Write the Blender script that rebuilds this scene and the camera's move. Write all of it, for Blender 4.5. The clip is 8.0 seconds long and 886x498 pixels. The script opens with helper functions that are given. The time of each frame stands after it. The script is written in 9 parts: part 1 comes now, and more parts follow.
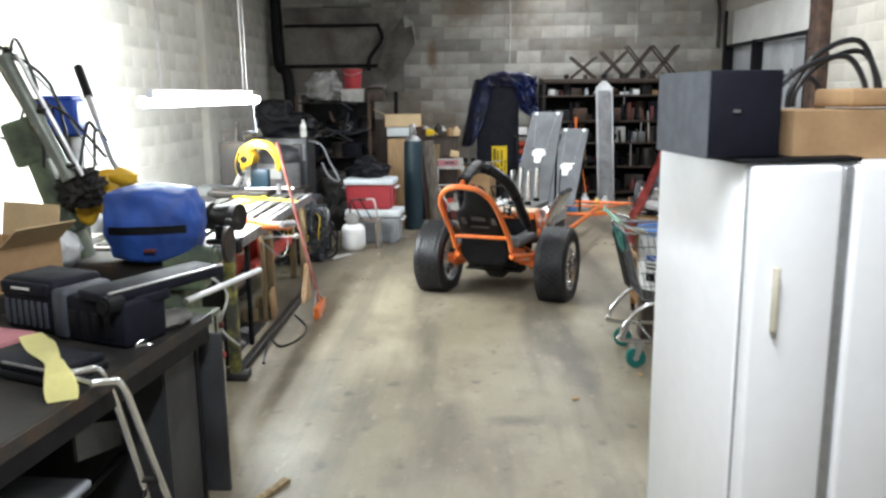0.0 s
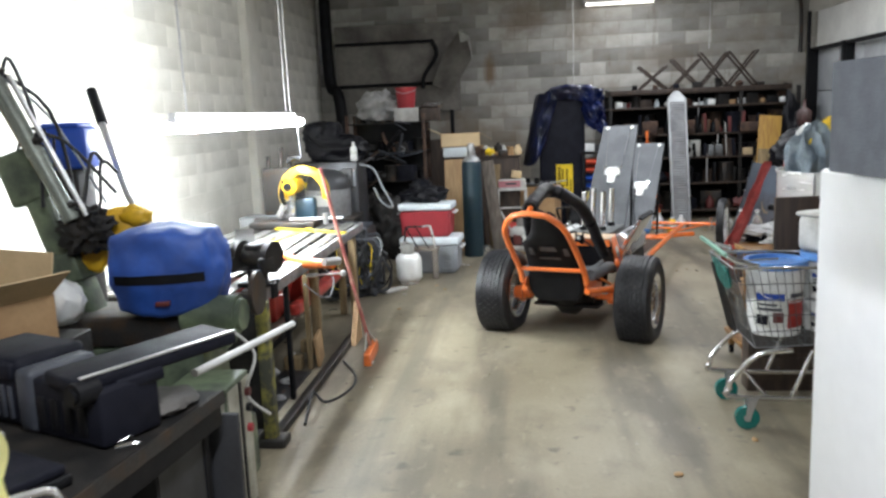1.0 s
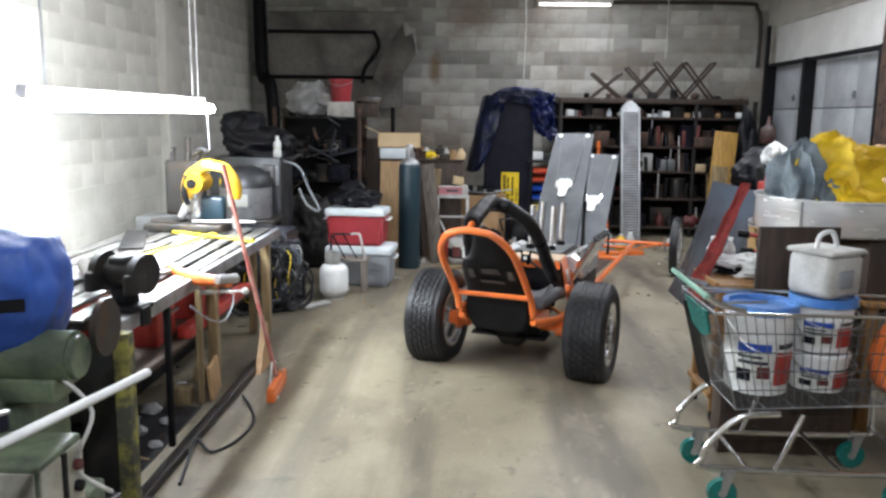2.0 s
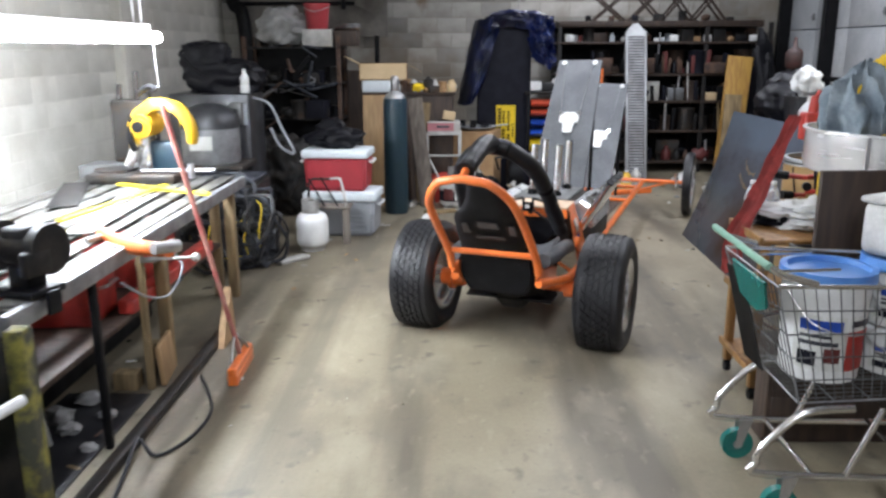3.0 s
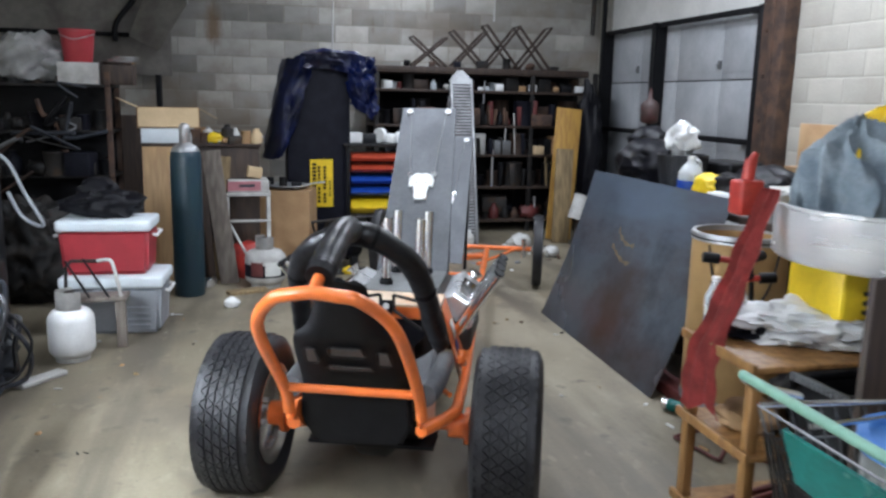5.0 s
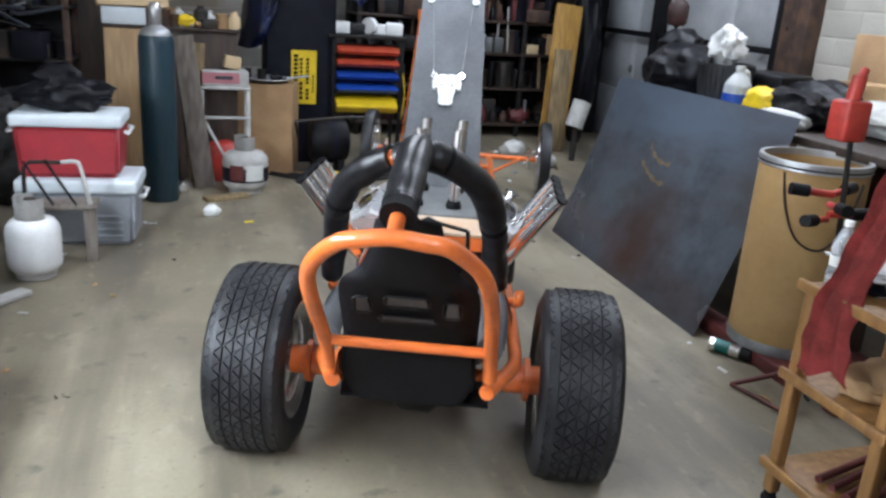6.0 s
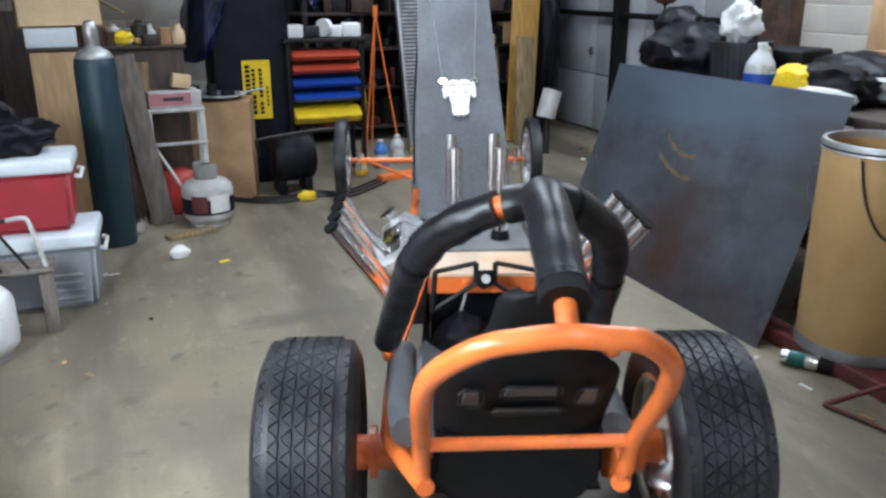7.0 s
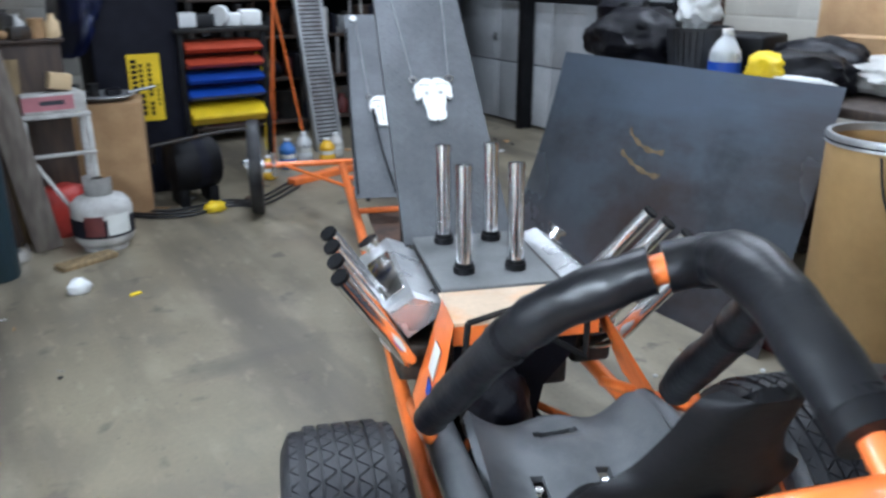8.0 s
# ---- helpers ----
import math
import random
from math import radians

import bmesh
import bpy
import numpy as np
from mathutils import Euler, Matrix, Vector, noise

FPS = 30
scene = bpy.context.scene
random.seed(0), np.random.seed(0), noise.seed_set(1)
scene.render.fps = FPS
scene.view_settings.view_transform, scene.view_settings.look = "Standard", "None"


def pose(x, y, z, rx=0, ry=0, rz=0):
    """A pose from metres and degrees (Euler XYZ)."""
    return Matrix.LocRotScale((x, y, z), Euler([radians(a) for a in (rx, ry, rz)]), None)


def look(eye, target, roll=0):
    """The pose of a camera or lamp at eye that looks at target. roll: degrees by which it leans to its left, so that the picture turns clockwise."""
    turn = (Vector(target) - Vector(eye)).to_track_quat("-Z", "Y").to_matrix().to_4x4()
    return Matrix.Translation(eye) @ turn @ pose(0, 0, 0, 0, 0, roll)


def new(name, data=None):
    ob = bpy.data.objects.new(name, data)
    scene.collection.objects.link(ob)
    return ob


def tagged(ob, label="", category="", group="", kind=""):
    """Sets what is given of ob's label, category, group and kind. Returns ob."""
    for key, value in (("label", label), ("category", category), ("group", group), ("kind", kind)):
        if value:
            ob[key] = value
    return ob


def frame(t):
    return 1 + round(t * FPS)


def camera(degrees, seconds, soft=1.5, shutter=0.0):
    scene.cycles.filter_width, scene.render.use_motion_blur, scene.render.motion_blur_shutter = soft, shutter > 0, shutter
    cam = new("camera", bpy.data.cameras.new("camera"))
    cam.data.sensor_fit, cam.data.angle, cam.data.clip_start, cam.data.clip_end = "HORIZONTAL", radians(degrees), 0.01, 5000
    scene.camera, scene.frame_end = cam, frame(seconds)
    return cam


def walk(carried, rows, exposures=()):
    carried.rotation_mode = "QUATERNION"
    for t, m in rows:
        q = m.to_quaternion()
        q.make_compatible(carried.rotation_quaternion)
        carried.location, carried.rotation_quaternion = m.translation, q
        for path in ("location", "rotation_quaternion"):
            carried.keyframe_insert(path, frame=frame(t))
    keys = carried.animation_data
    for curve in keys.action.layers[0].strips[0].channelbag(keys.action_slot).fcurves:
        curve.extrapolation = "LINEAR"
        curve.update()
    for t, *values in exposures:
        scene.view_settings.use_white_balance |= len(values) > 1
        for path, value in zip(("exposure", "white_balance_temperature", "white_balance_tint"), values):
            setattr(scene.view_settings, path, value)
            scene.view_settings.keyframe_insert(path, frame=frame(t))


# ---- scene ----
cam = camera(58.0, 8.0, soft=2.6, shutter=0.4)
PATH = [
    (0, (0.354, 0.299, 1.705), (0.288, 2.262, 1.325), -0.6),
    (0.5, (0.273, 0.659, 1.694), (0.213, 2.625, 1.333), -0.2),
    (1, (0.285, 1.053, 1.682), (0.073, 3.014, 1.352), -2.4),
    (1.5, (0.318, 1.532, 1.663), (0.168, 3.491, 1.292), 0.3),
    (1.7, (0.298, 1.682, 1.654), (0.233, 3.654, 1.328), 1.1),
    (2.8, (0.281, 2.476, 1.624), (0.208, 4.427, 1.187), 0.0),
    (3, (0.286, 2.636, 1.615), (0.241, 4.575, 1.124), -0.2),
    (3.5, (0.225, 2.956, 1.617), (0.303, 4.908, 1.187), 0.2),
    (4, (0.239, 3.273, 1.563), (0.34, 5.217, 1.103), 0.3),
    (4.5, (0.246, 3.66, 1.53), (0.435, 5.581, 1.006), 4.2),
    (5, (0.115, 4.052, 1.58), (0.582, 5.96, 1.208), 1.3),
    (5.2, (0.06, 4.169, 1.568), (0.458, 6.071, 1.097), 1.8),
    (6.3, (-0.218, 4.874, 1.545), (0.452, 6.653, 0.924), 3.0),
    (6.5, (-0.288, 5.0, 1.553), (0.428, 6.762, 0.935), 1.5),
    (7, (-0.343, 5.334, 1.546), (0.396, 7.082, 0.914), 0.0),
    (7.5, (-0.366, 5.664, 1.54), (0.437, 7.379, 0.898), 1.9),
    (8, (-0.507, 5.98, 1.546), (0.514, 7.563, 0.876), 0.0),
]
walk(cam, [(t, look(eye, target, roll)) for t, eye, target, roll in PATH],
     [(0, 0.24, 6500, 10), (1.0, 0.14, 6450, 11), (2.0, 0.15, 6350, 13), (3.0, 0.16, 6280, 15), (3.5, 0.11, 6250, 15), (4.0, 0.03, 6180, 15), (4.5, 0.01, 6100, 14), (5.0, 0.06, 6000, 13), (6.5, 0.04, 5950, 12), (7.5, 0.06, 5750, 10), (8.0, 0.04, 5650, 10)])

# ---- light ----
world = bpy.data.worlds.new("world")
scene.world = world
world.use_nodes = True
world.node_tree.nodes["Background"].inputs[0].default_value = (0.55, 0.6, 0.7, 1)
world.node_tree.nodes["Background"].inputs[1].default_value = 0.03

CEILING_LAMPS = [(0.4, 0.9, 165), (0.6, 4.2, 22), (0.9, 9.0, 53), (3.2, 8.8, 95), (1.9, 12.1, 54)]
TUBE_GLOW = 132.0


# ---- materials ----
def mat(name, c, rough=0.6, metal=0.0, var=0.25, scale=6.0, bump=0.15, c2=None, mix=0.5, rnd="", coat=0.0, trans=0.0,
        stretch=(1, 1, 1), glow=0.0, fine=9.0, dist=0.004, spec=0.5, spread=(0.62, 1.2)):
    """A procedural surface: base colour c drifting to c2 in large patches, fine grain, varied gloss and fine relief."""
    m = bpy.data.materials.new(name)
    m.use_nodes = True
    nt = m.node_tree
    p = nt.nodes["Principled BSDF"]
    co = nt.nodes.new("ShaderNodeTexCoord")
    mp = nt.nodes.new("ShaderNodeMapping")
    mp.inputs["Scale"].default_value = stretch
    nt.links.new(co.outputs["Object"], mp.inputs["Vector"])
    big, small = nt.nodes.new("ShaderNodeTexNoise"), nt.nodes.new("ShaderNodeTexNoise")
    big.inputs["Scale"].default_value, big.inputs["Detail"].default_value = scale, 5
    small.inputs["Scale"].default_value, small.inputs["Detail"].default_value = scale * fine, 3
    for n in (big, small):
        nt.links.new(mp.outputs[0], n.inputs["Vector"])
    ramp = nt.nodes.new("ShaderNodeMapRange")
    ramp.inputs["From Min"].default_value, ramp.inputs["From Max"].default_value = 0.62 - mix * 0.5, 0.85 - mix * 0.5
    nt.links.new(big.outputs["Fac"], ramp.inputs["Value"])
    mixc = nt.nodes.new("ShaderNodeMix")
    mixc.data_type = "RGBA"
    d = c2 or tuple(v * (1 - var) for v in c)
    mixc.inputs[6].default_value, mixc.inputs[7].default_value = (*c, 1), (*d, 1)
    nt.links.new(ramp.outputs[0], mixc.inputs[0])
    hsv = nt.nodes.new("ShaderNodeHueSaturation")
    nt.links.new(mixc.outputs[2], hsv.inputs["Color"])
    val = nt.nodes.new("ShaderNodeMapRange")
    val.inputs["To Min"].default_value, val.inputs["To Max"].default_value = 1 - var, 1 + var
    nt.links.new(small.outputs["Fac"], val.inputs["Value"])
    last = val.outputs[0]
    if rnd:
        if rnd == "island":
            src = nt.nodes.new("ShaderNodeNewGeometry").outputs["Random Per Island"]
        else:
            src = nt.nodes.new("ShaderNodeObjectInfo").outputs["Random"]
        sp = nt.nodes.new("ShaderNodeMapRange")
        sp.inputs["To Min"].default_value, sp.inputs["To Max"].default_value = spread
        nt.links.new(src, sp.inputs["Value"])
        mul = nt.nodes.new("ShaderNodeMath")
        mul.operation = "MULTIPLY"
        nt.links.new(last, mul.inputs[0])
        nt.links.new(sp.outputs[0], mul.inputs[1])
        last = mul.outputs[0]
    nt.links.new(last, hsv.inputs["Value"])
    nt.links.new(hsv.outputs[0], p.inputs["Base Color"])
    rr = nt.nodes.new("ShaderNodeMapRange")
    rr.inputs["To Min"].default_value, rr.inputs["To Max"].default_value = max(0.02, rough - 0.12), min(1, rough + 0.12)
    nt.links.new(big.outputs["Fac"], rr.inputs["Value"])
    nt.links.new(rr.outputs[0], p.inputs["Roughness"])
    p.inputs["Metallic"].default_value = metal
    p.inputs["Specular IOR Level"].default_value = spec
    p.inputs["Coat Weight"].default_value = coat
    p.inputs["Transmission Weight"].default_value = trans
    if glow:
        p.inputs["Emission Color"].default_value = (*c, 1)
        p.inputs["Emission Strength"].default_value = glow
    if bump:
        b = nt.nodes.new("ShaderNodeBump")
        b.inputs["Strength"].default_value, b.inputs["Distance"].default_value = bump, dist
        nt.links.new(small.outputs["Fac"], b.inputs["Height"])
        nt.links.new(b.outputs[0], p.inputs["Normal"])
    return m


def tread_plate(name, c):
    """Grey chequered steel: small raised lozenges, scuffed."""
    m = mat(name, c, 0.55, 0.35, 0.2, 5, 0.1)
    nt = m.node_tree
    co = nt.nodes.new("ShaderNodeTexCoord")
    mp = nt.nodes.new("ShaderNodeMapping")
    mp.inputs["Rotation"].default_value = (0.3, 0.4, radians(45))
    v = nt.nodes.new("ShaderNodeTexVoronoi")
    v.inputs["Scale"].default_value, v.inputs["Randomness"].default_value = 62, 0.0
    nt.links.new(co.outputs["Object"], mp.inputs[0])
    nt.links.new(mp.outputs[0], v.inputs["Vector"])
    b = nt.nodes.new("ShaderNodeBump")
    b.inputs["Strength"].default_value, b.inputs["Distance"].default_value, b.invert = 0.3, 0.003, True
    nt.links.new(v.outputs["Distance"], b.inputs["Height"])
    nt.links.new(b.outputs[0], nt.nodes["Principled BSDF"].inputs["Normal"])
    return m


def concrete_floor():
    """Worn tan-grey slab: pale traffic patches, dark oily runs, fine grit and a few hairline cracks."""
    m = mat("floor_concrete", (0.262, 0.228, 0.162), 0.5, 0, 0.14, 0.8, 0.25, c2=(0.185, 0.157, 0.108), mix=0.5, fine=60)
    nt = m.node_tree
    p = nt.nodes["Principled BSDF"]
    base = p.inputs["Base Color"].links[0].from_socket
    co = nt.nodes.new("ShaderNodeTexCoord")

    def layer(scale, stretch, lo, hi, colour, amount, detail=6):
        nonlocal base
        mp, n, r, mx = (nt.nodes.new("ShaderNode" + k) for k in ("Mapping", "TexNoise", "MapRange", "Mix"))
        mp.inputs["Scale"].default_value = stretch
        n.inputs["Scale"].default_value, n.inputs["Detail"].default_value = scale, detail
        r.inputs["From Min"].default_value, r.inputs["From Max"].default_value = lo, hi
        r.inputs["To Max"].default_value = amount
        mx.data_type = "RGBA"
        mx.inputs[7].default_value = (*colour, 1)
        nt.links.new(co.outputs["Object"], mp.inputs[0])
        nt.links.new(mp.outputs[0], n.inputs["Vector"])
        nt.links.new(n.outputs["Fac"], r.inputs["Value"])
        nt.links.new(r.outputs[0], mx.inputs[0])
        nt.links.new(base, mx.inputs[6])
        base = mx.outputs[2]

    layer(1.3, (1.7, 0.2, 1), 0.47, 0.62, (0.09, 0.076, 0.056), 0.85)
    layer(2.4, (1.2, 0.5, 1), 0.54, 0.7, (0.36, 0.32, 0.235), 0.45)
    layer(3.6, (1, 0.6, 1), 0.53, 0.68, (0.13, 0.112, 0.085), 0.6)
    layer(6.5, (1, 1, 1), 0.62, 0.72, (0.075, 0.062, 0.05), 0.75)
    layer(14.0, (1, 0.5, 1), 0.6, 0.75, (0.36, 0.32, 0.235), 0.4)
    layer(34.0, (1, 1, 1), 0.66, 0.74, (0.1, 0.085, 0.068), 0.55, 2)
    nt.links.new(base, p.inputs["Base Color"])
    return m


def wood(name, c, c2, rough=0.6):
    return mat(name, c, rough, 0, 0.18, 3.5, 0.2, c2=c2, stretch=(9, 9, 1.2), fine=4)


def stained(m, colour, scale, stretch, lo, hi, amount):
    """Adds stains with a ragged outline of their own to a surface."""
    nt = m.node_tree
    p = nt.nodes["Principled BSDF"]
    base = p.inputs["Base Color"].links[0].from_socket
    co, mp, n, r, mx = (nt.nodes.new("ShaderNode" + k) for k in ("NewGeometry", "Mapping", "TexNoise", "MapRange", "Mix"))
    mp.inputs["Scale"].default_value = stretch
    n.inputs["Scale"].default_value, n.inputs["Detail"].default_value, n.inputs["Roughness"].default_value = scale, 7, 0.65
    r.inputs["From Min"].default_value, r.inputs["From Max"].default_value, r.inputs["To Max"].default_value = lo, hi, amount
    mx.data_type = "RGBA"
    mx.inputs[7].default_value = (*colour, 1)
    nt.links.new(co.outputs["Position"], mp.inputs[0])
    nt.links.new(mp.outputs[0], n.inputs["Vector"])
    nt.links.new(n.outputs["Fac"], r.inputs["Value"])
    nt.links.new(r.outputs[0], mx.inputs[0])
    nt.links.new(base, mx.inputs[6])
    nt.links.new(mx.outputs[2], p.inputs["Base Color"])
    return m


def stain_or_light_patch(m, colour, centre, size, amount):
    """One cloudy patch with a ragged edge, at its place on a surface: stain, rust, or painted shade or sheen."""
    nt = m.node_tree
    p = nt.nodes["Principled BSDF"]
    base = p.inputs["Base Color"].links[0].from_socket
    co, mp, n, ad, ln, r, mx = (nt.nodes.new("ShaderNode" + k) for k in ("NewGeometry", "Mapping", "TexNoise", "VectorMath", "VectorMath", "MapRange", "Mix"))
    mp.vector_type = "TEXTURE"
    mp.inputs["Location"].default_value, mp.inputs["Scale"].default_value = centre, size
    n.inputs["Scale"].default_value, n.inputs["Detail"].default_value, n.inputs["Roughness"].default_value = 1.6, 6, 0.6
    ad.operation, ln.operation = "MULTIPLY_ADD", "LENGTH"
    ad.inputs[1].default_value = (1.3, 1.3, 1.3)
    sh = nt.nodes.new("ShaderNodeVectorMath")
    sh.operation = "SUBTRACT"
    sh.inputs[1].default_value = (0.65, 0.65, 0.65)
    r.inputs["From Min"].default_value, r.inputs["From Max"].default_value = 1.0, 0.25
    r.inputs["To Max"].default_value = amount
    mx.data_type = "RGBA"
    mx.inputs[7].default_value = (*colour, 1)
    nt.links.new(co.outputs["Position"], mp.inputs[0])
    nt.links.new(mp.outputs[0], n.inputs["Vector"])
    nt.links.new(n.outputs["Color"], ad.inputs[0])
    nt.links.new(mp.outputs[0], ad.inputs[2])
    nt.links.new(ad.outputs[0], sh.inputs[0])
    nt.links.new(sh.outputs[0], ln.inputs[0])
    nt.links.new(ln.outputs["Value"], r.inputs["Value"])
    nt.links.new(r.outputs[0], mx.inputs[0])
    nt.links.new(base, mx.inputs[6])
    nt.links.new(mx.outputs[2], p.inputs["Base Color"])
    return m


M_FLOOR = stain_or_light_patch(concrete_floor(), (0.1, 0.085, 0.06), (-0.52, 6.6, 0), (0.13, 2.6, 1), 0.75)
for stain_or_shade, at, size, amount in (((0.1, 0.086, 0.066), (0.42, 8.92, 0), (0.42, 0.1, 1), 0.7), ((0.11, 0.095, 0.072), (0.62, 9.5, 0), (0.16, 0.6, 1), 0.7), ((0.09, 0.078, 0.06), (0.6, 4.3, 0), (0.2, 0.09, 1), 0.75),
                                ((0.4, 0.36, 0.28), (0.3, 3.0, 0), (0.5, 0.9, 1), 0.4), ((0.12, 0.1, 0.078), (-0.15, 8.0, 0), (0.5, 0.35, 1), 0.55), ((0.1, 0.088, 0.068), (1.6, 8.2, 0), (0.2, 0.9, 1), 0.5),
                                # shade beneath the dragster, put into the floor colour
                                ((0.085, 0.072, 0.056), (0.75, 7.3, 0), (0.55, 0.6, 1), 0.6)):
    stain_or_light_patch(M_FLOOR, stain_or_shade, at, size, amount)
M_MORTAR = stained(mat("mortar", (0.34, 0.325, 0.29), 0.9, 0, 0.15, 9, 0.4), (0.2, 0.165, 0.12), 0.9, (1, 1, 0.8), 0.48, 0.66, 0.7)
M_BLOCK = stained(stained(mat("grey_block", (0.46, 0.445, 0.41), 0.9, 0, 0.14, 3, 0.6, c2=(0.34, 0.325, 0.29), mix=0.4, rnd="object", fine=30, spread=(0.5, 1.12)), (0.21, 0.16, 0.11), 0.7, (1, 1, 0.8), 0.5, 0.68, 0.75), (0.12, 0.075, 0.045), 1.7, (1.6, 1.6, 0.3), 0.63, 0.74, 0.8)
M_BLOCKS = stained(stained(mat("grey_blocks", (0.46, 0.445, 0.41), 0.9, 0, 0.14, 3, 0.6, c2=(0.34, 0.325, 0.29), mix=0.4, rnd="island", fine=30, spread=(0.5, 1.12)), (0.21, 0.16, 0.11), 0.7, (1, 1, 0.8), 0.5, 0.68, 0.75), (0.12, 0.075, 0.045), 1.7, (1.6, 1.6, 0.3), 0.63, 0.74, 0.8)
for wall_mat in (M_MORTAR, M_BLOCK, M_BLOCKS):
    stain_or_light_patch(wall_mat, (0.17, 0.1, 0.045), (-0.25, 13.95, 2.36), (0.13, 0.3, 0.32), 0.8)
    stain_or_light_patch(wall_mat, (0.15, 0.1, 0.06), (0.35, 13.95, 3.1), (0.5, 0.3, 0.3), 0.6)
    stain_or_light_patch(wall_mat, (0.14, 0.1, 0.065), (2.5, 13.95, 2.45), (0.7, 0.3, 0.25), 0.5)
M_PALEMORTAR = mat("painted_joint", (0.68, 0.66, 0.6), 0.9, 0, 0.1, 5, 0.3)
M_PBLOCK = stained(mat("pale_block", (0.74, 0.72, 0.66), 0.85, 0, 0.1, 1.2, 0.5, c2=(0.55, 0.535, 0.48), mix=0.45, fine=60, rnd="object", spread=(0.86, 1.06)), (0.36, 0.33, 0.28), 0.8, (1, 1, 0.5), 0.52, 0.7, 0.5)
M_EBLOCK = stained(mat("beige_block", (0.5, 0.475, 0.415), 0.88, 0, 0.12, 1.2, 0.5, c2=(0.38, 0.36, 0.31), mix=0.5, fine=60, rnd="object", spread=(0.84, 1.06)), (0.26, 0.22, 0.17), 0.8, (1, 1, 0.5), 0.5, 0.7, 0.6)
M_EMORTAR = mat("beige_joint", (0.44, 0.42, 0.365), 0.9, 0, 0.1, 5, 0.3)
M_CEIL = mat("ceiling_board", (0.5, 0.49, 0.46), 0.9, 0, 0.15, 3, 0.2)
M_ORANGE = mat("orange_paint", (0.84, 0.19, 0.035), 0.34, 0, 0.12, 7, 0.08, c2=(0.66, 0.15, 0.035), mix=0.3, coat=0.5)
M_RUBBER = mat("tyre_rubber", (0.010, 0.010, 0.0125), 0.48, 0, 0.3, 9, 0.3, c2=(0.022, 0.022, 0.024), mix=0.4, spec=0.4)
M_FOAM = mat("black_foam", (0.006, 0.0062, 0.008), 0.38, 0, 0.25, 6, 0.35, c2=(0.012, 0.0125, 0.015), mix=0.35, spec=0.4)
M_SEAT = mat("seat_plastic", (0.082, 0.085, 0.09), 0.55, 0, 0.2, 8, 0.25, c2=(0.045, 0.047, 0.052), mix=0.4, fine=30)
M_BLACKSEAT = mat("black_vinyl", (0.006, 0.006, 0.0075), 0.6, 0, 0.3, 9, 0.25, spec=0.2)
M_CHROME = mat("chrome", (0.86, 0.86, 0.87), 0.17, 1.0, 0.12, 14, 0.04)
M_STEEL = mat("bare_steel", (0.55, 0.55, 0.56), 0.36, 0.85, 0.18, 8, 0.08)
M_PALESTEEL = mat("scoured_steel", (0.2, 0.198, 0.19), 0.5, 0.4, 0.3, 5, 0.1, c2=(0.1, 0.095, 0.085))
M_WASHER = mat("grimy_grey_steel", (0.07, 0.073, 0.08), 0.36, 0.3, 0.25, 5, 0.12, c2=(0.035, 0.036, 0.04))
M_ALU = mat("dull_aluminium", (0.44, 0.45, 0.46), 0.45, 0.7, 0.2, 6, 0.1)
M_GALV = mat("galvanised", (0.32, 0.33, 0.34), 0.5, 0.6, 0.25, 8, 0.15, c2=(0.22, 0.22, 0.23))
M_SHEET = stain_or_light_patch(stained(stained(mat("mill_scale_sheet", (0.28, 0.325, 0.39), 0.27, 0.5, 0.1, 0.9, 0.03, c2=(0.18, 0.195, 0.22), mix=0.45, fine=24), (0.17, 0.118, 0.095), 0.75, (0.7, 0.7, 1.5), 0.47, 0.63, 0.72), (0.1, 0.095, 0.095), 2.2, (1, 1, 1), 0.52, 0.7, 0.5), (0.2, 0.11, 0.075), (2.33, 8.6, 0.3), (0.5, 0.4, 0.4), 0.7)
# pale blue reflection along the sheet's top, painted into its colour
stain_or_light_patch(M_SHEET, (0.36, 0.45, 0.58), (2.6, 8.7, 1.0), (0.6, 1.5, 0.3), 0.75)
M_PLATE = tread_plate("grey_tread_plate", (0.118, 0.124, 0.134))
M_BLACK = mat("black_paint", (0.006, 0.006, 0.0075), 0.55, 0, 0.3, 10, 0.15, spec=0.2)
M_DARK = mat("dark_grime", (0.009, 0.0085, 0.0085), 0.6, 0, 0.4, 10, 0.4, c2=(0.024, 0.02, 0.017), mix=0.35, spec=0.3)
M_IRON = mat("dark_iron", (0.045, 0.042, 0.04), 0.55, 0.6, 0.3, 9, 0.3, c2=(0.08, 0.05, 0.03), mix=0.25)
M_RUSTY = mat("brown_steel", (0.1, 0.055, 0.035), 0.75, 0.2, 0.35, 9, 0.4, c2=(0.05, 0.032, 0.025))
M_WHITE = mat("white_enamel", (0.86, 0.87, 0.89), 0.42, 0, 0.04, 2, 0.03)
M_BONE = mat("white_enamel_emblem", (0.9, 0.9, 0.89), 0.3, 0, 0.04, 8, 0.05)
M_TUB = mat("bright_spun_metal", (0.88, 0.89, 0.9), 0.24, 0.5, 0.08, 5, 0.05, stretch=(1, 1, 6))
M_IVORY = mat("yellowed_ivory_plastic", (0.6, 0.56, 0.44), 0.45, 0, 0.1, 8, 0.08)
M_WHITEP = mat("white_plastic", (0.74, 0.75, 0.75), 0.45, 0, 0.1, 8, 0.1)
M_DUSTW = mat("dirty_white", (0.5, 0.5, 0.48), 0.6, 0, 0.2, 7, 0.2, c2=(0.36, 0.35, 0.33))
M_GREY = mat("grey_plastic", (0.27, 0.285, 0.31), 0.5, 0, 0.12, 5, 0.12)
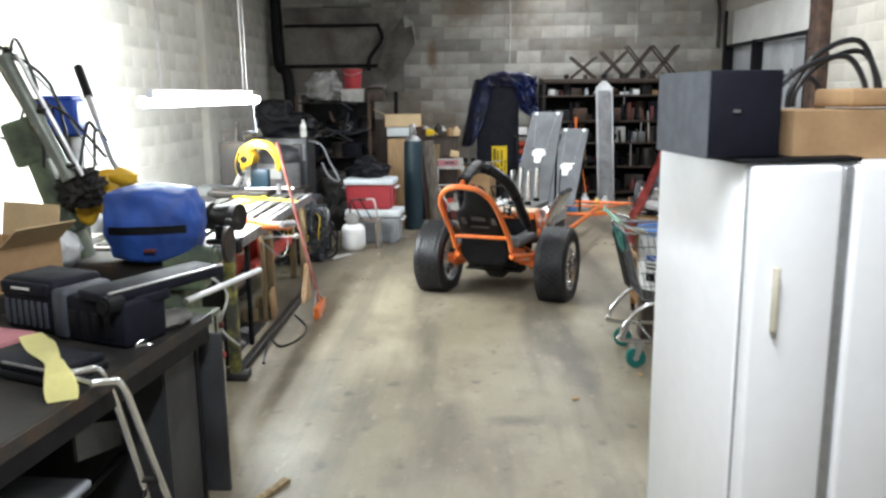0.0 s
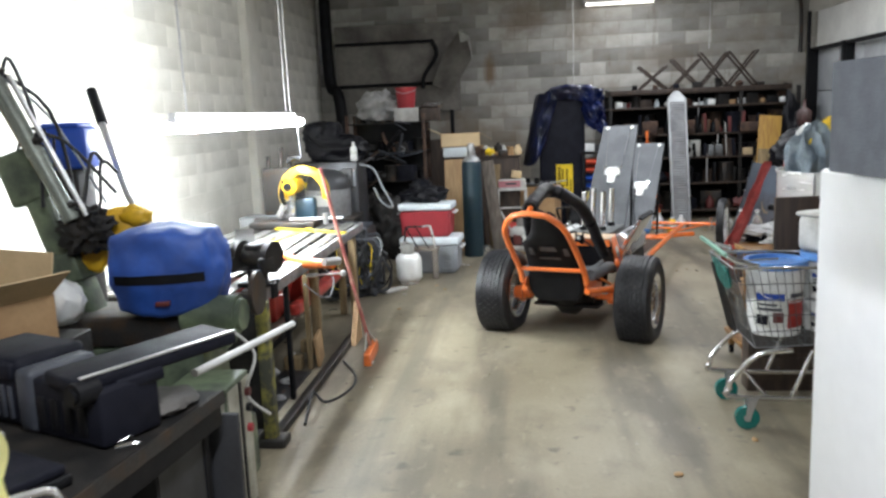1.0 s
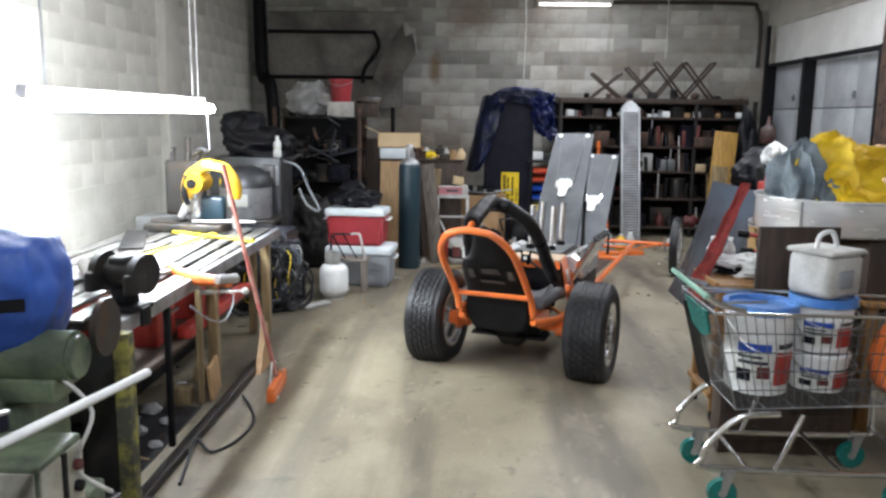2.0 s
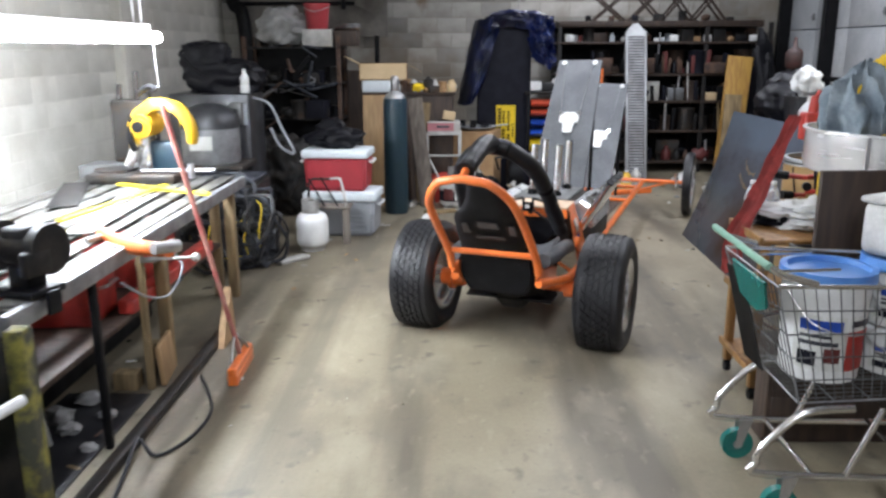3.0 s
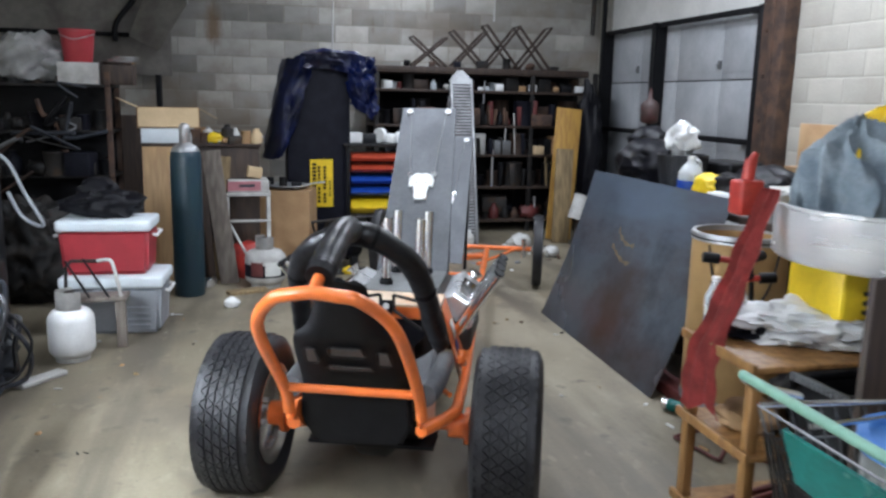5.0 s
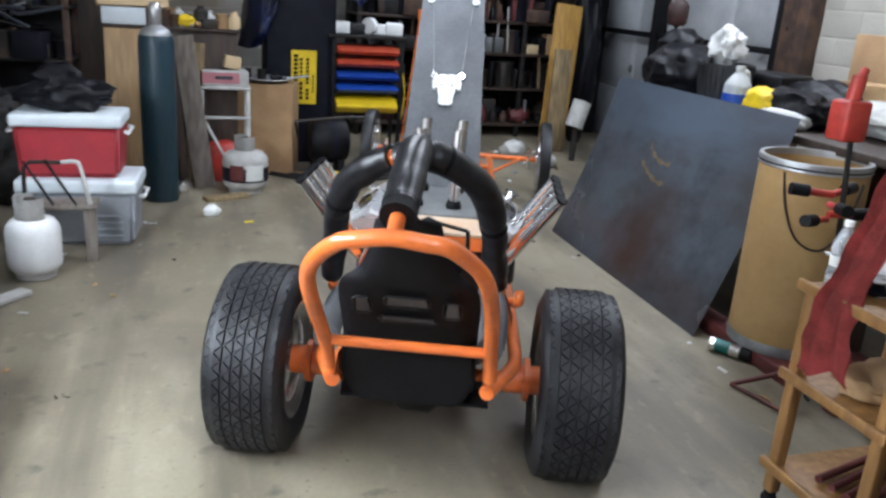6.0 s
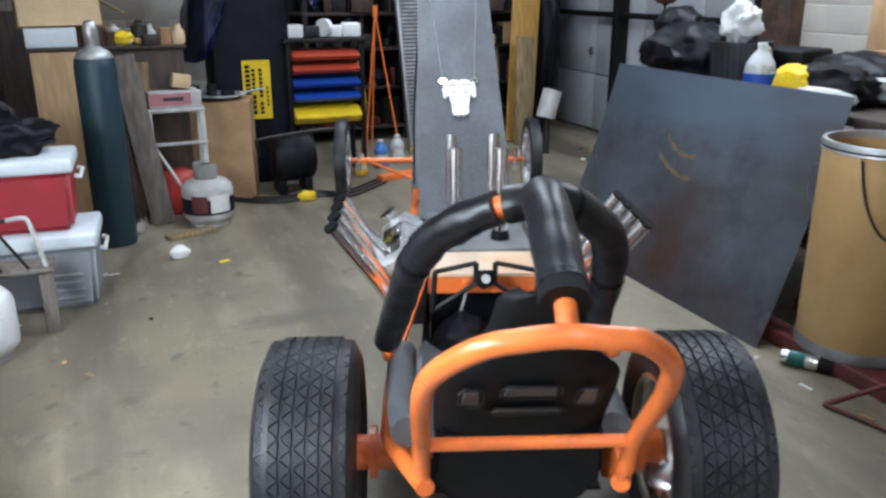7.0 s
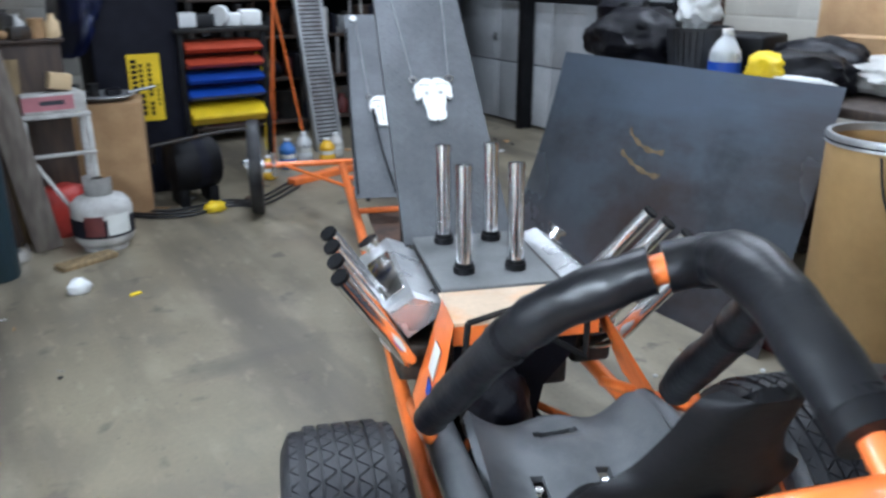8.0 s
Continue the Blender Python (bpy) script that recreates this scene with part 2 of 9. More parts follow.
M_GREYM = mat("grey_enamel", (0.15, 0.16, 0.168), 0.42, 0.2, 0.22, 5, 0.12, c2=(0.1, 0.1, 0.1))
M_DOOR = mat("door_grey", (0.42, 0.435, 0.45), 0.5, 0, 0.12, 2.5, 0.08, c2=(0.33, 0.345, 0.36))
M_CREAM = mat("cream_panel", (0.76, 0.755, 0.72), 0.7, 0, 0.1, 3, 0.15)
M_RED = mat("red_plastic", (0.36, 0.03, 0.04), 0.42, 0, 0.12, 6, 0.08)
M_REDSTEEL = mat("red_enamel", (0.5, 0.045, 0.03), 0.45, 0, 0.2, 8, 0.15, c2=(0.3, 0.03, 0.025))
M_MAROON = mat("maroon_steel", (0.11, 0.02, 0.018), 0.6, 0, 0.25, 8, 0.2)
M_BROOM = mat("faded_red_paint", (0.36, 0.1, 0.09), 0.6, 0, 0.2, 12, 0.1, c2=(0.42, 0.2, 0.16))
M_REDCLOTH = mat("red_cloth", (0.36, 0.05, 0.045), 0.9, 0, 0.25, 16, 0.5, c2=(0.22, 0.035, 0.03))
M_BLUE = mat("blue_nylon", (0.022, 0.085, 0.38), 0.55, 0, 0.15, 5, 0.25, c2=(0.015, 0.05, 0.22))
M_TARP = mat("blue_tarp", (0.008, 0.022, 0.14), 0.3, 0, 0.15, 2.6, 0.3, c2=(0.003, 0.006, 0.03), mix=0.55, fine=6, dist=0.012, coat=0.5)
M_TRAYRED = mat("red_tray_plastic", (0.5, 0.075, 0.035), 0.45, 0, 0.15, 8, 0.1)
M_BACKING = mat("stained_backing_board", (0.2, 0.186, 0.165), 0.85, 0, 0.25, 2.0, 0.2, c2=(0.1, 0.09, 0.08))
M_OCHRE = wood("yellowed_ply", (0.46, 0.27, 0.05), (0.34, 0.18, 0.04))
M_DESKGREY = mat("dark_grey_enamel", (0.028, 0.029, 0.033), 0.5, 0, 0.25, 6, 0.12, c2=(0.018, 0.018, 0.02))
M_ENAMEL = mat("cream_machine_enamel", (0.4, 0.39, 0.33), 0.5, 0, 0.2, 7, 0.12, c2=(0.26, 0.25, 0.2))
M_LANTERN = mat("dusty_dark_red", (0.07, 0.018, 0.016), 0.6, 0, 0.3, 10, 0.2, c2=(0.03, 0.014, 0.012))
M_BLUEP = mat("blue_plastic", (0.015, 0.07, 0.4), 0.45, 0, 0.12, 7, 0.08)
M_YELLOW = mat("yellow_plastic", (0.78, 0.55, 0.012), 0.45, 0, 0.12, 7, 0.1)
M_YELPAINT = mat("yellow_machine_paint", (0.72, 0.42, 0.02), 0.4, 0, 0.15, 8, 0.12)
M_YELCLOTH = mat("yellow_raincoat", (0.86, 0.6, 0.02), 0.5, 0, 0.15, 6, 0.35, c2=(0.7, 0.44, 0.012))
M_DENIM = mat("faded_denim", (0.12, 0.155, 0.19), 0.95, 0, 0.25, 9, 0.5, c2=(0.22, 0.26, 0.29))
M_LID = mat("pale_blue_lid", (0.05, 0.17, 0.5), 0.4, 0, 0.1, 6, 0.06, c2=(0.09, 0.23, 0.52))
M_WIRE = mat("dull_zinc_wire", (0.13, 0.135, 0.14), 0.45, 0.6, 0.25, 8, 0.1)
M_PEACH = mat("faded_peach_paint", (0.62, 0.47, 0.33), 0.45, 0, 0.12, 6, 0.06, c2=(0.66, 0.36, 0.18), mix=0.35, coat=0.3)
M_GREEN = mat("green_cylinder", (0.012, 0.034, 0.054), 0.42, 0, 0.2, 7, 0.12, c2=(0.014, 0.038, 0.05))
M_OLIVE = mat("machine_green", (0.13, 0.165, 0.1), 0.5, 0, 0.25, 7, 0.2, c2=(0.05, 0.065, 0.045))
M_TEAL = mat("teal_plastic", (0.01, 0.15, 0.13), 0.25, 0, 0.2, 8, 0.1)
M_PALEGREEN = mat("pale_green_grip", (0.17, 0.33, 0.25), 0.5, 0, 0.15, 9, 0.1)
M_CARD = mat("cardboard", (0.4, 0.255, 0.13), 0.9, 0, 0.12, 6, 0.2, c2=(0.33, 0.2, 0.1))
M_CARDIN = mat("cardboard_inner", (0.56, 0.42, 0.25), 0.9, 0, 0.1, 6, 0.2)
M_FIBRE = mat("fibre_drum_board", (0.42, 0.27, 0.115), 0.7, 0, 0.1, 3, 0.12, c2=(0.35, 0.215, 0.085))
M_WOOD = wood("honey_wood", (0.3, 0.155, 0.05), (0.2, 0.1, 0.033), 0.45)
M_PLY = wood("plywood", (0.42, 0.27, 0.13), (0.32, 0.2, 0.1))
M_GREYWOOD = wood("weathered_board", (0.19, 0.165, 0.14), (0.12, 0.1, 0.085), 0.85)
M_OLDWOOD = wood("old_timber", (0.28, 0.2, 0.1), (0.16, 0.115, 0.06), 0.8)
M_DARKWOOD = wood("dark_board", (0.05, 0.03, 0.02), (0.03, 0.019, 0.014), 0.6)
M_YELPOST = mat("flaking_yellow_post", (0.3, 0.27, 0.05), 0.7, 0, 0.3, 14, 0.4, c2=(0.05, 0.05, 0.035), mix=0.55)
M_PAPER = mat("yellow_paper", (0.85, 0.79, 0.36), 0.9, 0, 0.08, 6, 0.1)
M_PINK = mat("pink_card", (0.42, 0.17, 0.19), 0.85, 0, 0.1, 8, 0.1)
M_LABEL = mat("pale_label", (0.62, 0.63, 0.6), 0.6, 0, 0.08, 12, 0.05)
M_TOPGREY = mat("grey_gasket_plate", (0.16, 0.165, 0.165), 0.6, 0.2, 0.15, 8, 0.1)
M_POLISHED = mat("polished_cover", (0.74, 0.75, 0.76), 0.3, 0.7, 0.12, 6, 0.06)
M_RAM = mat("grey_green_ram", (0.2, 0.22, 0.19), 0.45, 0.3, 0.2, 8, 0.1)
M_SLATE = mat("slate_housing", (0.045, 0.05, 0.065), 0.5, 0, 0.2, 9, 0.15)
M_NAVYBOX = mat("navy_black_vinyl", (0.007, 0.0075, 0.014), 0.7, 0, 0.2, 12, 0.25, spec=0.2)
M_SIDEGREY = mat("grey_carpet", (0.12, 0.13, 0.15), 0.95, 0, 0.15, 20, 0.4)
M_CABLE = mat("black_cable", (0.016, 0.017, 0.02), 0.42, 0, 0.2, 20, 0.1)
M_LEAD = mat("slate_lead", (0.035, 0.04, 0.052), 0.45, 0, 0.25, 12, 0.15)
M_JUG = mat("milky_plastic", (0.8, 0.83, 0.85), 0.3, 0, 0.05, 5, 0.05, trans=0.45)
M_CLEARBAG = mat("white_polythene", (0.75, 0.76, 0.76), 0.4, 0, 0.1, 10, 0.4, trans=0.15)
M_GREYBAG = mat("grey_polythene", (0.3, 0.3, 0.3), 0.4, 0, 0.2, 10, 0.4)
M_BAGCLOTH = mat("black_bag_cloth", (0.005, 0.005, 0.008), 0.4, 0, 0.3, 14, 0.6, spec=0.2)
M_ICE = mat("cooler_lid", (0.66, 0.72, 0.76), 0.45, 0, 0.08, 6, 0.08)
M_DUSTFLOOR = mat("old_tarp", (0.08, 0.075, 0.07), 0.8, 0, 0.25, 2.5, 0.3, c2=(0.13, 0.12, 0.11))
M_BRASS = mat("ochre_streaks", (0.21, 0.15, 0.085), 0.6, 0, 0.3, 14, 0.1)
M_PET = mat("clear_bottle", (0.93, 0.96, 1.0), 0.06, 0, 0.02, 8, 0.02, trans=0.75)
M_TUBE = mat("lit_tube", (0.9, 0.97, 1.0), 0.4, 0, 0.0, 4, 0, glow=TUBE_GLOW)
M_TUBE2 = mat("dim_lit_tube", (1.0, 0.96, 0.9), 0.4, 0, 0.0, 4, 0, glow=3.0)


# ---- mesh tools ----
def part(name, bm, material, parent=None, label="", smooth=True, m=None):
    """Links a bmesh as one mesh object, under a thing or a part."""
    me = bpy.data.meshes.new(name)
    bmesh.ops.recalc_face_normals(bm, faces=bm.faces)
    bm.to_mesh(me)
    bm.free()
    me.materials.append(material)
    if smooth:
        me.polygons.foreach_set("use_smooth", [True] * len(me.polygons))
        me.set_sharp_from_angle(angle=radians(55))
    ob = new(name, me)
    if parent:
        ob.parent = parent
    if m:
        ob.matrix_basis = m
    if label:
        ob["label"] = label
    return ob


def thing(name, label, category, x=0, y=0, z=0, rz=0, group="", kind=""):
    ob = new(name)
    ob.empty_display_size = 0.1
    ob.matrix_basis = pose(x, y, z, 0, 0, rz)
    return tagged(ob, label, category, group, kind)


def solo(name, bm, material, label, category, x=0, y=0, z=0, rz=0, group="", kind="", smooth=True):
    ob = part(name, bm, material, None, "", smooth, pose(x, y, z, 0, 0, rz))
    return tagged(ob, label, category, group, kind)


def B():
    return bmesh.new()


def box(bm, lo, hi, bev=0.0, m=None, seg=2):
    lo, hi = Vector(lo), Vector(hi)
    k = Matrix.LocRotScale((lo + hi) / 2, None, hi - lo)
    r = bmesh.ops.create_cube(bm, size=1, matrix=(m @ k) if m else k)
    if bev:
        es = list({e for v in r["verts"] for e in v.link_edges})
        bmesh.ops.bevel(bm, geom=es, offset=bev, segments=seg, affect="EDGES", profile=0.5)
    return bm


def slab(bm, pts, thick):
    """A flat polygon given thickness along a vector."""
    t = Vector(thick)
    a = [bm.verts.new(p) for p in pts]
    b = [bm.verts.new(Vector(p) + t) for p in pts]
    bm.faces.new(a)
    bm.faces.new(b[::-1])
    n = len(pts)
    for i in range(n):
        bm.faces.new((a[i], b[i], b[(i + 1) % n], a[(i + 1) % n]))
    return bm


def smooth_path(pts, steps=6, closed=False):
    p = [Vector(q) for q in pts]
    n, out = len(p), []
    for i in range(n if closed else n - 1):
        if closed:
            a, b, c, d = p[(i - 1) % n], p[i], p[(i + 1) % n], p[(i + 2) % n]
        else:
            a, b, c, d = p[max(i - 1, 0)], p[i], p[i + 1], p[min(i + 2, n - 1)]
        for k in range(steps):
            t = k / steps
            out.append(0.5 * (2 * b + (c - a) * t + (2 * a - 5 * b + 4 * c - d) * t * t + (3 * b - a - 3 * c + d) * t ** 3))
    if not closed:
        out.append(p[-1])
    return out


def tube(bm, pts, r, seg=10, closed=False, cap=True, curve=0):
    """A round tube along a path; r may be a list, a radius for each point."""
    p = smooth_path(pts, curve, closed) if curve else [Vector(q) for q in pts]
    n = len(p)
    up, rings = None, []
    for i in range(n):
        a = p[(i - 1) % n] if closed or i else p[i]
        b = p[(i + 1) % n] if closed or i < n - 1 else p[i]
        d = (b - a).normalized()
        if up is None:
            up = d.orthogonal().normalized()
        up = (up - d * up.dot(d)).normalized()
        w = d.cross(up)
        rad = r[min(i * len(r) // n, len(r) - 1)] if isinstance(r, (list, tuple)) else r
        rings.append([bm.verts.new(p[i] + rad * (math.cos(k * 2 * math.pi / seg) * up + math.sin(k * 2 * math.pi / seg) * w))
                      for k in range(seg)])
    for i in range(n if closed else n - 1):
        s, t = rings[i], rings[(i + 1) % n]
        for k in range(seg):
            bm.faces.new((s[k], s[(k + 1) % seg], t[(k + 1) % seg], t[k]))
    if cap and not closed:
        bm.faces.new(rings[0][::-1])
        bm.faces.new(rings[-1])
    return bm


def lathe(bm, prof, seg=28, m=None, closed=False):
    """Turns a profile of (radius, height) about z; radius 0 closes the end."""
    rows = []
    for r, z in prof:
        if r <= 1e-6:
            rows.append([bm.verts.new((0, 0, z))])
        else:
            rows.append([bm.verts.new((r * math.cos(k * 2 * math.pi / seg), r * math.sin(k * 2 * math.pi / seg), z)) for k in range(seg)])
    pairs = list(zip(rows, rows[1:])) + ([(rows[-1], rows[0])] if closed else [])
    for s, t in pairs:
        for k in range(seg):
            l = (k + 1) % seg
            if len(s) == 1 and len(t) > 1:
                bm.faces.new((s[0], t[l], t[k]))
            elif len(t) == 1 and len(s) > 1:
                bm.faces.new((s[k], s[l], t[0]))
            elif len(s) > 1:
                bm.faces.new((s[k], s[l], t[l], t[k]))
    if m:
        bmesh.ops.transform(bm, matrix=m, verts=[v for row in rows for v in row])
    return bm


def lump(bm, c, size, seed=0, amp=0.22, freq=2.2, floor=None, sub=4, fold=0.0, square=0.0):
    """A soft creased heap: a ball drawn out to size, folded by noise, flat where it lies."""
    r = bmesh.ops.create_icosphere(bm, subdivisions=sub, radius=1)
    for v in r["verts"]:
        p = v.co.copy()
        if square:
            k = max(abs(p.x), abs(p.y), abs(p.z))
            p = p.lerp(p / k, square)
        q = p * freq + Vector((seed * 7.3, seed * 3.1, seed * 5.7))
        s = 1 + amp * noise.noise(q) + amp * 0.5 * noise.noise(q * 2.6)
        if fold:
            s += fold * (abs(noise.noise(Vector((q.x * 2.4, q.y * 2.4, q.z * 0.8)))) - 0.25)
        p *= s
        v.co = Vector((c[0] + p.x * size[0] / 2, c[1] + p.y * size[1] / 2, c[2] + p.z * size[2] / 2))
        if floor is not None and v.co.z < floor:
            v.co.z = floor
    return bm


def turned(x, y, z, axis):
    """A frame with its z along x, y or z, for lathe."""
    return pose(x, y, z) @ (pose(0, 0, 0, 0, 90) if axis == "x" else pose(0, 0, 0, -90) if axis == "y" else Matrix())


# ---- the hall ----
XL, XR, YS, YN, ZC = -2.98, 4.55, -2.6, 13.95, 3.62
DOOR_A, DOOR_B, DOOR_H = 10.3, 13.62, 2.95

bm = B()
box(bm, (XL - 0.2, YS - 0.2, -0.15), (XR + 0.2, YN + 0.2, 0))
floor = solo("floor", bm, M_FLOOR, "worn tan concrete floor with dark oily stains and painted shade under the dragster", "floor", kind="structure", smooth=False)
bm = B()
box(bm, (XL - 0.2, YS - 0.2, ZC), (XR + 0.2, YN + 0.2, ZC + 0.15))
for k in range(9):
    box(bm, (XL, YS + 1.2 + k * 1.8, ZC - 0.05), (XR, YS + 1.32 + k * 1.8, ZC + 0.01))
solo("ceiling", bm, M_CEIL, "dim board ceiling with shallow joists", "ceiling", kind="structure", smooth=False)


def wall(name, lo, hi, label):
    bm = B()
    box(bm, lo, hi)
    return solo(name, bm, M_PALEMORTAR if name == "wall_west" else M_MORTAR, label, "wall", kind="structure", smooth=False)


wall_west = wall("wall_west", (XL - 0.2, YS - 0.2, 0), (XL, YN, ZC), "pale painted concrete block wall")
wall_north = wall("wall_north", (XL - 0.2, YN, 0), (XR + 0.2, YN + 0.2, ZC), "grey concrete block wall with mottled blocks")
wall_south = wall("wall_south", (XL, YS - 0.2, 0), (XR + 0.2, YS, ZC), "grey block wall behind the aisle")
bm = B()
box(bm, (XR, YS, 0), (XR + 0.2, DOOR_A, ZC))
box(bm, (XR, DOOR_B, 0), (XR + 0.2, YN, ZC))
box(bm, (XR, DOOR_A, DOOR_H), (XR + 0.2, DOOR_B, ZC))
wall_east = solo("wall_east", bm, M_EMORTAR, "pale concrete block wall round the garage door", "wall", kind="structure", smooth=False)

# a shallow block pier on the west wall
bm = B()
box(bm, (XL, 10.3, 0), (XL + 0.1, 10.72, ZC), 0.006)
solo("pilaster", bm, M_PBLOCK, "shallow pale pier on the block wall", "pilaster", kind="structure")

# sectional garage door in the east wall
door = thing("door_1", "closed grey sectional garage door with black rails", "garage door", kind="structure")
n_sec, n_col = 4, 4
H1 = 2.4
for i in range(n_sec):
    for j in range(n_col):
        y0 = DOOR_A + (DOOR_B - DOOR_A) * j / n_col
        y1 = DOOR_A + (DOOR_B - DOOR_A) * (j + 1) / n_col
        z0, z1 = 0.02 + (H1 - 0.02) * i / n_sec, 0.02 + (H1 - 0.02) * (i + 1) / n_sec
        bm = B()
        box(bm, (XR + 0.03, y0 + 0.006, z0 + 0.006), (XR + 0.08, y1 - 0.006, z1 - 0.006), 0.006)
        box(bm, (XR + 0.026, y0 + 0.07, z0 + 0.07), (XR + 0.035, y1 - 0.07, z1 - 0.07), 0.004)
        part("door_panel", bm, M_DOOR, door)
bm = B()
box(bm, (XR + 0.02, DOOR_A, H1 + 0.004), (XR + 0.09, DOOR_B, DOOR_H), 0.004)
part("header_panel", bm, M_CREAM, door, "cream painted header board")
for z in (H1 - 0.02, 1.22):
    bm = B()
    box(bm, (XR - 0.09, DOOR_A + 0.02, z), (XR - 0.05, DOOR_B, z + 0.05), 0.004)
    part("rail", bm, M_BLACK, door, "black steel rail across the door")
    bm = B()
    box(bm, (XR - 0.05, DOOR_A + 0.3, z + 0.005), (XR + 0.022, DOOR_A + 0.34, z + 0.045))
    box(bm, (XR - 0.05, DOOR_B - 0.4, z + 0.005), (XR + 0.022, DOOR_B - 0.36, z + 0.045))
    part("rail_bracket", bm, M_BLACK, door)
for y in (DOOR_A + 0.05, 12.25, DOOR_B - 0.05):
    bm = B()
    box(bm, (XR - 0.13, y - 0.035, 0), (XR - 0.09, y + 0.035, H1 + 0.03 if y < 13 else DOOR_H), 0.004)
    box(bm, (XR - 0.09, y - 0.035, 0), (XR + 0.02, y - 0.028, H1))
    part("upright", bm, M_BLACK, door, "black steel upright track")
for y, z in ((11.15, 1.95), (11.15, 0.85), (12.85, 1.95), (12.85, 0.85)):
    bm = B()
    box(bm, (XR + 0.008, y - 0.022, z - 0.04), (XR + 0.03, y + 0.022, z + 0.04), 0.004)
    tube(bm, [(XR + 0.006, y - 0.02, z), (XR + 0.006, y + 0.045, z)], 0.006, 8)
    part("hinge", bm, M_GREYM, door, "dark strap hinge")
bm = B()
box(bm, (XR - 0.14, DOOR_A - 0.3, 0), (XR + 0.004, DOOR_A, ZC), 0.005)
box(bm, (XR - 0.15, DOOR_A - 0.17, 0), (XR - 0.13, DOOR_A - 0.13, ZC), 0.004)
for k in range(9):
    tube(bm, [(XR - 0.155, DOOR_A - 0.08, 0.3 + k * 0.38), (XR - 0.135, DOOR_A - 0.08, 0.3 + k * 0.38)], 0.014, 8)
solo("door_jamb", bm, M_RUSTY, "brown steel jamb post beside the garage door", "post", kind="structure")

# pipes, conduit and cords on the back wall
bm = B()
tube(bm, [(-2.8, 13.78, ZC), (-2.8, 13.78, 2.75), (-2.76, 13.72, 2.2), (-2.6, 13.6, 1.9), (-2.55, 13.6, 0.0)], 0.09, 14, curve=5)
solo("drain_pipe", bm, M_BLACK, "black pipe running down the corner of the hall", "pipe", kind="structure")
bm = B()
tube(bm, [(2.2, YN - 0.06, 3.3), (4.1, YN - 0.06, 3.3), (4.36, YN - 0.07, 3.22), (4.42, YN - 0.08, 2.95), (4.42, YN - 0.08, 2.4)], 0.028, 10, curve=5)
solo("conduit", bm, M_IRON, "dark conduit bending down into the corner", "conduit", kind="structure")
lamp = thing("wall_light", "slim fluorescent batten high on the block wall", "light", 1.75, YN - 0.1, 3.28)
bm = B()
box(bm, (-0.55, -0.02, -0.01), (0.55, 0.1, 0.06), 0.008)
part("housing", bm, M_DUSTW, lamp)
bm = B()
tube(bm, [(-0.52, -0.01, -0.03), (0.52, -0.01, -0.03)], 0.018, 12)
part("tube", bm, M_TUBE2, lamp, "lit white tube")
for x in (-0.52, 0.52):
    bm = B()
    box(bm, (x - 0.015, -0.035, -0.055), (x + 0.015, 0.02, 0.0), 0.004)
    part("end_cap", bm, M_DUSTW, lamp)
for x, y, z0, name in ((3.05, 13.7, 2.5, "cream cord hanging to the racks"), (0.95, 12.3, 1.98, "thin cord hanging over the blue tarp")):
    bm = B()
    tube(bm, [(x, y, ZC), (x + 0.01, y, (z0 + ZC) / 2), (x, y, z0)], 0.009, 6)
    solo("cord", bm, M_DUSTW, name, "cord", group="hanging cords")

# ceiling lamps over the aisle
for x, y, watts in CEILING_LAMPS:
    ob = thing("ceiling_light", "twin-tube fluorescent ceiling light", "ceiling light", x, y, ZC - 0.05, group="ceiling lights")
    bm = B()
    box(bm, (-0.11, -1.2, -0.06), (0.11, 1.2, 0.0), 0.01)
    part("housing", bm, M_WHITEP, ob)
    for k in (-0.05, 0.05):
        bm = B()
        tube(bm, [(k, -1.17, -0.085), (k, 1.17, -0.085)], 0.017, 10)
        part("tube", bm, M_TUBE2, ob)
    li = bpy.data.lights.new("ceiling_lamp", "AREA")
    li.shape, li.size, li.size_y, li.energy, li.color = "RECTANGLE", 0.09, 2.3, watts, (0.9, 0.95, 1.0)
    lo = new("ceiling_lamp", li)
    lo.location = (x, y, ZC - 0.17)


# ---- the dragster ----
car = thing("dragster", "orange home-built dragster with wide rear slicks and chrome pipes", "dragster", 0.59, 7.08, 0, -20.5)

TR, TW, AXLE = 0.325, 0.268, 0.287


def tyre_profile(R, w, rim, shoulder):
    """Half-round carcass section as (radius, offset)."""
    h = w / 2
    return [(rim, -h * 0.82), (rim + (R - rim) * 0.4, -h * 1.0), (R - shoulder, -h * 0.98), (R - shoulder * 0.3, -h * 0.86), (R - 0.008, -h * 0.7),
            (R - 0.004, -h * 0.3), (R - 0.004, h * 0.3), (R - 0.008, h * 0.7), (R - shoulder * 0.3, h * 0.86), (R - shoulder, h * 0.98),
            (rim + (R - rim) * 0.4, h * 1.0), (rim, h * 0.82)]


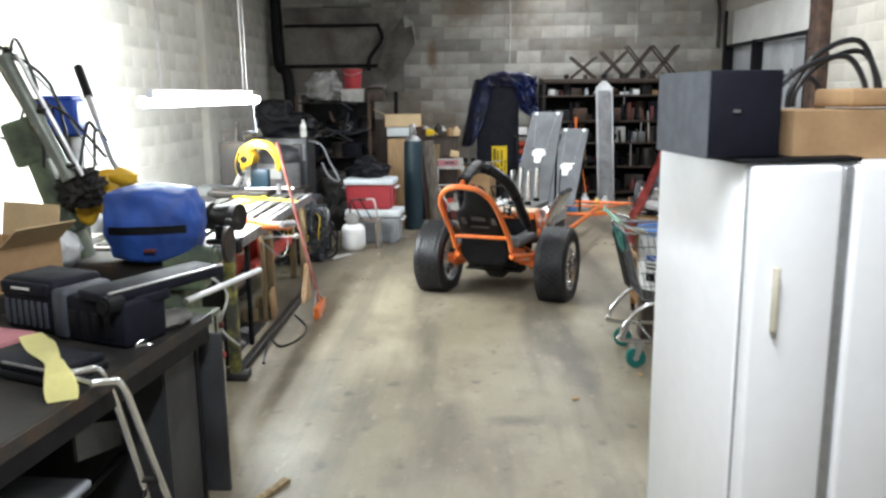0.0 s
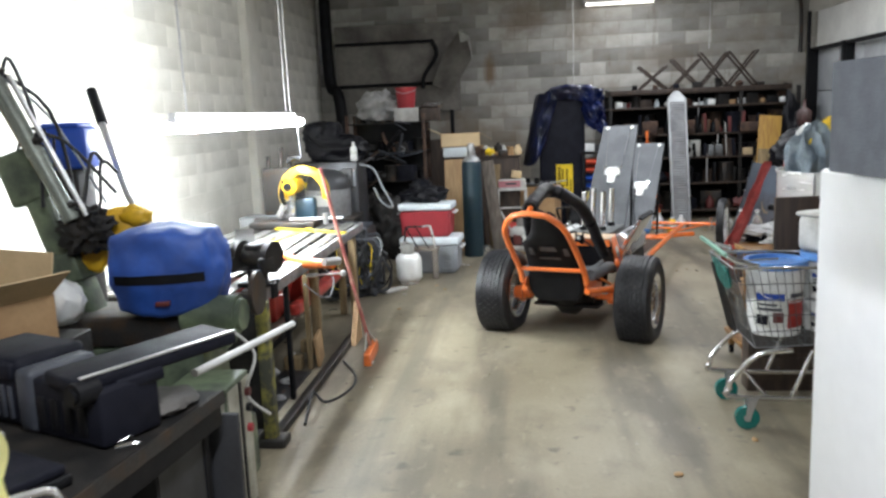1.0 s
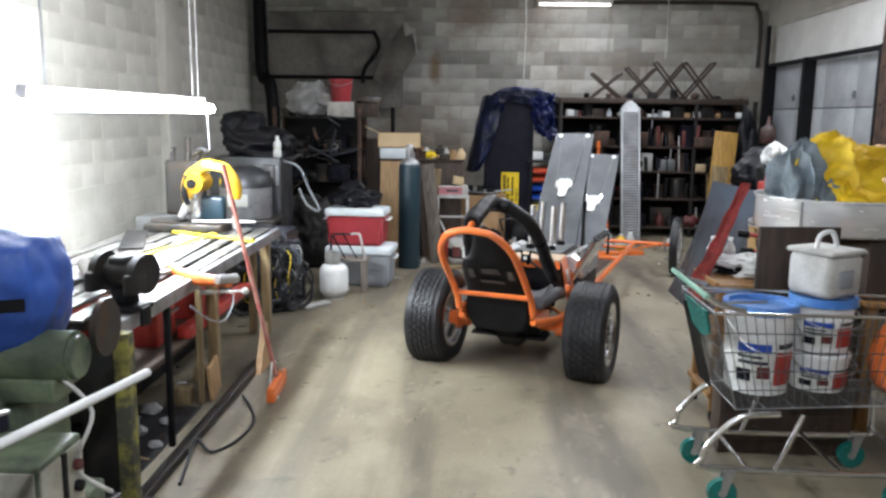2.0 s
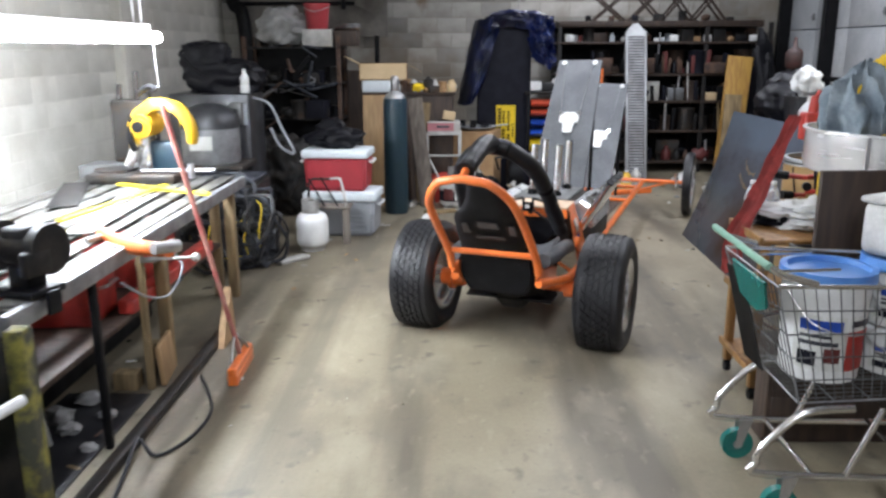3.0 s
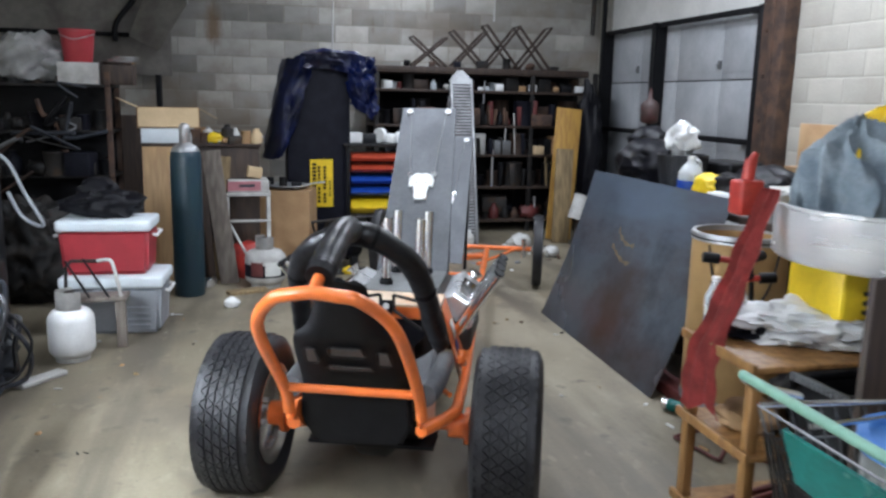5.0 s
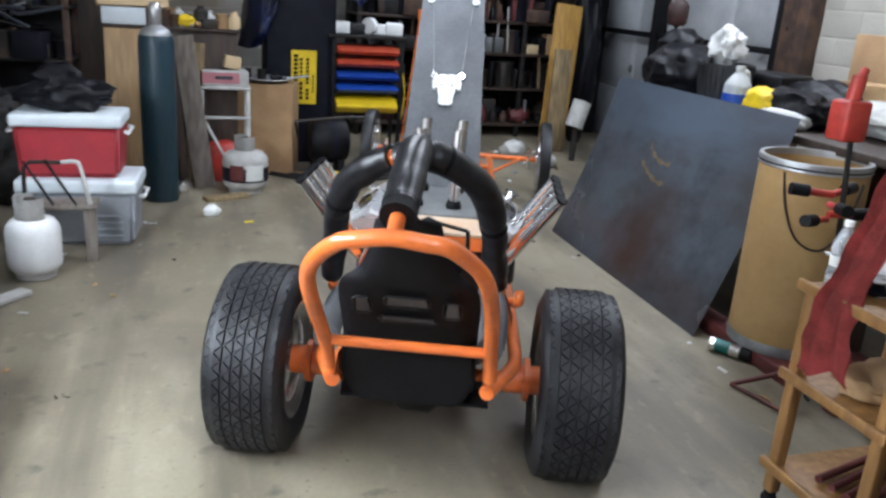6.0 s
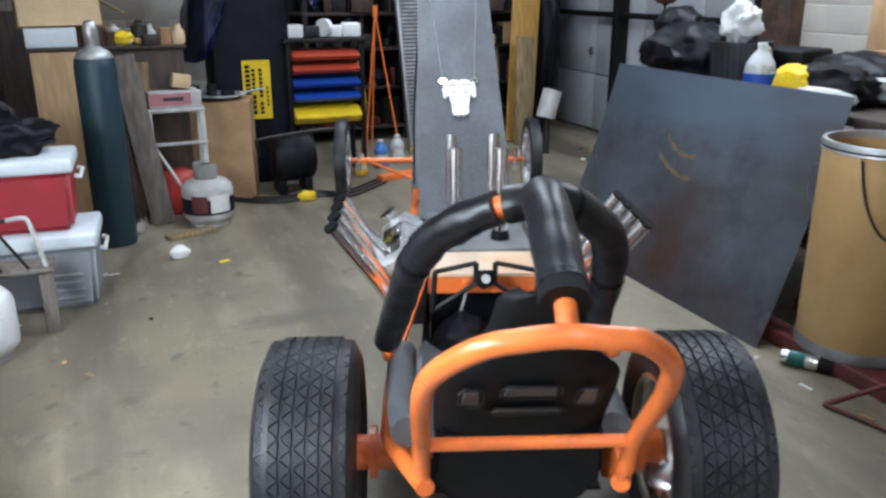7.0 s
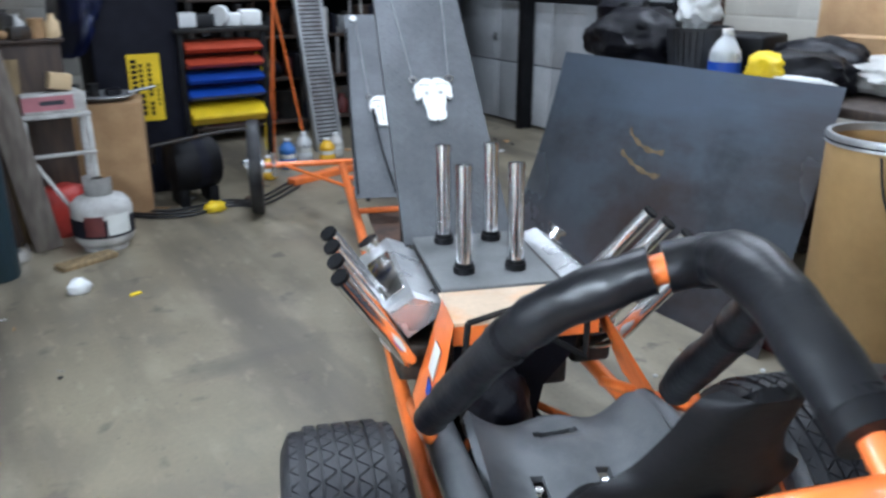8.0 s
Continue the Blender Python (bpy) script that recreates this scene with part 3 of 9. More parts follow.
def tread_blocks(bm, R, w, rows, count):
    """Rows of three-cornered tread blocks round a wheel whose axle is z, with crossing grooves between."""
    step = 2 * math.pi / count
    span = w * 0.86 / rows
    for r in range(rows):
        z0 = -w * 0.43 + r * span + 0.0025
        z1 = z0 + span - 0.0065
        drop = 0.010 if r in (0, rows - 1) else 0.0
        for k in range(2 * count):
            lo, hi = (z0, z1) if (k + r) % 2 == 0 else (z1, z0)
            tri = ((k * 0.5, lo), (k * 0.5 + 1.0, lo), (k * 0.5 + 0.5, hi))
            ca, cz = sum(q[0] for q in tri) / 3, sum(q[1] for q in tri) / 3
            vs = []
            for rad, f in ((R - 0.009 - drop, 0.94), (R - drop, 0.83)):
                for a, z in tri:
                    ang = (ca + (a - ca) * f) * step
                    vs.append(bm.verts.new((rad * math.cos(ang), rad * math.sin(ang), cz + (z - cz) * min(1.0, f + 0.08))))
            bm.faces.new(vs[3:6])
            for i in range(3):
                j = (i + 1) % 3
                bm.faces.new((vs[i], vs[j], vs[3 + j], vs[3 + i]))
    bmesh.ops.recalc_face_normals(bm, faces=bm.faces[:])
    return bm


def sag(bm, rest):
    """Flattens a soft tyre where it rests on the floor, its walls bulging a little."""
    for v in bm.verts:
        low = max(0.0, -v.co.z - rest * 0.75)
        v.co.x *= 1 + 0.5 * low
        if v.co.z < -rest:
            v.co.z = -rest + (v.co.z + rest) * 0.02


for side in (-1, 1):
    bm = B()
    lathe(bm, tyre_profile(TR, TW, 0.2, 0.05), 72)
    bmesh.ops.transform(bm, matrix=turned(0, 0, 0, "x"), verts=bm.verts)
    sag(bm, AXLE - 0.003)
    wheel = part("rear_wheel", bm, M_RUBBER, car, "wide black treaded tyre on a chromed rim", True, pose(side * 0.537 - 0.003, 0.01, AXLE))
    bm = B()
    tread_blocks(bm, TR + 0.002, TW, 7, 42)
    bmesh.ops.transform(bm, matrix=turned(0, 0, 0, "x"), verts=bm.verts)
    sag(bm, AXLE - 0.002)
    part("tread", bm, M_RUBBER, wheel, "three-cornered tread blocks with crossing grooves", False)
    bm = B()
    lathe(bm, [(0.0, -0.02), (0.06, -0.02), (0.07, 0.0), (0.15, 0.03), (0.165, -0.08), (0.2, -0.1), (0.207, -0.115), (0.195, -0.118), (0.155, -0.09),
               (0.15, 0.1), (0.2, 0.108), (0.205, 0.118), (0.19, 0.12), (0.14, 0.07), (0.06, 0.06), (0.0, 0.06)], 36)
    bmesh.ops.transform(bm, matrix=turned(0, 0, 0, "x"), verts=bm.verts)
    part("rim", bm, M_CHROME, wheel, "chromed steel rim")
    for k in range(5):
        a = k * 2 * math.pi / 5
        bm = B()
        tube(bm, [(0.05, 0.05 * math.cos(a), 0.05 * math.sin(a)), (0.085, 0.05 * math.cos(a), 0.05 * math.sin(a))], 0.01, 6)
        part("wheel_nut", bm, M_STEEL, wheel)
    bm = B()
    tube(bm, [(side * 0.3, 0.01, AXLE), (side * 0.44, 0.01, AXLE)], 0.05, 16)
    tube(bm, [(side * 0.365, 0.01, AXLE), (side * 0.385, 0.01, AXLE)], 0.075, 16)
    part("hub", bm, M_ORANGE, car, "orange axle hub")
bm = B()
tube(bm, [(-0.42, 0.01, AXLE), (0.42, 0.01, AXLE)], 0.022, 12)
part("axle", bm, M_ORANGE, car)

# rear hoop, leaning back over the axle
bm = B()
hoop = [(-0.245, -0.35, 0.455), (-0.245, -0.4, 0.56), (-0.247, -0.62, 0.8), (-0.222, -0.715, 0.905), (-0.15, -0.79, 0.985), (-0.085, -0.812, 1.008), (-0.02, -0.82, 1.018),
        (0.05, -0.814, 1.01), (0.115, -0.797, 0.994), (0.188, -0.725, 0.915), (0.22, -0.61, 0.79), (0.235, -0.4, 0.56), (0.24, -0.35, 0.455)]
tube(bm, hoop, 0.021, 14, curve=5)
part("rear_hoop", bm, M_ORANGE, car, "scuffed orange rear hoop")
bm = B()
tube(bm, [(-0.24, -0.4, 0.563), (0.24, -0.4, 0.563)], 0.016, 12)
part("crossbar", bm, M_ORANGE, car)
bm = B()
tube(bm, [(-0.016, -0.82, 1.018), (-0.013, -0.76, 1.058)], 0.019, 12)
part("stub", bm, M_ORANGE, car)
for s in (-1, 1):
    bm = B()
    slab(bm, [(s * 0.225, -0.36, 0.43), (s * 0.225, -0.31, 0.48), (s * 0.225, 0.06, 0.4), (s * 0.225, 0.06, 0.29), (s * 0.225, -0.2, 0.33)], (s * 0.012, 0, 0))
    part("axle_plate", bm, M_ORANGE, car)
    bm = B()
    tube(bm, [(s * 0.235, -0.33, 0.4), (s * 0.32, -0.08, 0.37), (s * 0.33, 0.1, 0.36), (s * 0.315, 0.6, 0.345), (s * 0.275, 1.5, 0.335), (s * 0.235, 2.6, 0.325), (s * 0.2, 3.66, 0.32)], 0.024, 10, curve=4)
    part("frame_rail", bm, M_ORANGE, car, "long orange frame rail")
    bm = B()
    tube(bm, [(s * 0.3, 0.6, 0.345), (s * 0.33, 0.18, 0.5), (s * 0.33, 0.16, 0.55)], 0.018, 10, curve=4)
    part("brace", bm, M_ORANGE, car)
    bm = B()
    tube(bm, [(s * 0.28, 0.2, 0.34), (s * 0.06, 0.62, 0.3)], 0.012, 8)
    part("floor_strut", bm, M_ORANGE, car)
for u, w in ((1.5, 0.27), (2.6, 0.235), (3.3, 0.21)):
    bm = B()
    tube(bm, [(-w, u, 0.33), (w, u, 0.33)], 0.016, 8)
    part("cross_member", bm, M_ORANGE, car)

# padded roll bar and the padded stay behind it
def crumple(bm, amount, freq, seed):
    """Dents soft foam a little all over."""
    for v in bm.verts:
        q = v.co * freq + Vector((seed, seed * 2.1, 0))
        v.co += Vector((noise.noise(q), noise.noise(q + Vector((9, 0, 0))), noise.noise(q + Vector((0, 9, 0))))) * amount


bm = B()
bar = [(-0.335, 0.14, 0.57), (-0.3, 0.0, 0.724), (-0.268, -0.147, 0.875), (-0.22, -0.253, 0.992), (-0.155, -0.316, 1.057), (-0.08, -0.358, 1.1),
       (-0.01, -0.38, 1.118), (0.07, -0.372, 1.106), (0.175, -0.285, 1.012), (0.215, -0.155, 0.872), (0.23, -0.01, 0.718), (0.245, 0.095, 0.6)]
full = smooth_path(bar, 8)
gap = next(i for i, q in enumerate(full) if q.x > -0.088)
tube(bm, full[:gap + 1], [0.038, 0.042, 0.04, 0.043, 0.041, 0.042, 0.039], 16)
crumple(bm, 0.0045, 17, 3)
part("roll_bar_pad", bm, M_FOAM, car, "black foam padding on the roll bar")
bm = B()
tube(bm, full[gap + 2:], [0.039, 0.043, 0.043, 0.042, 0.043, 0.041, 0.043, 0.039], 16)
crumple(bm, 0.0045, 17, 3)
part("roll_bar_pad", bm, M_FOAM, car, "black foam padding on the roll bar")
bm = B()
tube(bm, full[gap - 1:gap + 4], 0.025, 12)
part("roll_bar", bm, M_ORANGE, car, "orange tube showing between the pads")
bm = B()
tube(bm, [(0.0, -0.375, 1.118), (-0.002, -0.44, 1.142), (-0.005, -0.5, 1.148), (-0.008, -0.59, 1.13), (-0.01, -0.67, 1.098), (-0.013, -0.745, 1.066)], [0.04, 0.044, 0.045, 0.044, 0.045, 0.043], 18, curve=5)
crumple(bm, 0.0045, 17, 8)
part("stay_pad", bm, M_FOAM, car, "black foam padding on the centre stay")
bm = B()
tube(bm, [(-0.012, -0.73, 1.072), (-0.014, -0.772, 1.052)], 0.044, 16)
part("pad_cuff", bm, M_BLACKSEAT, car)
for f in (0.22, 0.62, 0.8):
    i = int(f * len(full))
    bm = B()
    tube(bm, full[i:i + 2], 0.0442, 16, cap=False)
    part("tape", bm, M_BLACKSEAT, car)

# moulded seat
bm = B()
spine = smooth_path([(0.26, 0.41, 0.44), (0.2, 0.455, 0.46), (0.1, 0.455, 0.48), (-0.05, 0.42, 0.48), (-0.19, 0.4, 0.46), (-0.28, 0.46, 0.42), (-0.34, 0.57, 0.41), (-0.42, 0.69, 0.41),
                     (-0.475, 0.765, 0.38), (-0.505, 0.82, 0.27), (-0.545, 0.9, 0.2), (-0.585, 0.975, 0.17), (-0.6, 1.0, 0.1)], 9)
rows = []
NC = 40
for u, z, w in spine:
    row = []
    for k in range(NC + 1):
        t = 2 * k / NC - 1
        curl = abs(t) ** 4
        back = min(1, max(0, (0.0 - u) / 0.3))
        v = -0.01 + t * w / 2
        ridge = 0.005 * math.cos(t * 7) * (1 - back)
        dent = 0.02 * math.exp(-(((v + 0.02) / 0.055) ** 4 + ((u - 0.165) / 0.032) ** 4)) * (1 - back)
        rise = 0.018 * math.exp(-((v + 0.02) / 0.1) ** 2) * min(1, max(0, (u - 0.02) / 0.2)) * (1 - back)
        row.append(bm.verts.new((v, u + 0.045 * curl * back, z + 0.065 * curl * (1 - back) + ridge + rise - dent)))
    rows.append(row)
for i in range(len(rows) - 1):
    for k in range(NC):
        z, t = (spine[i].z + spine[i + 1].z) / 2, abs((k + 0.5) * 2 / NC - 1)
        u, v = spine[i].x, -0.01 + ((k + 0.5) * 2 / NC - 1) * 0.24
        hole = u < -0.3 and ((0.7 < z < 0.74 and t < 0.28) or (0.66 < z < 0.73 and 0.5 < t < 0.74) or (0.63 < z < 0.655 and 0.0 <= t < 0.36))
        hole = hole or (-0.02 < u < 0.04 and (abs(v + 0.115) < 0.02 or abs(v - 0.045) < 0.02))
        hole = hole or (abs(u - 0.168) < 0.022 and abs(v + 0.02) < 0.05) or (abs(u - 0.168) < 0.012 and abs(v + 0.02) < 0.06)
        if not hole:
            bm.faces.new((rows[i][k], rows[i][k + 1], rows[i + 1][k + 1], rows[i + 1][k]))
back = bm.copy()
bmesh.ops.delete(bm, geom=[f for f in bm.faces if f.calc_center_median().y < -0.27], context="FACES")
bmesh.ops.delete(back, geom=[f for f in back.faces if f.calc_center_median().y >= -0.27], context="FACES")
seen, best = set(), []
for f in back.faces:
    if f in seen:
        continue
    todo, island = [f], []
    seen.add(f)
    while todo:
        g = todo.pop()
        island.append(g)
        for e in g.edges:
            for o in e.link_faces:
                if o not in seen:
                    seen.add(o)
                    todo.append(o)
    if len(island) > len(best):
        best = island
keep = set(best)
bmesh.ops.delete(back, geom=[f for f in back.faces if f not in keep], context="FACES")
for half in (bm, back):
    bmesh.ops.delete(half, geom=[v for v in half.verts if not v.link_faces], context="VERTS")
    bmesh.ops.solidify(half, geom=half.faces[:], thickness=0.022)
part("seat_pan", bm, M_SEAT, car, "moulded dark grey seat pan with slots")
part("seat_back", back, M_BLACKSEAT, car, "black slotted seat back with a tall headrest")
for lo, hi, v0, v1 in ((0.695, 0.742, -0.075, 0.055), (0.628, 0.656, -0.095, 0.075), (0.66, 0.73, -0.165, -0.11), (0.66, 0.73, 0.09, 0.145)):
    bm = B()
    yy = [-0.435 - (z - 0.69) * 0.72 + (0.004 if abs(v0 + v1) > 0.1 else 0.0) for z in (lo, hi)]
    c = 0.012
    ring = [(v0 + c, yy[0], lo), (v1 - c, yy[0], lo), (v1, yy[0] - 0.006, lo + c), (v1, yy[1] + 0.006, hi - c), (v1 - c, yy[1], hi), (v0 + c, yy[1], hi), (v0, yy[1] + 0.006, hi - c), (v0, yy[0] - 0.006, lo + c)]
    tube(bm, ring, 0.0024, 6, closed=True)
    part("slot_rim", bm, M_DARK, car, "dark moulded rim of a belt slot")
    bm = B()
    slab(bm, [(v0 + 0.008, yy[0] - 0.0005, lo + 0.006), (v1 - 0.008, yy[0] - 0.0005, lo + 0.006), (v1 - 0.014, yy[1] - 0.0005, hi - 0.006), (v0 + 0.014, yy[1] - 0.0005, hi - 0.006)], (0, 0.012, 0))
    part("slot_lining", bm, M_SEAT, car, "grey foam showing through a belt slot", False)
for v in (-0.115, 0.045):
    bm = B()
    tube(bm, [(v, 0.0, 0.435), (v, 0.0, 0.448)], 0.011, 6)
    part("seat_bolt", bm, M_CHROME, car, "bright seat bolt")
for s in (-1, 1):
    bm = B()
    tube(bm, [(s * 0.27 - 0.02, 0.26, 0.47), (s * 0.275 - 0.02, 0.1, 0.49), (s * 0.27 - 0.02, -0.1, 0.49), (s * 0.255 - 0.02, -0.24, 0.5)], 0.042, 12, curve=4)
    part("side_bolster", bm, M_SEAT, car, "grey padded side bolster")
bm = B()
slab(bm, [(-0.21, -0.32, 0.55), (0.19, -0.32, 0.55), (0.2, -0.3, 0.4), (0.15, -0.27, 0.3), (-0.17, -0.27, 0.3), (-0.22, -0.3, 0.4)], (0, 0.05, 0))
bmesh.ops.bevel(bm, geom=bm.edges[:], offset=0.015, segments=2, affect="EDGES")
part("seat_guard", bm, M_BLACKSEAT, car, "black guard under the seat back")
# footwell, dash and steering wheel
bm = B()
# the pan's rear end is unseen, drawn back to shade the floor
slab(bm, [(-0.25, -0.1, 0.22), (0.25, -0.1, 0.22), (0.25, 0.05, 0.22), (0.12, 0.4, 0.23), (0.1, 0.7, 0.24), (-0.23, 0.7, 0.24), (-0.27, 0.05, 0.22)], (0, 0, 0.012))
slab(bm, [(-0.23, 0.7, 0.24), (0.1, 0.7, 0.24), (0.19, 0.62, 0.64), (-0.21, 0.62, 0.64)], (0, 0.012, 0))
part("floor_pan", bm, M_BLACK, car)
# unseen casing, added to keep light from under the seat
bm = B()
lathe(bm, [(0, -0.2), (0.05, -0.2), (0.06, -0.12), (0.12, -0.05), (0.125, 0.05), (0.06, 0.12), (0.05, 0.2), (0, 0.2)], 20, turned(0, 0.02, 0.26, "x"))
part("differential", bm, M_DARK, car, "dark axle casing added to shade the floor under the seat")
# butterfly wheel: two triangular wings of flat bar on a short column
bm = B()
tube(bm, [(-0.03, 0.375, 0.665), (-0.03, 0.64, 0.5)], 0.016, 8)
box(bm, (-0.055, 0.372, 0.64), (-0.005, 0.382, 0.695), 0.004)
wheel_hub = part("steering_wheel", bm, M_BLACK, car, "black butterfly steering wheel with open triangular wings")
for s in (-1, 1):
    bm = B()
    tri = [Vector((-0.03 + s * x, y, z)) for x, y, z in ((0.03, 0.38, 0.718), (0.16, 0.36, 0.697), (0.168, 0.375, 0.56), (0.03, 0.385, 0.648))]
    for a, b in zip(tri, tri[1:] + tri[:1]):
        tube(bm, [a, b], 0.0085, 6)
    part("wing", bm, M_DARK, wheel_hub, "flat dark steel wing")
bm = B()
lump(bm, (-0.1, 0.4, 0.41), (0.2, 0.17, 0.25), 171, 0.15, 2.2, 0.28, 4, 0.15)
part("boot", bm, M_BAGCLOTH, car, "soft black boot over the steering column")
bm = B()
tube(bm, [(-0.03, 0.373, 0.668), (-0.03, 0.358, 0.672)], 0.014, 10)
part("hub_nut", bm, M_DUSTW, wheel_hub, "bright steering hub nut")
bm = B()
slab(bm, [(-0.2, 0.475, 0.62), (0.16, 0.475, 0.62), (0.145, 0.475, 0.53), (0.06, 0.475, 0.43), (0.035, 0.475, 0.3), (-0.2, 0.475, 0.27)], (0, 0.012, 0))
part("footwell_panel", bm, M_BAGCLOTH, car, "black panel under the cowl", False)
bm = B()
tube(bm, [(-0.085, 0.43, 0.63), (-0.09, 0.425, 0.59), (-0.105, 0.42, 0.54)], 0.0045, 6, curve=4)
part("pull_cord", bm, M_DUSTW, car, "short pale pull cord")
bm = B()
box(bm, (-0.098, 0.42, 0.625), (-0.074, 0.436, 0.645), 0.003)
part("cord_toggle", bm, M_ORANGE, car, "small orange toggle")

# engine: cowl, top plate, stacks, rocker covers, headers
bm = B()
slab(bm, [(-0.21, 0.44, 0.595), (0.2, 0.44, 0.595), (0.2, 0.44, 0.648), (-0.21, 0.44, 0.648)], (0, 0.012, 0))
part("dash_cowl", bm, M_ORANGE, car, "orange sheet cowl behind the engine")
bm = B()
slab(bm, [(-0.21, 0.441, 0.65), (0.2, 0.441, 0.65), (0.2, 0.625, 0.662), (-0.21, 0.625, 0.662)], (0, 0, 0.01))
part("cowl_top", bm, M_PEACH, car, "faded pale top of the cowl")
for s in (-1, 1):
    bm = B()
    slab(bm, [(s * 0.21, 0.44, 0.655), (s * 0.21, 0.58, 0.67), (s * 0.31, 0.5, 0.43), (s * 0.32, 0.22, 0.39), (s * 0.32, 0.22, 0.43)], (0, -0.008, 0.006))
    pan = part("side_panel", bm, M_ORANGE, car, "orange side panel with small stickers")
    bm = B()
    slab(bm, [(s * 0.245, 0.42, 0.588), (s * 0.245, 0.48, 0.594), (s * 0.272, 0.45, 0.53), (s * 0.272, 0.39, 0.52)], (s * 0.006, -0.012, 0.012))
    part("sticker", bm, M_LABEL, pan, "pale sticker")
    bm = B()
    slab(bm, [(s * 0.278, 0.385, 0.508), (s * 0.276, 0.43, 0.515), (s * 0.288, 0.41, 0.484), (s * 0.289, 0.37, 0.475)], (s * 0.006, -0.012, 0.012))
    part("sticker", bm, M_BLUEP, pan, "small blue sticker")
bm = B()
box(bm, (-0.2, 0.62, 0.34), (0.19, 1.12, 0.66), 0.015)
part("engine_block", bm, M_IRON, car, "dark oily engine block")
bm = B()
box(bm, (-0.2, 0.63, 0.668), (0.155, 1.1, 0.68), 0.003)
part("top_plate", bm, M_TOPGREY, car, "dull grey plate on the engine")
for u in (0.75, 1.03):
    for v in (-0.105, 0.055):
        bm = B()
        tube(bm, [(v, u, 0.7), (v + 0.004, u + 0.03, 1.0)], 0.024, 16, cap=False)
        tube(bm, [(v, u, 0.72), (v + 0.004, u + 0.029, 0.99)], 0.02, 16, cap=False)
        tube(bm, [(v + 0.0038, u + 0.0282, 0.982), (v + 0.004, u + 0.0296, 0.996)], 0.0262, 16, cap=False)
        stack = part("intake_trumpet", bm, M_CHROME, car, "tall chromed intake stack")
        bm = B()
        tube(bm, [(v, u, 0.672), (v, u, 0.7)], 0.033, 14)
        tube(bm, [(v, u, 0.695), (v, u, 0.712)], 0.028, 14)
        part("collar", bm, M_BLACK, stack, "black rubber collar")
for s in (-1, 1):
    m = pose(s * 0.28 - 0.02, 0.88, 0.605, 0, s * 34, 0)
    bm = B()
    rings = []
    for y, k in ((-0.265, 0.8), (-0.24, 1.0), (0.24, 1.0), (0.265, 0.8)):
        rings.append([bm.verts.new(m @ Vector((x * (0.94 if k < 1 else 1), y, z if z < 0 else z * k))) for x, z in ((-0.105, -0.05), (-0.105, -0.02), (-0.088, 0.0), (-0.055, 0.052), (0.055, 0.052), (0.088, 0.0), (0.105, -0.02), (0.105, -0.05))])
    for p, q in zip(rings, rings[1:]):
        for k in range(8):
            bm.faces.new((p[k], p[(k + 1) % 8], q[(k + 1) % 8], q[k]))
    bm.faces.new(rings[0][::-1])
    bm.faces.new(rings[-1])
    cover = part("rocker_cover", bm, M_POLISHED, car, "polished angular rocker cover", False)
    bm = B()
    box(bm, (-0.042, -0.2, 0.053), (0.042, 0.12, 0.06), 0.003, m)
    part("raised_panel", bm, M_CHROME, cover, "bright raised panel")
    for y in (-0.2, 0.2):
        for x in (-0.096, 0.096):
            bm = B()
            tube(bm, [m @ Vector((x, y, -0.02)), m @ Vector((x, y, 0.0))], 0.009, 6)
            part("cover_bolt", bm, M_CHROME, cover)
    bm = B()
    tube(bm, [m @ Vector((0.0, 0.2, 0.05)), m @ Vector((0.0, 0.2, 0.085))], 0.024, 14)
    tube(bm, [m @ Vector((0.0, 0.2, 0.083)), m @ Vector((0.0, 0.2, 0.098))], 0.036, 10)
    part("filler_cap", bm, M_CHROME, cover, "chrome filler cap")
    bm = B()
    box(bm, (min(s * 0.2, s * 0.33), 0.62, 0.4), (max(s * 0.2, s * 0.33), 1.1, 0.52), 0.02)
    part("exhaust_manifold", bm, M_IRON, car)
    for k in range(4):
        u0 = 0.66 + k * 0.115
        u1 = 0.37 + k * 0.113
        pts = [(s * 0.26 - 0.02, u0 - 0.02, 0.47), (s * 0.3 - 0.02, u1 + 0.14, 0.54), (s * 0.37 - 0.02, u1 + 0.08, 0.66), (s * 0.485 - 0.02, u1, 0.845)]
        bm = B()
        tube(bm, pts, 0.0235, 14, cap=False, curve=4)
        pipe = part("exhaust_pipe", bm, M_CHROME, car, "chromed zoomie exhaust pipe")
        q = smooth_path(pts, 4)
        d = (q[-1] - q[-2]).normalized()
        bm = B()
        tube(bm, [q[-1] - d * 0.007, q[-1] + d * 0.002], 0.0242, 14, cap=False)
        tube(bm, [q[-1] - d * 0.012, q[-1] + d * 0.002], 0.0218, 14)
        part("pipe_tip", bm, M_BLACK, pipe, "sooty black mouth")

# two upright tread-plate panels, each with a bull-skull emblem on chains
dirn = Vector((0, 0.335, 0.385)).normalized()
nrm = Vector((0, dirn.z, -dirn.y))
basis = Matrix((Vector((1, 0, 0)), dirn, -nrm)).transposed().to_4x4()


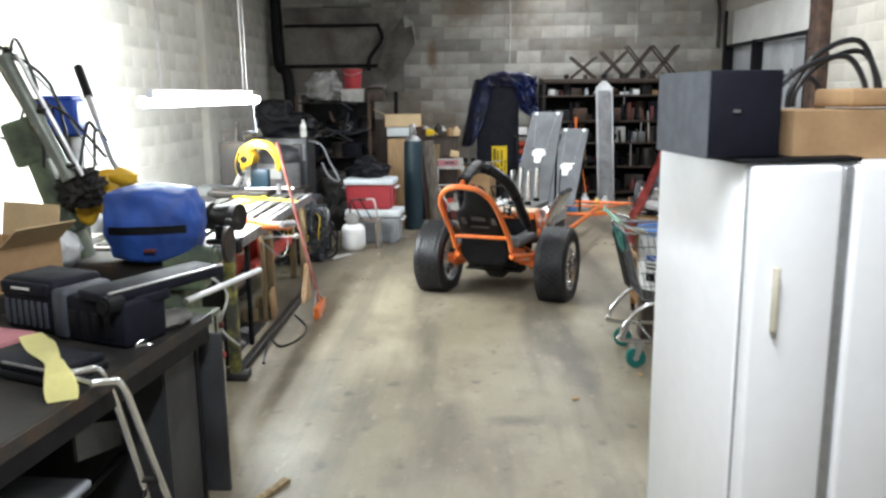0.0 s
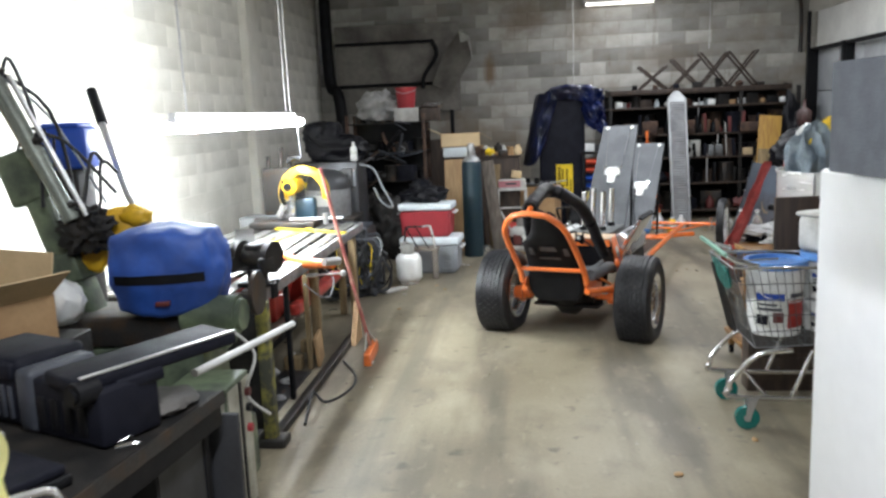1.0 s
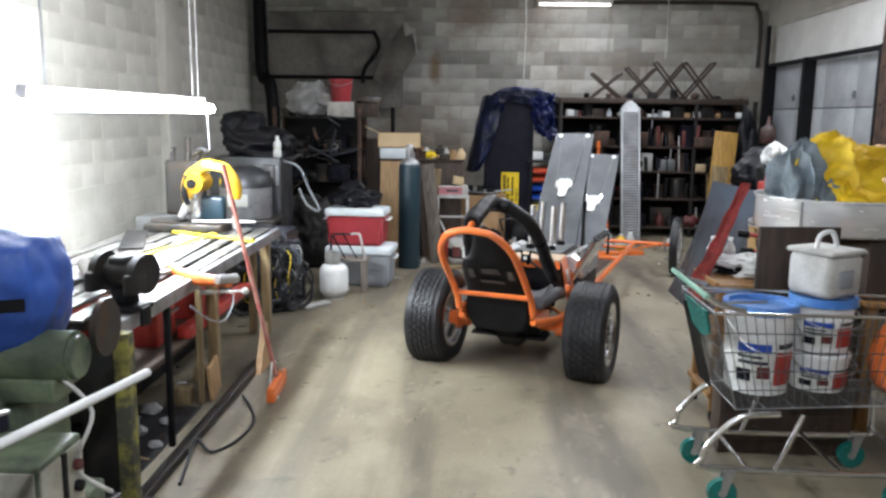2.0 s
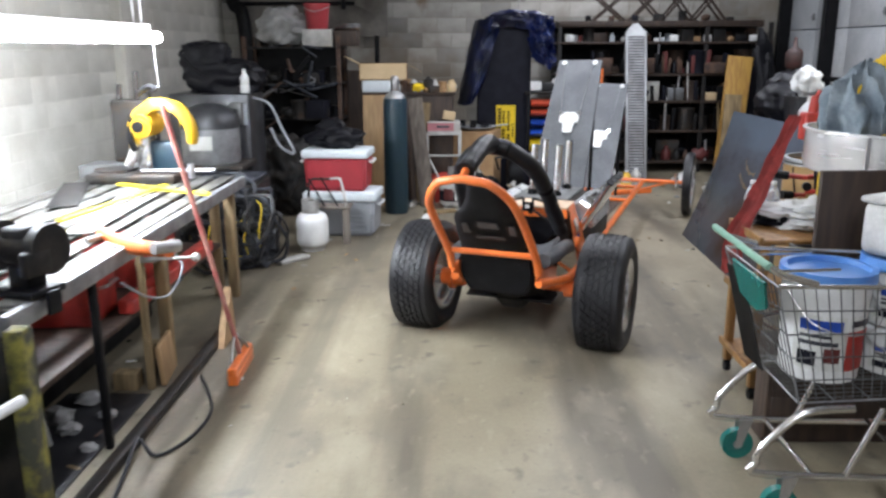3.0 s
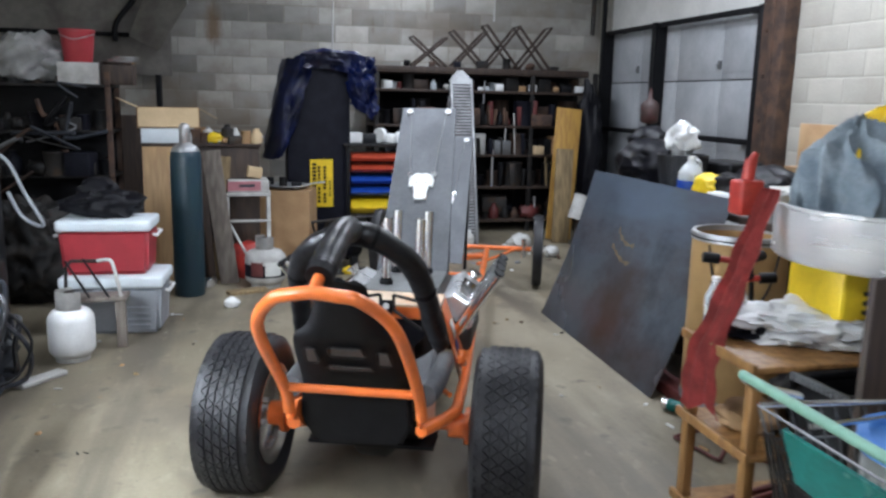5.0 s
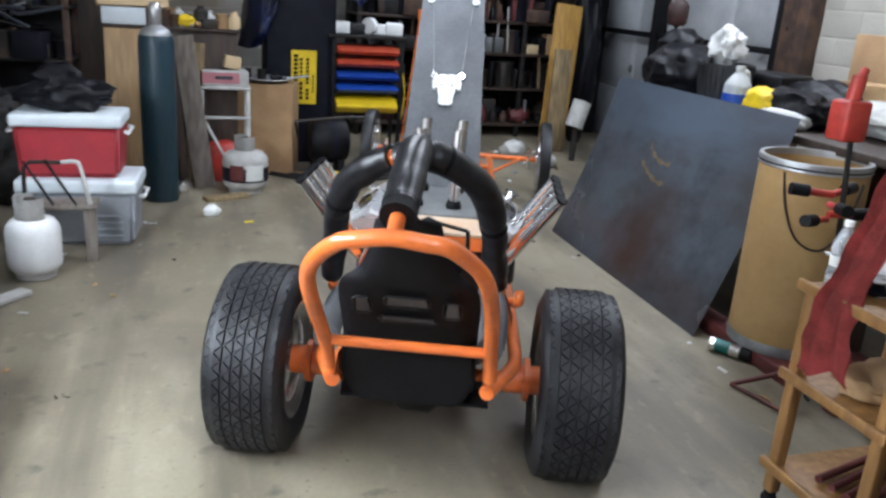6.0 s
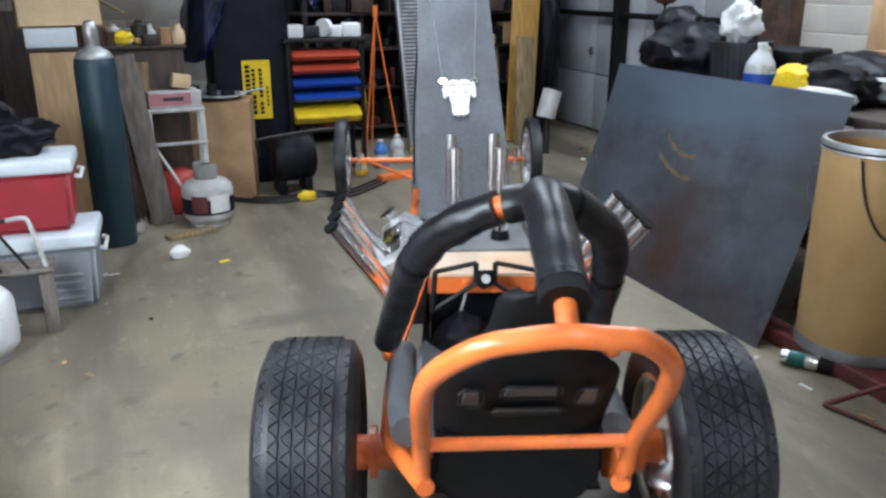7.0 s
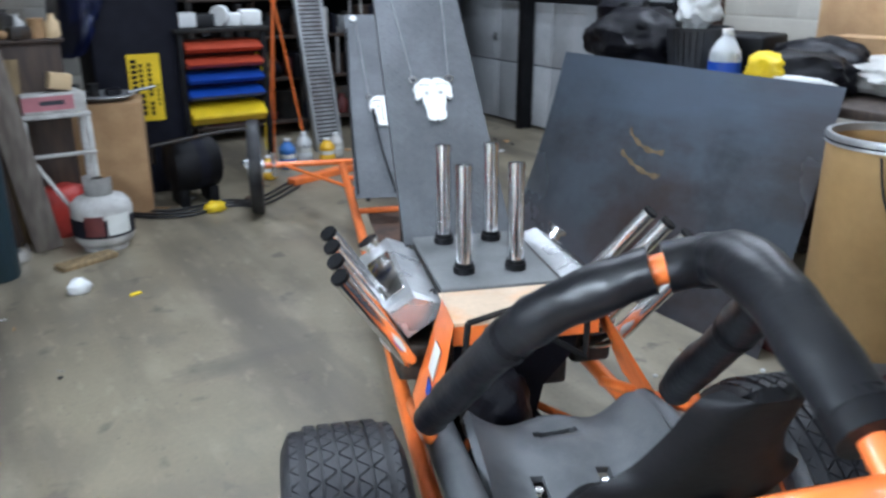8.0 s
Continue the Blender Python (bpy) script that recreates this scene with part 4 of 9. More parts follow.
def lozenges(length, w0, w1):
    """Raised lozenges of chequer plate, laid crosswise over a tapering panel: verts and faces."""
    verts, faces = [], []
    step = 0.03
    for j in range(int(length / step) - 1):
        y = (j + 1) * step
        half = w0 + (w1 - w0) * y / length - 0.016
        for i in range(-6, 7):
            x = i * step
            if abs(x) > half:
                continue
            a = radians(45 if (i + j) % 2 else -45)
            c, d = math.cos(a), math.sin(a)
            o = len(verts)
            for p, q, h in ((-0.013, 0, 0), (0, -0.004, 0), (0.013, 0, 0), (0, 0.004, 0), (-0.004, 0, 0.0022), (0.004, 0, 0.0022)):
                verts.append((x + p * c - q * d, y + p * d + q * c, h * 0.65))
            faces += [(o, o + 1, o + 5, o + 4), (o + 1, o + 2, o + 5), (o + 2, o + 3, o + 4, o + 5), (o + 3, o, o + 4)]
    return verts, faces


def skull(bm, m):
    """A flat bull's-head emblem: brow, muzzle and two short horns."""
    half = [(0.0, -0.094), (0.006, -0.1), (0.013, -0.102), (0.018, -0.095), (0.025, -0.098), (0.032, -0.09), (0.036, -0.082), (0.034, -0.055), (0.038, -0.042), (0.036, -0.034), (0.042, -0.028),
            (0.043, 0.0), (0.05, -0.002), (0.06, -0.014), (0.07, -0.004), (0.068, 0.014), (0.073, 0.032), (0.066, 0.048), (0.05, 0.058), (0.044, 0.07), (0.025, 0.077), (0.006, 0.075)]
    out = half + [(0.0, 0.066)] + [(-x, y) for x, y in half[:0:-1]]
    slab(bm, [m @ Vector((x, y, 0.0)) for x, y in out], (m.to_3x3() @ Vector((0, 0, 0.012))))
    return bm


def plate_panel(base, length, w0, w1, at, turn):
    """A tapering chequer-plate panel with folded edges, two reflectors, an emblem and its chains. base: middle of its foot."""
    m = Matrix.Translation(base) @ basis @ pose(0, 0, 0, 0, 0, turn)
    bm = B()
    slab(bm, [m @ Vector(q) for q in ((-w0, 0, 0), (w0, 0, 0), (w1, length, 0), (-w1, length, 0))], nrm * 0.005)
    panel = part("plate_panel", bm, M_PLATE, car, "upright grey tread-plate panel", False)
    for s in (-1, 1):
        bm = B()
        slab(bm, [m @ Vector(q) for q in ((s * w0, 0, -0.001), (s * w1, length, -0.001), (s * w1, length, -0.03), (s * w0, 0, -0.03))], (-s * 0.004, 0, 0))
        part("folded_edge", bm, M_PLATE, panel, "", False)
    me = bpy.data.meshes.new("raised_tread")
    verts, faces = lozenges(length, w0, w1)
    me.from_pydata([m @ Vector(v) for v in verts], [], faces)
    me.materials.append(M_PLATE)
    ob = new("raised_tread", me)
    ob.parent = panel
    tagged(ob, "raised lozenges of the tread plate", kind="stuff")
    for s in (-1, 1):
        bm = B()
        tube(bm, [m @ Vector((s * (w1 - 0.045), length - 0.03, 0.001)), m @ Vector((s * (w1 - 0.045), length - 0.03, 0.008))], 0.02, 14)
        part("reflector", bm, M_WHITEP, panel, "round white reflector")
        bm = B()
        tube(bm, [m @ Vector((s * (w1 - 0.055), length - 0.045, 0.005)), m @ Vector((s * 0.068, at + 0.08, 0.008))], 0.002, 6)
        part("chain", bm, M_GALV, panel)
        bm = B()
        lathe(bm, [(0.01, -0.003), (0.016, -0.003), (0.016, 0.003), (0.01, 0.003)], 14, m @ pose(s * 0.068, at + 0.072, 0.011), closed=True)
        part("ring", bm, M_CHROME, panel, "chain ring")
    bm = B()
    skull(bm, m @ pose(0, at, 0.004))
    emblem = part("emblem", bm, M_BONE, panel, "white bull-skull emblem", False)
    for s in (-1, 1):
        bm = B()
        tube(bm, [m @ pose(s * 0.026, at + 0.012, 0.0155) @ Vector(q) for q in ((0, 0, 0), (0, 0, 0.003))], 0.008, 10)
        part("eye_socket", bm, M_DUSTW, emblem, "dark eye socket")
        bm = B()
        tube(bm, [m @ Vector((s * x, at + y, 0.018)) for x, y in ((0.012, 0.05), (0.045, 0.052), (0.062, 0.04), (0.06, 0.026))], 0.007, 8, curve=4)
        part("horn", bm, M_BONE, emblem)
    bm = B()
    tube(bm, [m @ Vector((0, at + y, 0.017)) for y in (0.05, 0.0, -0.07)], [0.008, 0.011, 0.007], 8)
    part("nose_ridge", bm, M_BONE, emblem)
    return m


plate_panel(Vector((-0.035, 1.1, 0.655)), 1.14, 0.19, 0.16, 0.57, 1.2)
far = plate_panel(Vector((-0.07, 2.375, 0.46)), 1.1, 0.185, 0.155, 0.5, -1)
for a, b in (((-0.15, 1.0, 0.01), (-0.17, 0.02, 0.012)), ((-0.055, 0.5, 0.018), (0.02, 0.02, 0.012))):
    bm = B()
    tube(bm, [far @ Vector(a), far @ Vector(((a[0] + b[0]) / 2 - 0.012, (a[1] + b[1]) / 2, 0.02)), far @ Vector(b)], 0.006, 6, curve=4)
    part("strap", bm, M_BLACK, car, "black bungee cord on the far panel")
for u0, u1, z1 in ((1.45, 1.62, 1.2), (2.62, 2.85, 0.98)):
    for v in (-0.15, 0.1):
        bm = B()
        tube(bm, [(v, u0 + 0.12, 0.34), (v, u1, z1)], 0.012, 8)
        part("panel_prop", bm, M_BLACK, car, "black prop rod")
bm = B()
slab(bm, [(-0.2, 1.15, 0.32), (0.2, 1.15, 0.32), (0.17, 2.7, 0.31), (-0.17, 2.7, 0.31)], (0, 0, 0.008))
part("belly_pan", bm, M_RUSTY, car, "dark rusty belly pan between the rails", False)

# front axle, steering links and thin front wheels
bm = B()
tube(bm, [(-0.72, 3.8, 0.315), (0.6, 3.8, 0.315)], 0.02, 10)
part("front_axle", bm, M_ORANGE, car, "orange front axle beam")
for s in (-1, 1):
    bm = B()
    tube(bm, [(-0.06 + s * 0.5, 3.79, 0.31), (s * 0.17, 3.05, 0.32)], 0.012, 8)
    part("radius_rod", bm, M_ORANGE, car)
    x = -0.06 + s * 0.69
    bm = B()
    lathe(bm, tyre_profile(0.31, 0.085, 0.235, 0.03), 44)
    bmesh.ops.transform(bm, matrix=turned(0, 0, 0, "x"), verts=bm.verts)
    wheel = part("front_wheel", bm, M_RUBBER, car, "thin black tyre on a chromed wire rim", True, pose(x, 3.8, 0.309))
    bm = B()
    lathe(bm, [(0.205, -0.035), (0.238, -0.04), (0.238, 0.04), (0.205, 0.035)], 36, closed=True)
    bmesh.ops.transform(bm, matrix=turned(0, 0, 0, "x"), verts=bm.verts)
    part("rim", bm, M_CHROME, wheel, "chromed rim")
    bm = B()
    for k in range(12):
        a = k * math.pi / 6
        tube(bm, [(0.03 * (-1) ** k, 0.04 * math.cos(a), 0.04 * math.sin(a)), (0, 0.21 * math.cos(a + 0.2), 0.21 * math.sin(a + 0.2))], 0.005, 5)
    tube(bm, [(-0.06, 0, 0), (0.06, 0, 0)], 0.045, 14)
    part("wire_spider", bm, M_CHROME, wheel)
    bm = B()
    tube(bm, [(x - s * 0.12, 3.8, 0.24), (x - s * 0.12, 3.8, 0.4)], 0.02, 10)
    tube(bm, [(x - s * 0.13, 3.8, 0.31), (x, 3.8, 0.31)], 0.016, 8)
    part("kingpin", bm, M_CHROME, car, "chrome kingpin")


# ---- along the west side: desk, bandsaw, bench ----
from mathutils.bvhtree import BVHTree


def cbox(label, x, y, z, rz, size, flaps=(), open_top=True, m_out=None, name="cardboard_box", category="box"):
    """A cardboard carton with walls of board and, where open, its flaps. flaps: (side, angle) with side 0..3."""
    ob = thing(name, label, category, x, y, z, rz)
    w, d, h = size
    t = 0.006
    out = m_out or M_CARD
    for k, (lo, hi) in enumerate((((-w / 2, -d / 2, 0), (w / 2, -d / 2 + t, h)), ((w / 2 - t, -d / 2 + t, 0), (w / 2, d / 2 - t, h)),
                                  ((-w / 2, d / 2 - t, 0), (w / 2, d / 2, h)), ((-w / 2, -d / 2 + t, 0), (-w / 2 + t, d / 2 - t, h)))):
        bm = B()
        box(bm, lo, hi)
        part("side", bm, out, ob, "", False)
    bm = B()
    box(bm, (-w / 2 + t, -d / 2 + t, 0.001), (w / 2 - t, d / 2 - t, t))
    part("bottom", bm, out, ob, "", False)
    if not open_top:
        bm = B()
        box(bm, (-w / 2, -d / 2, h), (w / 2, -0.002, h + t))
        box(bm, (-w / 2, 0.002, h), (w / 2, d / 2, h + t))
        part("lid", bm, out, ob, "", False)
        bm = B()
        box(bm, (-w / 2 - 0.001, -0.025, h + t), (w / 2 + 0.001, 0.025, h + t + 0.001))
        part("tape", bm, M_FIBRE, ob, "brown packing tape", False)
    for side, ang in flaps:
        L = (d if side % 2 else w)
        f = min(w, d) * 0.48
        m = pose(0, 0, h, 0, 0, (0, 90, 180, 270)[side]) @ pose(0, -(d if side % 2 == 0 else w) / 2 + 0.003, 0, -ang, 0, 0)
        bm = B()
        box(bm, (-L / 2 + 0.01, -f, -0.002), (L / 2 - 0.01, 0, 0.003), 0, m)
        part("flap", bm, M_CARDIN, ob, "pale inner side of an open flap", False)
    return ob


# black steel desk
desk = thing("work_desk", "black steel desk with a worn brown edge", "desk")
bm = B()
slab(bm, [(-0.73, 3.48, 0.785), (-0.95, 1.35, 0.785), (-1.75, 1.42, 0.785), (-1.6, 3.55, 0.785)], (0, 0, 0.035))
bmesh.ops.bevel(bm, geom=bm.edges[:], offset=0.006, segments=2, affect="EDGES")
part("desktop", bm, M_DARK, desk, "grimy dark desktop")
bm = B()
slab(bm, [(-0.726, 3.48, 0.78), (-0.946, 1.35, 0.78), (-0.95, 1.35, 0.822), (-0.73, 3.48, 0.822)], (0.008, 0, 0))
part("edge_strip", bm, M_IRON, desk, "worn dull edge strip")
bm = B()
slab(bm, [(-1.5, 3.46, 0.02), (-1.5, 3.46, 0.78), (-1.62, 1.5, 0.78), (-1.62, 1.5, 0.02)], (-0.02, 0, 0))
part("back_panel", bm, M_BLACK, desk, "black back panel")
for x, y in ((-0.79, 3.42), (-1.55, 3.46)):
    bm = B()
    box(bm, (x - 0.02, y - 0.02, 0.0), (x + 0.02, y + 0.02, 0.784), 0.003)
    part("leg", bm, M_BLACK, desk)
bm = B()
slab(bm, [(-0.98, 2.79, 0.62), (-0.98, 3.125, 0.5), (-0.98, 3.125, 0.4), (-0.98, 2.79, 0.49)], (-0.012, 0, 0))
part("brace", bm, M_GREYM, desk, "dull grey diagonal brace")
bm = B()
tube(bm, [(-0.98, 1.5, 0.36), (-0.98, 3.125, 0.36)], 0.014, 8)
part("stretcher", bm, M_BLACK, desk)
bm = B()
slab(bm, [(-0.725, 3.45, 0.715), (-0.943, 1.37, 0.715), (-0.943, 1.37, 0.784), (-0.725, 3.45, 0.784)], (-0.02, 0.0, 0.0))
part("apron", bm, M_BLACK, desk, "black apron under the desktop edge")
bm = B()
slab(bm, [(-0.775, 3.42, 0.01), (-0.8, 3.13, 0.01), (-1.45, 3.13, 0.01), (-1.45, 3.42, 0.01)], (0, 0, 0.7))
bmesh.ops.bevel(bm, geom=bm.edges[:], offset=0.006, segments=2, affect="EDGES")
part("pedestal", bm, M_DESKGREY, desk, "black pedestal under the far end")
bm = B()
slab(bm, [(-1.62, 1.5, 0.0), (-0.98, 1.45, 0.0), (-0.98, 1.45, 0.785), (-1.62, 1.5, 0.785)], (0, 0.03, 0))
part("end_panel", bm, M_BLACK, desk)
bm = B()
box(bm, (-1.05, 3.52, 0.0), (-0.7, 3.545, 0.72), 0.004)
solo("metal_sheet", bm, M_DESKGREY, "dark grey metal sheet standing behind the desk", "metal sheet")

# the benchtop machine in its dark housing
mach = thing("chop_saw", "dark blue-black benchtop saw lying on the desk", "power tool", -1.47, 3.26, 0.8215, -24)
bm = B()
box(bm, (0.0, 0.0, 0.0), (0.3, 0.24, 0.215), 0.03)
box(bm, (0.02, -0.012, 0.15), (0.28, 0.02, 0.2), 0.008)
part("motor_housing", bm, M_NAVYBOX, mach, "dark slate housing")
for k in range(7):
    bm = B()
    box(bm, (0.03 + k * 0.036, -0.006, 0.03), (0.048 + k * 0.036, 0.004, 0.13), 0.003)
    part("vent_rib", bm, M_SLATE, mach)
for k in range(4):
    bm = B()
    box(bm, (0.385 + k * 0.06, -0.008, 0.03), (0.42 + k * 0.06, 0.004, 0.12), 0.004)
    part("base_rib", bm, M_BLACK, mach)
bm = B()
box(bm, (0.09, -0.0165, 0.174), (0.19, -0.0125, 0.183), 0.001)
part("name_plate", bm, M_LABEL, mach, "pale name plate with unreadable lettering")
bm = B()
box(bm, (0.29, -0.01, 0.0), (0.37, 0.22, 0.19), 0.02)
part("gear_housing", bm, M_SLATE, mach, "slate grey rib of the housing")
bm = B()
box(bm, (0.36, 0.0, 0.0), (0.66, 0.2, 0.17), 0.015)
part("base_casting", bm, M_NAVYBOX, mach)
bm = B()
m = pose(0.56, 0.13, 0.188, 2, 0, -10)
box(bm, (-0.09, -0.16, -0.02), (0.09, 0.36, 0.022), 0.01, m)
box(bm, (-0.1, -0.05, -0.05), (0.1, 0.1, -0.01), 0.01, m)
part("arm", bm, M_NAVYBOX, mach, "long flat dark arm")
bm = B()
box(bm, (0.078, -0.14, 0.02), (0.092, 0.36, 0.027), 0.002, m)
part("arm_edge", bm, M_STEEL, mach, "bright worn edge")
bm = B()
tube(bm, [(0.62, -0.05, 0.165), (0.62, 0.02, 0.165)], 0.036, 18)
tube(bm, [(0.62, -0.06, 0.165), (0.62, -0.05, 0.165)], 0.024, 16)
part("knob", bm, M_BLACK, mach, "round black knob")
bm = B()
lump(bm, (0, 0, 0.02), (0.2, 0.26, 0.06), 3, 0.2, 2, 0.0, 4)
solo("grey_rag", bm, M_DUSTFLOOR, "flat grey rag on the desk edge", "rag", -0.86, 3.32, 0.8215, -8)
for k in range(4):
    bm = B()
    tube(bm, [(0, 0, 0.008), (0.03, 0.012, 0.012), (0.05, 0.03, 0.008)], 0.007, 6, curve=3)
    solo("pipe_fitting", bm, M_CHROME, "small bright fitting on the desk", "fitting", -0.84 - 0.015 * k, 3.0 + 0.035 * k, 0.8215, 40 * k, "small fittings")

tray = thing("paper_tray", "flat black tray with a bright front edge", "tray", -1.07, 2.78, 0.8215, -24)
bm = B()
box(bm, (-0.2, -0.11, 0), (0.2, 0.11, 0.03), 0.008)
part("base", bm, M_BLACK, tray)
bm = B()
box(bm, (-0.18, -0.1, 0.031), (0.19, 0.1, 0.055), 0.006)
part("lid", bm, M_NAVYBOX, tray)
bm = B()
box(bm, (-0.04, -0.104, 0.05), (0.19, -0.098, 0.058), 0.001)
part("edge", bm, M_STEEL, tray, "bright front edge")
bm = B()
box(bm, (-0.13, -0.1, 0), (0.13, 0.1, 0.025), 0.004)
solo("pink_notebook", bm, M_PINK, "faded pink notebook on the papers", "notebook", -1.37, 2.98, 0.8535, -18)
bm = B()
box(bm, (-0.17, -0.16, 0), (0.17, 0.16, 0.03), 0.004)
solo("paper_stack", bm, M_DUSTW, "stack of grey papers on the desk", "papers", -1.4, 2.94, 0.8225, -14)
bm = B()
pts = smooth_path([(-1.2, 2.97, 0.885), (-1.1, 2.85, 0.884), (-1.0, 2.72, 0.884), (-0.93, 2.62, 0.9), (-0.87, 2.53, 0.87), (-0.85, 2.5, 0.825)], 4)
prev = None
for i, q in enumerate(pts):
    w = 0.04 + 0.012 * math.sin(i * 0.45)
    row = (bm.verts.new(q + Vector((-w * 0.7, -w * 0.6, 0.004 * math.sin(i)))), bm.verts.new(q + Vector((w * 0.7, w * 0.6, 0.003 * math.cos(i * 1.7)))))
    if prev:
        bm.faces.new((prev[0], prev[1], row[1], row[0]))
    prev = row
bmesh.ops.solidify(bm, geom=bm.faces[:], thickness=0.002)
solo("sticky_note", bm, M_PAPER, "creased yellow paper hanging over the desk edge", "paper")

# chromed folding chair leaning at the desk
chair = thing("folding_chair", "chrome-legged folding chair leaning at the desk", "chair", 0, 0, 0)
for pts in (((-0.9, 2.6, 0.865), (-0.86, 2.65, 0.865), (-0.82, 2.7, 0.835), (-0.8, 2.78, 0.6), (-0.785, 2.87, 0.3), (-0.77, 2.96, 0.012)),
            ((-0.8, 2.58, 0.85), (-0.76, 2.61, 0.845), (-0.73, 2.64, 0.815), (-0.722, 2.75, 0.58), (-0.715, 2.88, 0.3), (-0.71, 3.02, 0.012))):
    bm = B()
    tube(bm, pts, 0.0125, 10, curve=4)
    part("leg", bm, M_CHROME, chair, "bent chrome leg")
bm = B()
tube(bm, [(-0.79, 2.84, 0.4), (-0.715, 2.84, 0.4)], 0.012, 8)
part("pivot", bm, M_IRON, chair)
bm = B()
tube(bm, [(-0.785, 2.86, 0.37), (-0.8, 2.55, 0.01)], 0.011, 8)
part("back_leg", bm, M_BLACK, chair)
bm = B()
tube(bm, [(-0.9, 2.6, 0.865), (-0.8, 2.58, 0.85)], 0.0105, 8)
part("top_bar", bm, M_CHROME, chair)
bm = B()
box(bm, (-0.24, -0.26, 0.0), (0.24, 0.26, 0.42), 0.03)
box(bm, (-0.26, -0.28, 0.415), (0.26, 0.28, 0.45), 0.015)
solo("storage_tub", bm, M_GREY, "grey plastic storage tub with its lid on", "tub", -1.2, 2.5, 0.0, -5)

cbox("open cardboard carton with torn flaps", -1.83, 3.88, 0.86, -22, (0.4, 0.34, 0.19), ((0, -25), (1, 38), (3, 40), (2, 80)))
bm = B()
box(bm, (-2.4, 3.6, 0.0), (-1.55, 4.15, 0.86), 0.01)
solo("tool_cabinet", bm, M_DARK, "grimy dark cabinet under the carton", "cabinet")

# green horizontal bandsaw
saw = thing("bandsaw", "olive green horizontal metal bandsaw, its arm raised", "bandsaw", 0, 0, 0)
bm = B()
box(bm, (-2.05, 4.3, 0.0), (-1.05, 4.66, 0.3), 0.02)
box(bm, (-1.95, 4.33, 0.29), (-1.15, 4.64, 0.72), 0.03)
part("stand", bm, M_OLIVE, saw, "olive sheet stand")
bm = B()
m = pose(-1.88, 4.5, 1.28, 0, -17, 0)
box(bm, (-0.06, -0.07, -0.58), (0.05, 0.07, 0.3), 0.015, m)
box(bm, (-0.12, -0.08, 0.1), (0.06, 0.08, 0.34), 0.02, m)
box(bm, (-0.08, -0.085, -0.3), (0.07, 0.085, -0.16), 0.01, m)
part("arm", bm, M_OLIVE, saw, "raised olive saw arm")
bm = B()
a, b = Vector((-2.0, 4.38, 1.92)), Vector((-1.72, 4.38, 1.3))
tube(bm, [a, b], 0.034, 18)
for f in (0.0, 0.5, 0.97):
    c = a.lerp(b, f)
    tube(bm, [c, c + (b - a).normalized() * 0.03], 0.04, 18)
part("hydraulic_ram", bm, M_RAM, saw, "grey hydraulic cylinder")
bm = B()
tube(bm, [a + Vector((0.07, 0, 0.01)), b + Vector((0.07, 0, 0.01))], 0.012, 10)
part("ram_rod", bm, M_STEEL, saw)
bm = B()
tube(bm, [a + Vector((-0.05, 0.01, -0.02)), b + Vector((-0.05, 0.01, 0.03))], 0.007, 8)
part("pressure_pipe", bm, M_BRASS, saw, "thin brass pressure pipe")
for f, dz in ((0.02, 0.05), (0.95, 0.04), (0.5, 0.045)):
    c = a.lerp(b, f)
    bm = B()
    tube(bm, [c, c + Vector((0.03, -0.02, dz))], 0.013, 8)
    tube(bm, [c + Vector((0.02, -0.015, dz * 0.7)), c + Vector((0.06, -0.02, dz * 0.9))], 0.009, 6)
    part("fitting", bm, M_IRON, saw, "dark hose fitting")
for k in range(12):
    p = a.lerp(b, (0.02, 0.5, 0.97)[k % 3]) + Vector((0.03, 0, 0.02))
    q = Vector((random.uniform(-2.12, -1.55), random.uniform(4.36, 4.6), random.uniform(1.2, 1.55)))
    bm = B()
    tube(bm, [p, p + Vector((random.uniform(-0.1, 0.12), 0.02, random.uniform(-0.04, 0.08))), p.lerp(q, 0.5) + Vector((random.uniform(-0.08, 0.08), 0, random.uniform(0.0, 0.14))), q], random.uniform(0.005, 0.009), 7, curve=5)
    part("hose", bm, M_CABLE if k % 4 else M_GREY, saw, "black hydraulic hose" if k % 4 else "grey hydraulic hose")
bm = B()
lump(bm, (-1.69, 4.435, 1.24), (0.22, 0.13, 0.2), 60, 0.45, 3.2, None, 4, 0.3, 0.3)
part("valve_block", bm, M_DARK, saw, "oily black valve block")
bm = B()
box(bm, (-1.95, 4.32, 0.72), (-1.1, 4.66, 0.86), 0.02)
part("bed", bm, M_IRON, saw, "dark cast bed")
bm = B()
lathe(bm, [(0, -0.035), (0.1, -0.035), (0.125, -0.02), (0.13, 0.0), (0.125, 0.02), (0.1, 0.035), (0, 0.035)], 26, pose(-1.585, 4.56, 1.2, 90, 0, 18))
lump(bm, (-1.52, 4.56, 1.28), (0.16, 0.1, 0.1), 77, 0.3, 2.4, None, 3)
box(bm, (-0.1, -0.032, -0.13), (0.03, 0.032, 0.08), 0.03, pose(-1.66, 4.54, 1.14, 0, 28, 18))
part("blade_guard", bm, M_YELPAINT, saw, "yellow blade-wheel guard")
bm = B()
tube(bm, [(-1.62, 4.85, 1.2), (-1.72, 4.9, 1.35), (-2.0, 5.16, 1.88)], 0.019, 10)
handle = part("lever", bm, M_STEEL, saw, "grey steel lever")
bm = B()
tube(bm, [(-1.91, 5.08, 1.71), (-2.0, 5.165, 1.89)], 0.027, 12)
part("grip", bm, M_BLACK, handle, "black rubber grip")
bm = B()
tube(bm, [(-1.22, 4.35, 0.86), (-0.98, 4.35, 0.86)], 0.085, 20)
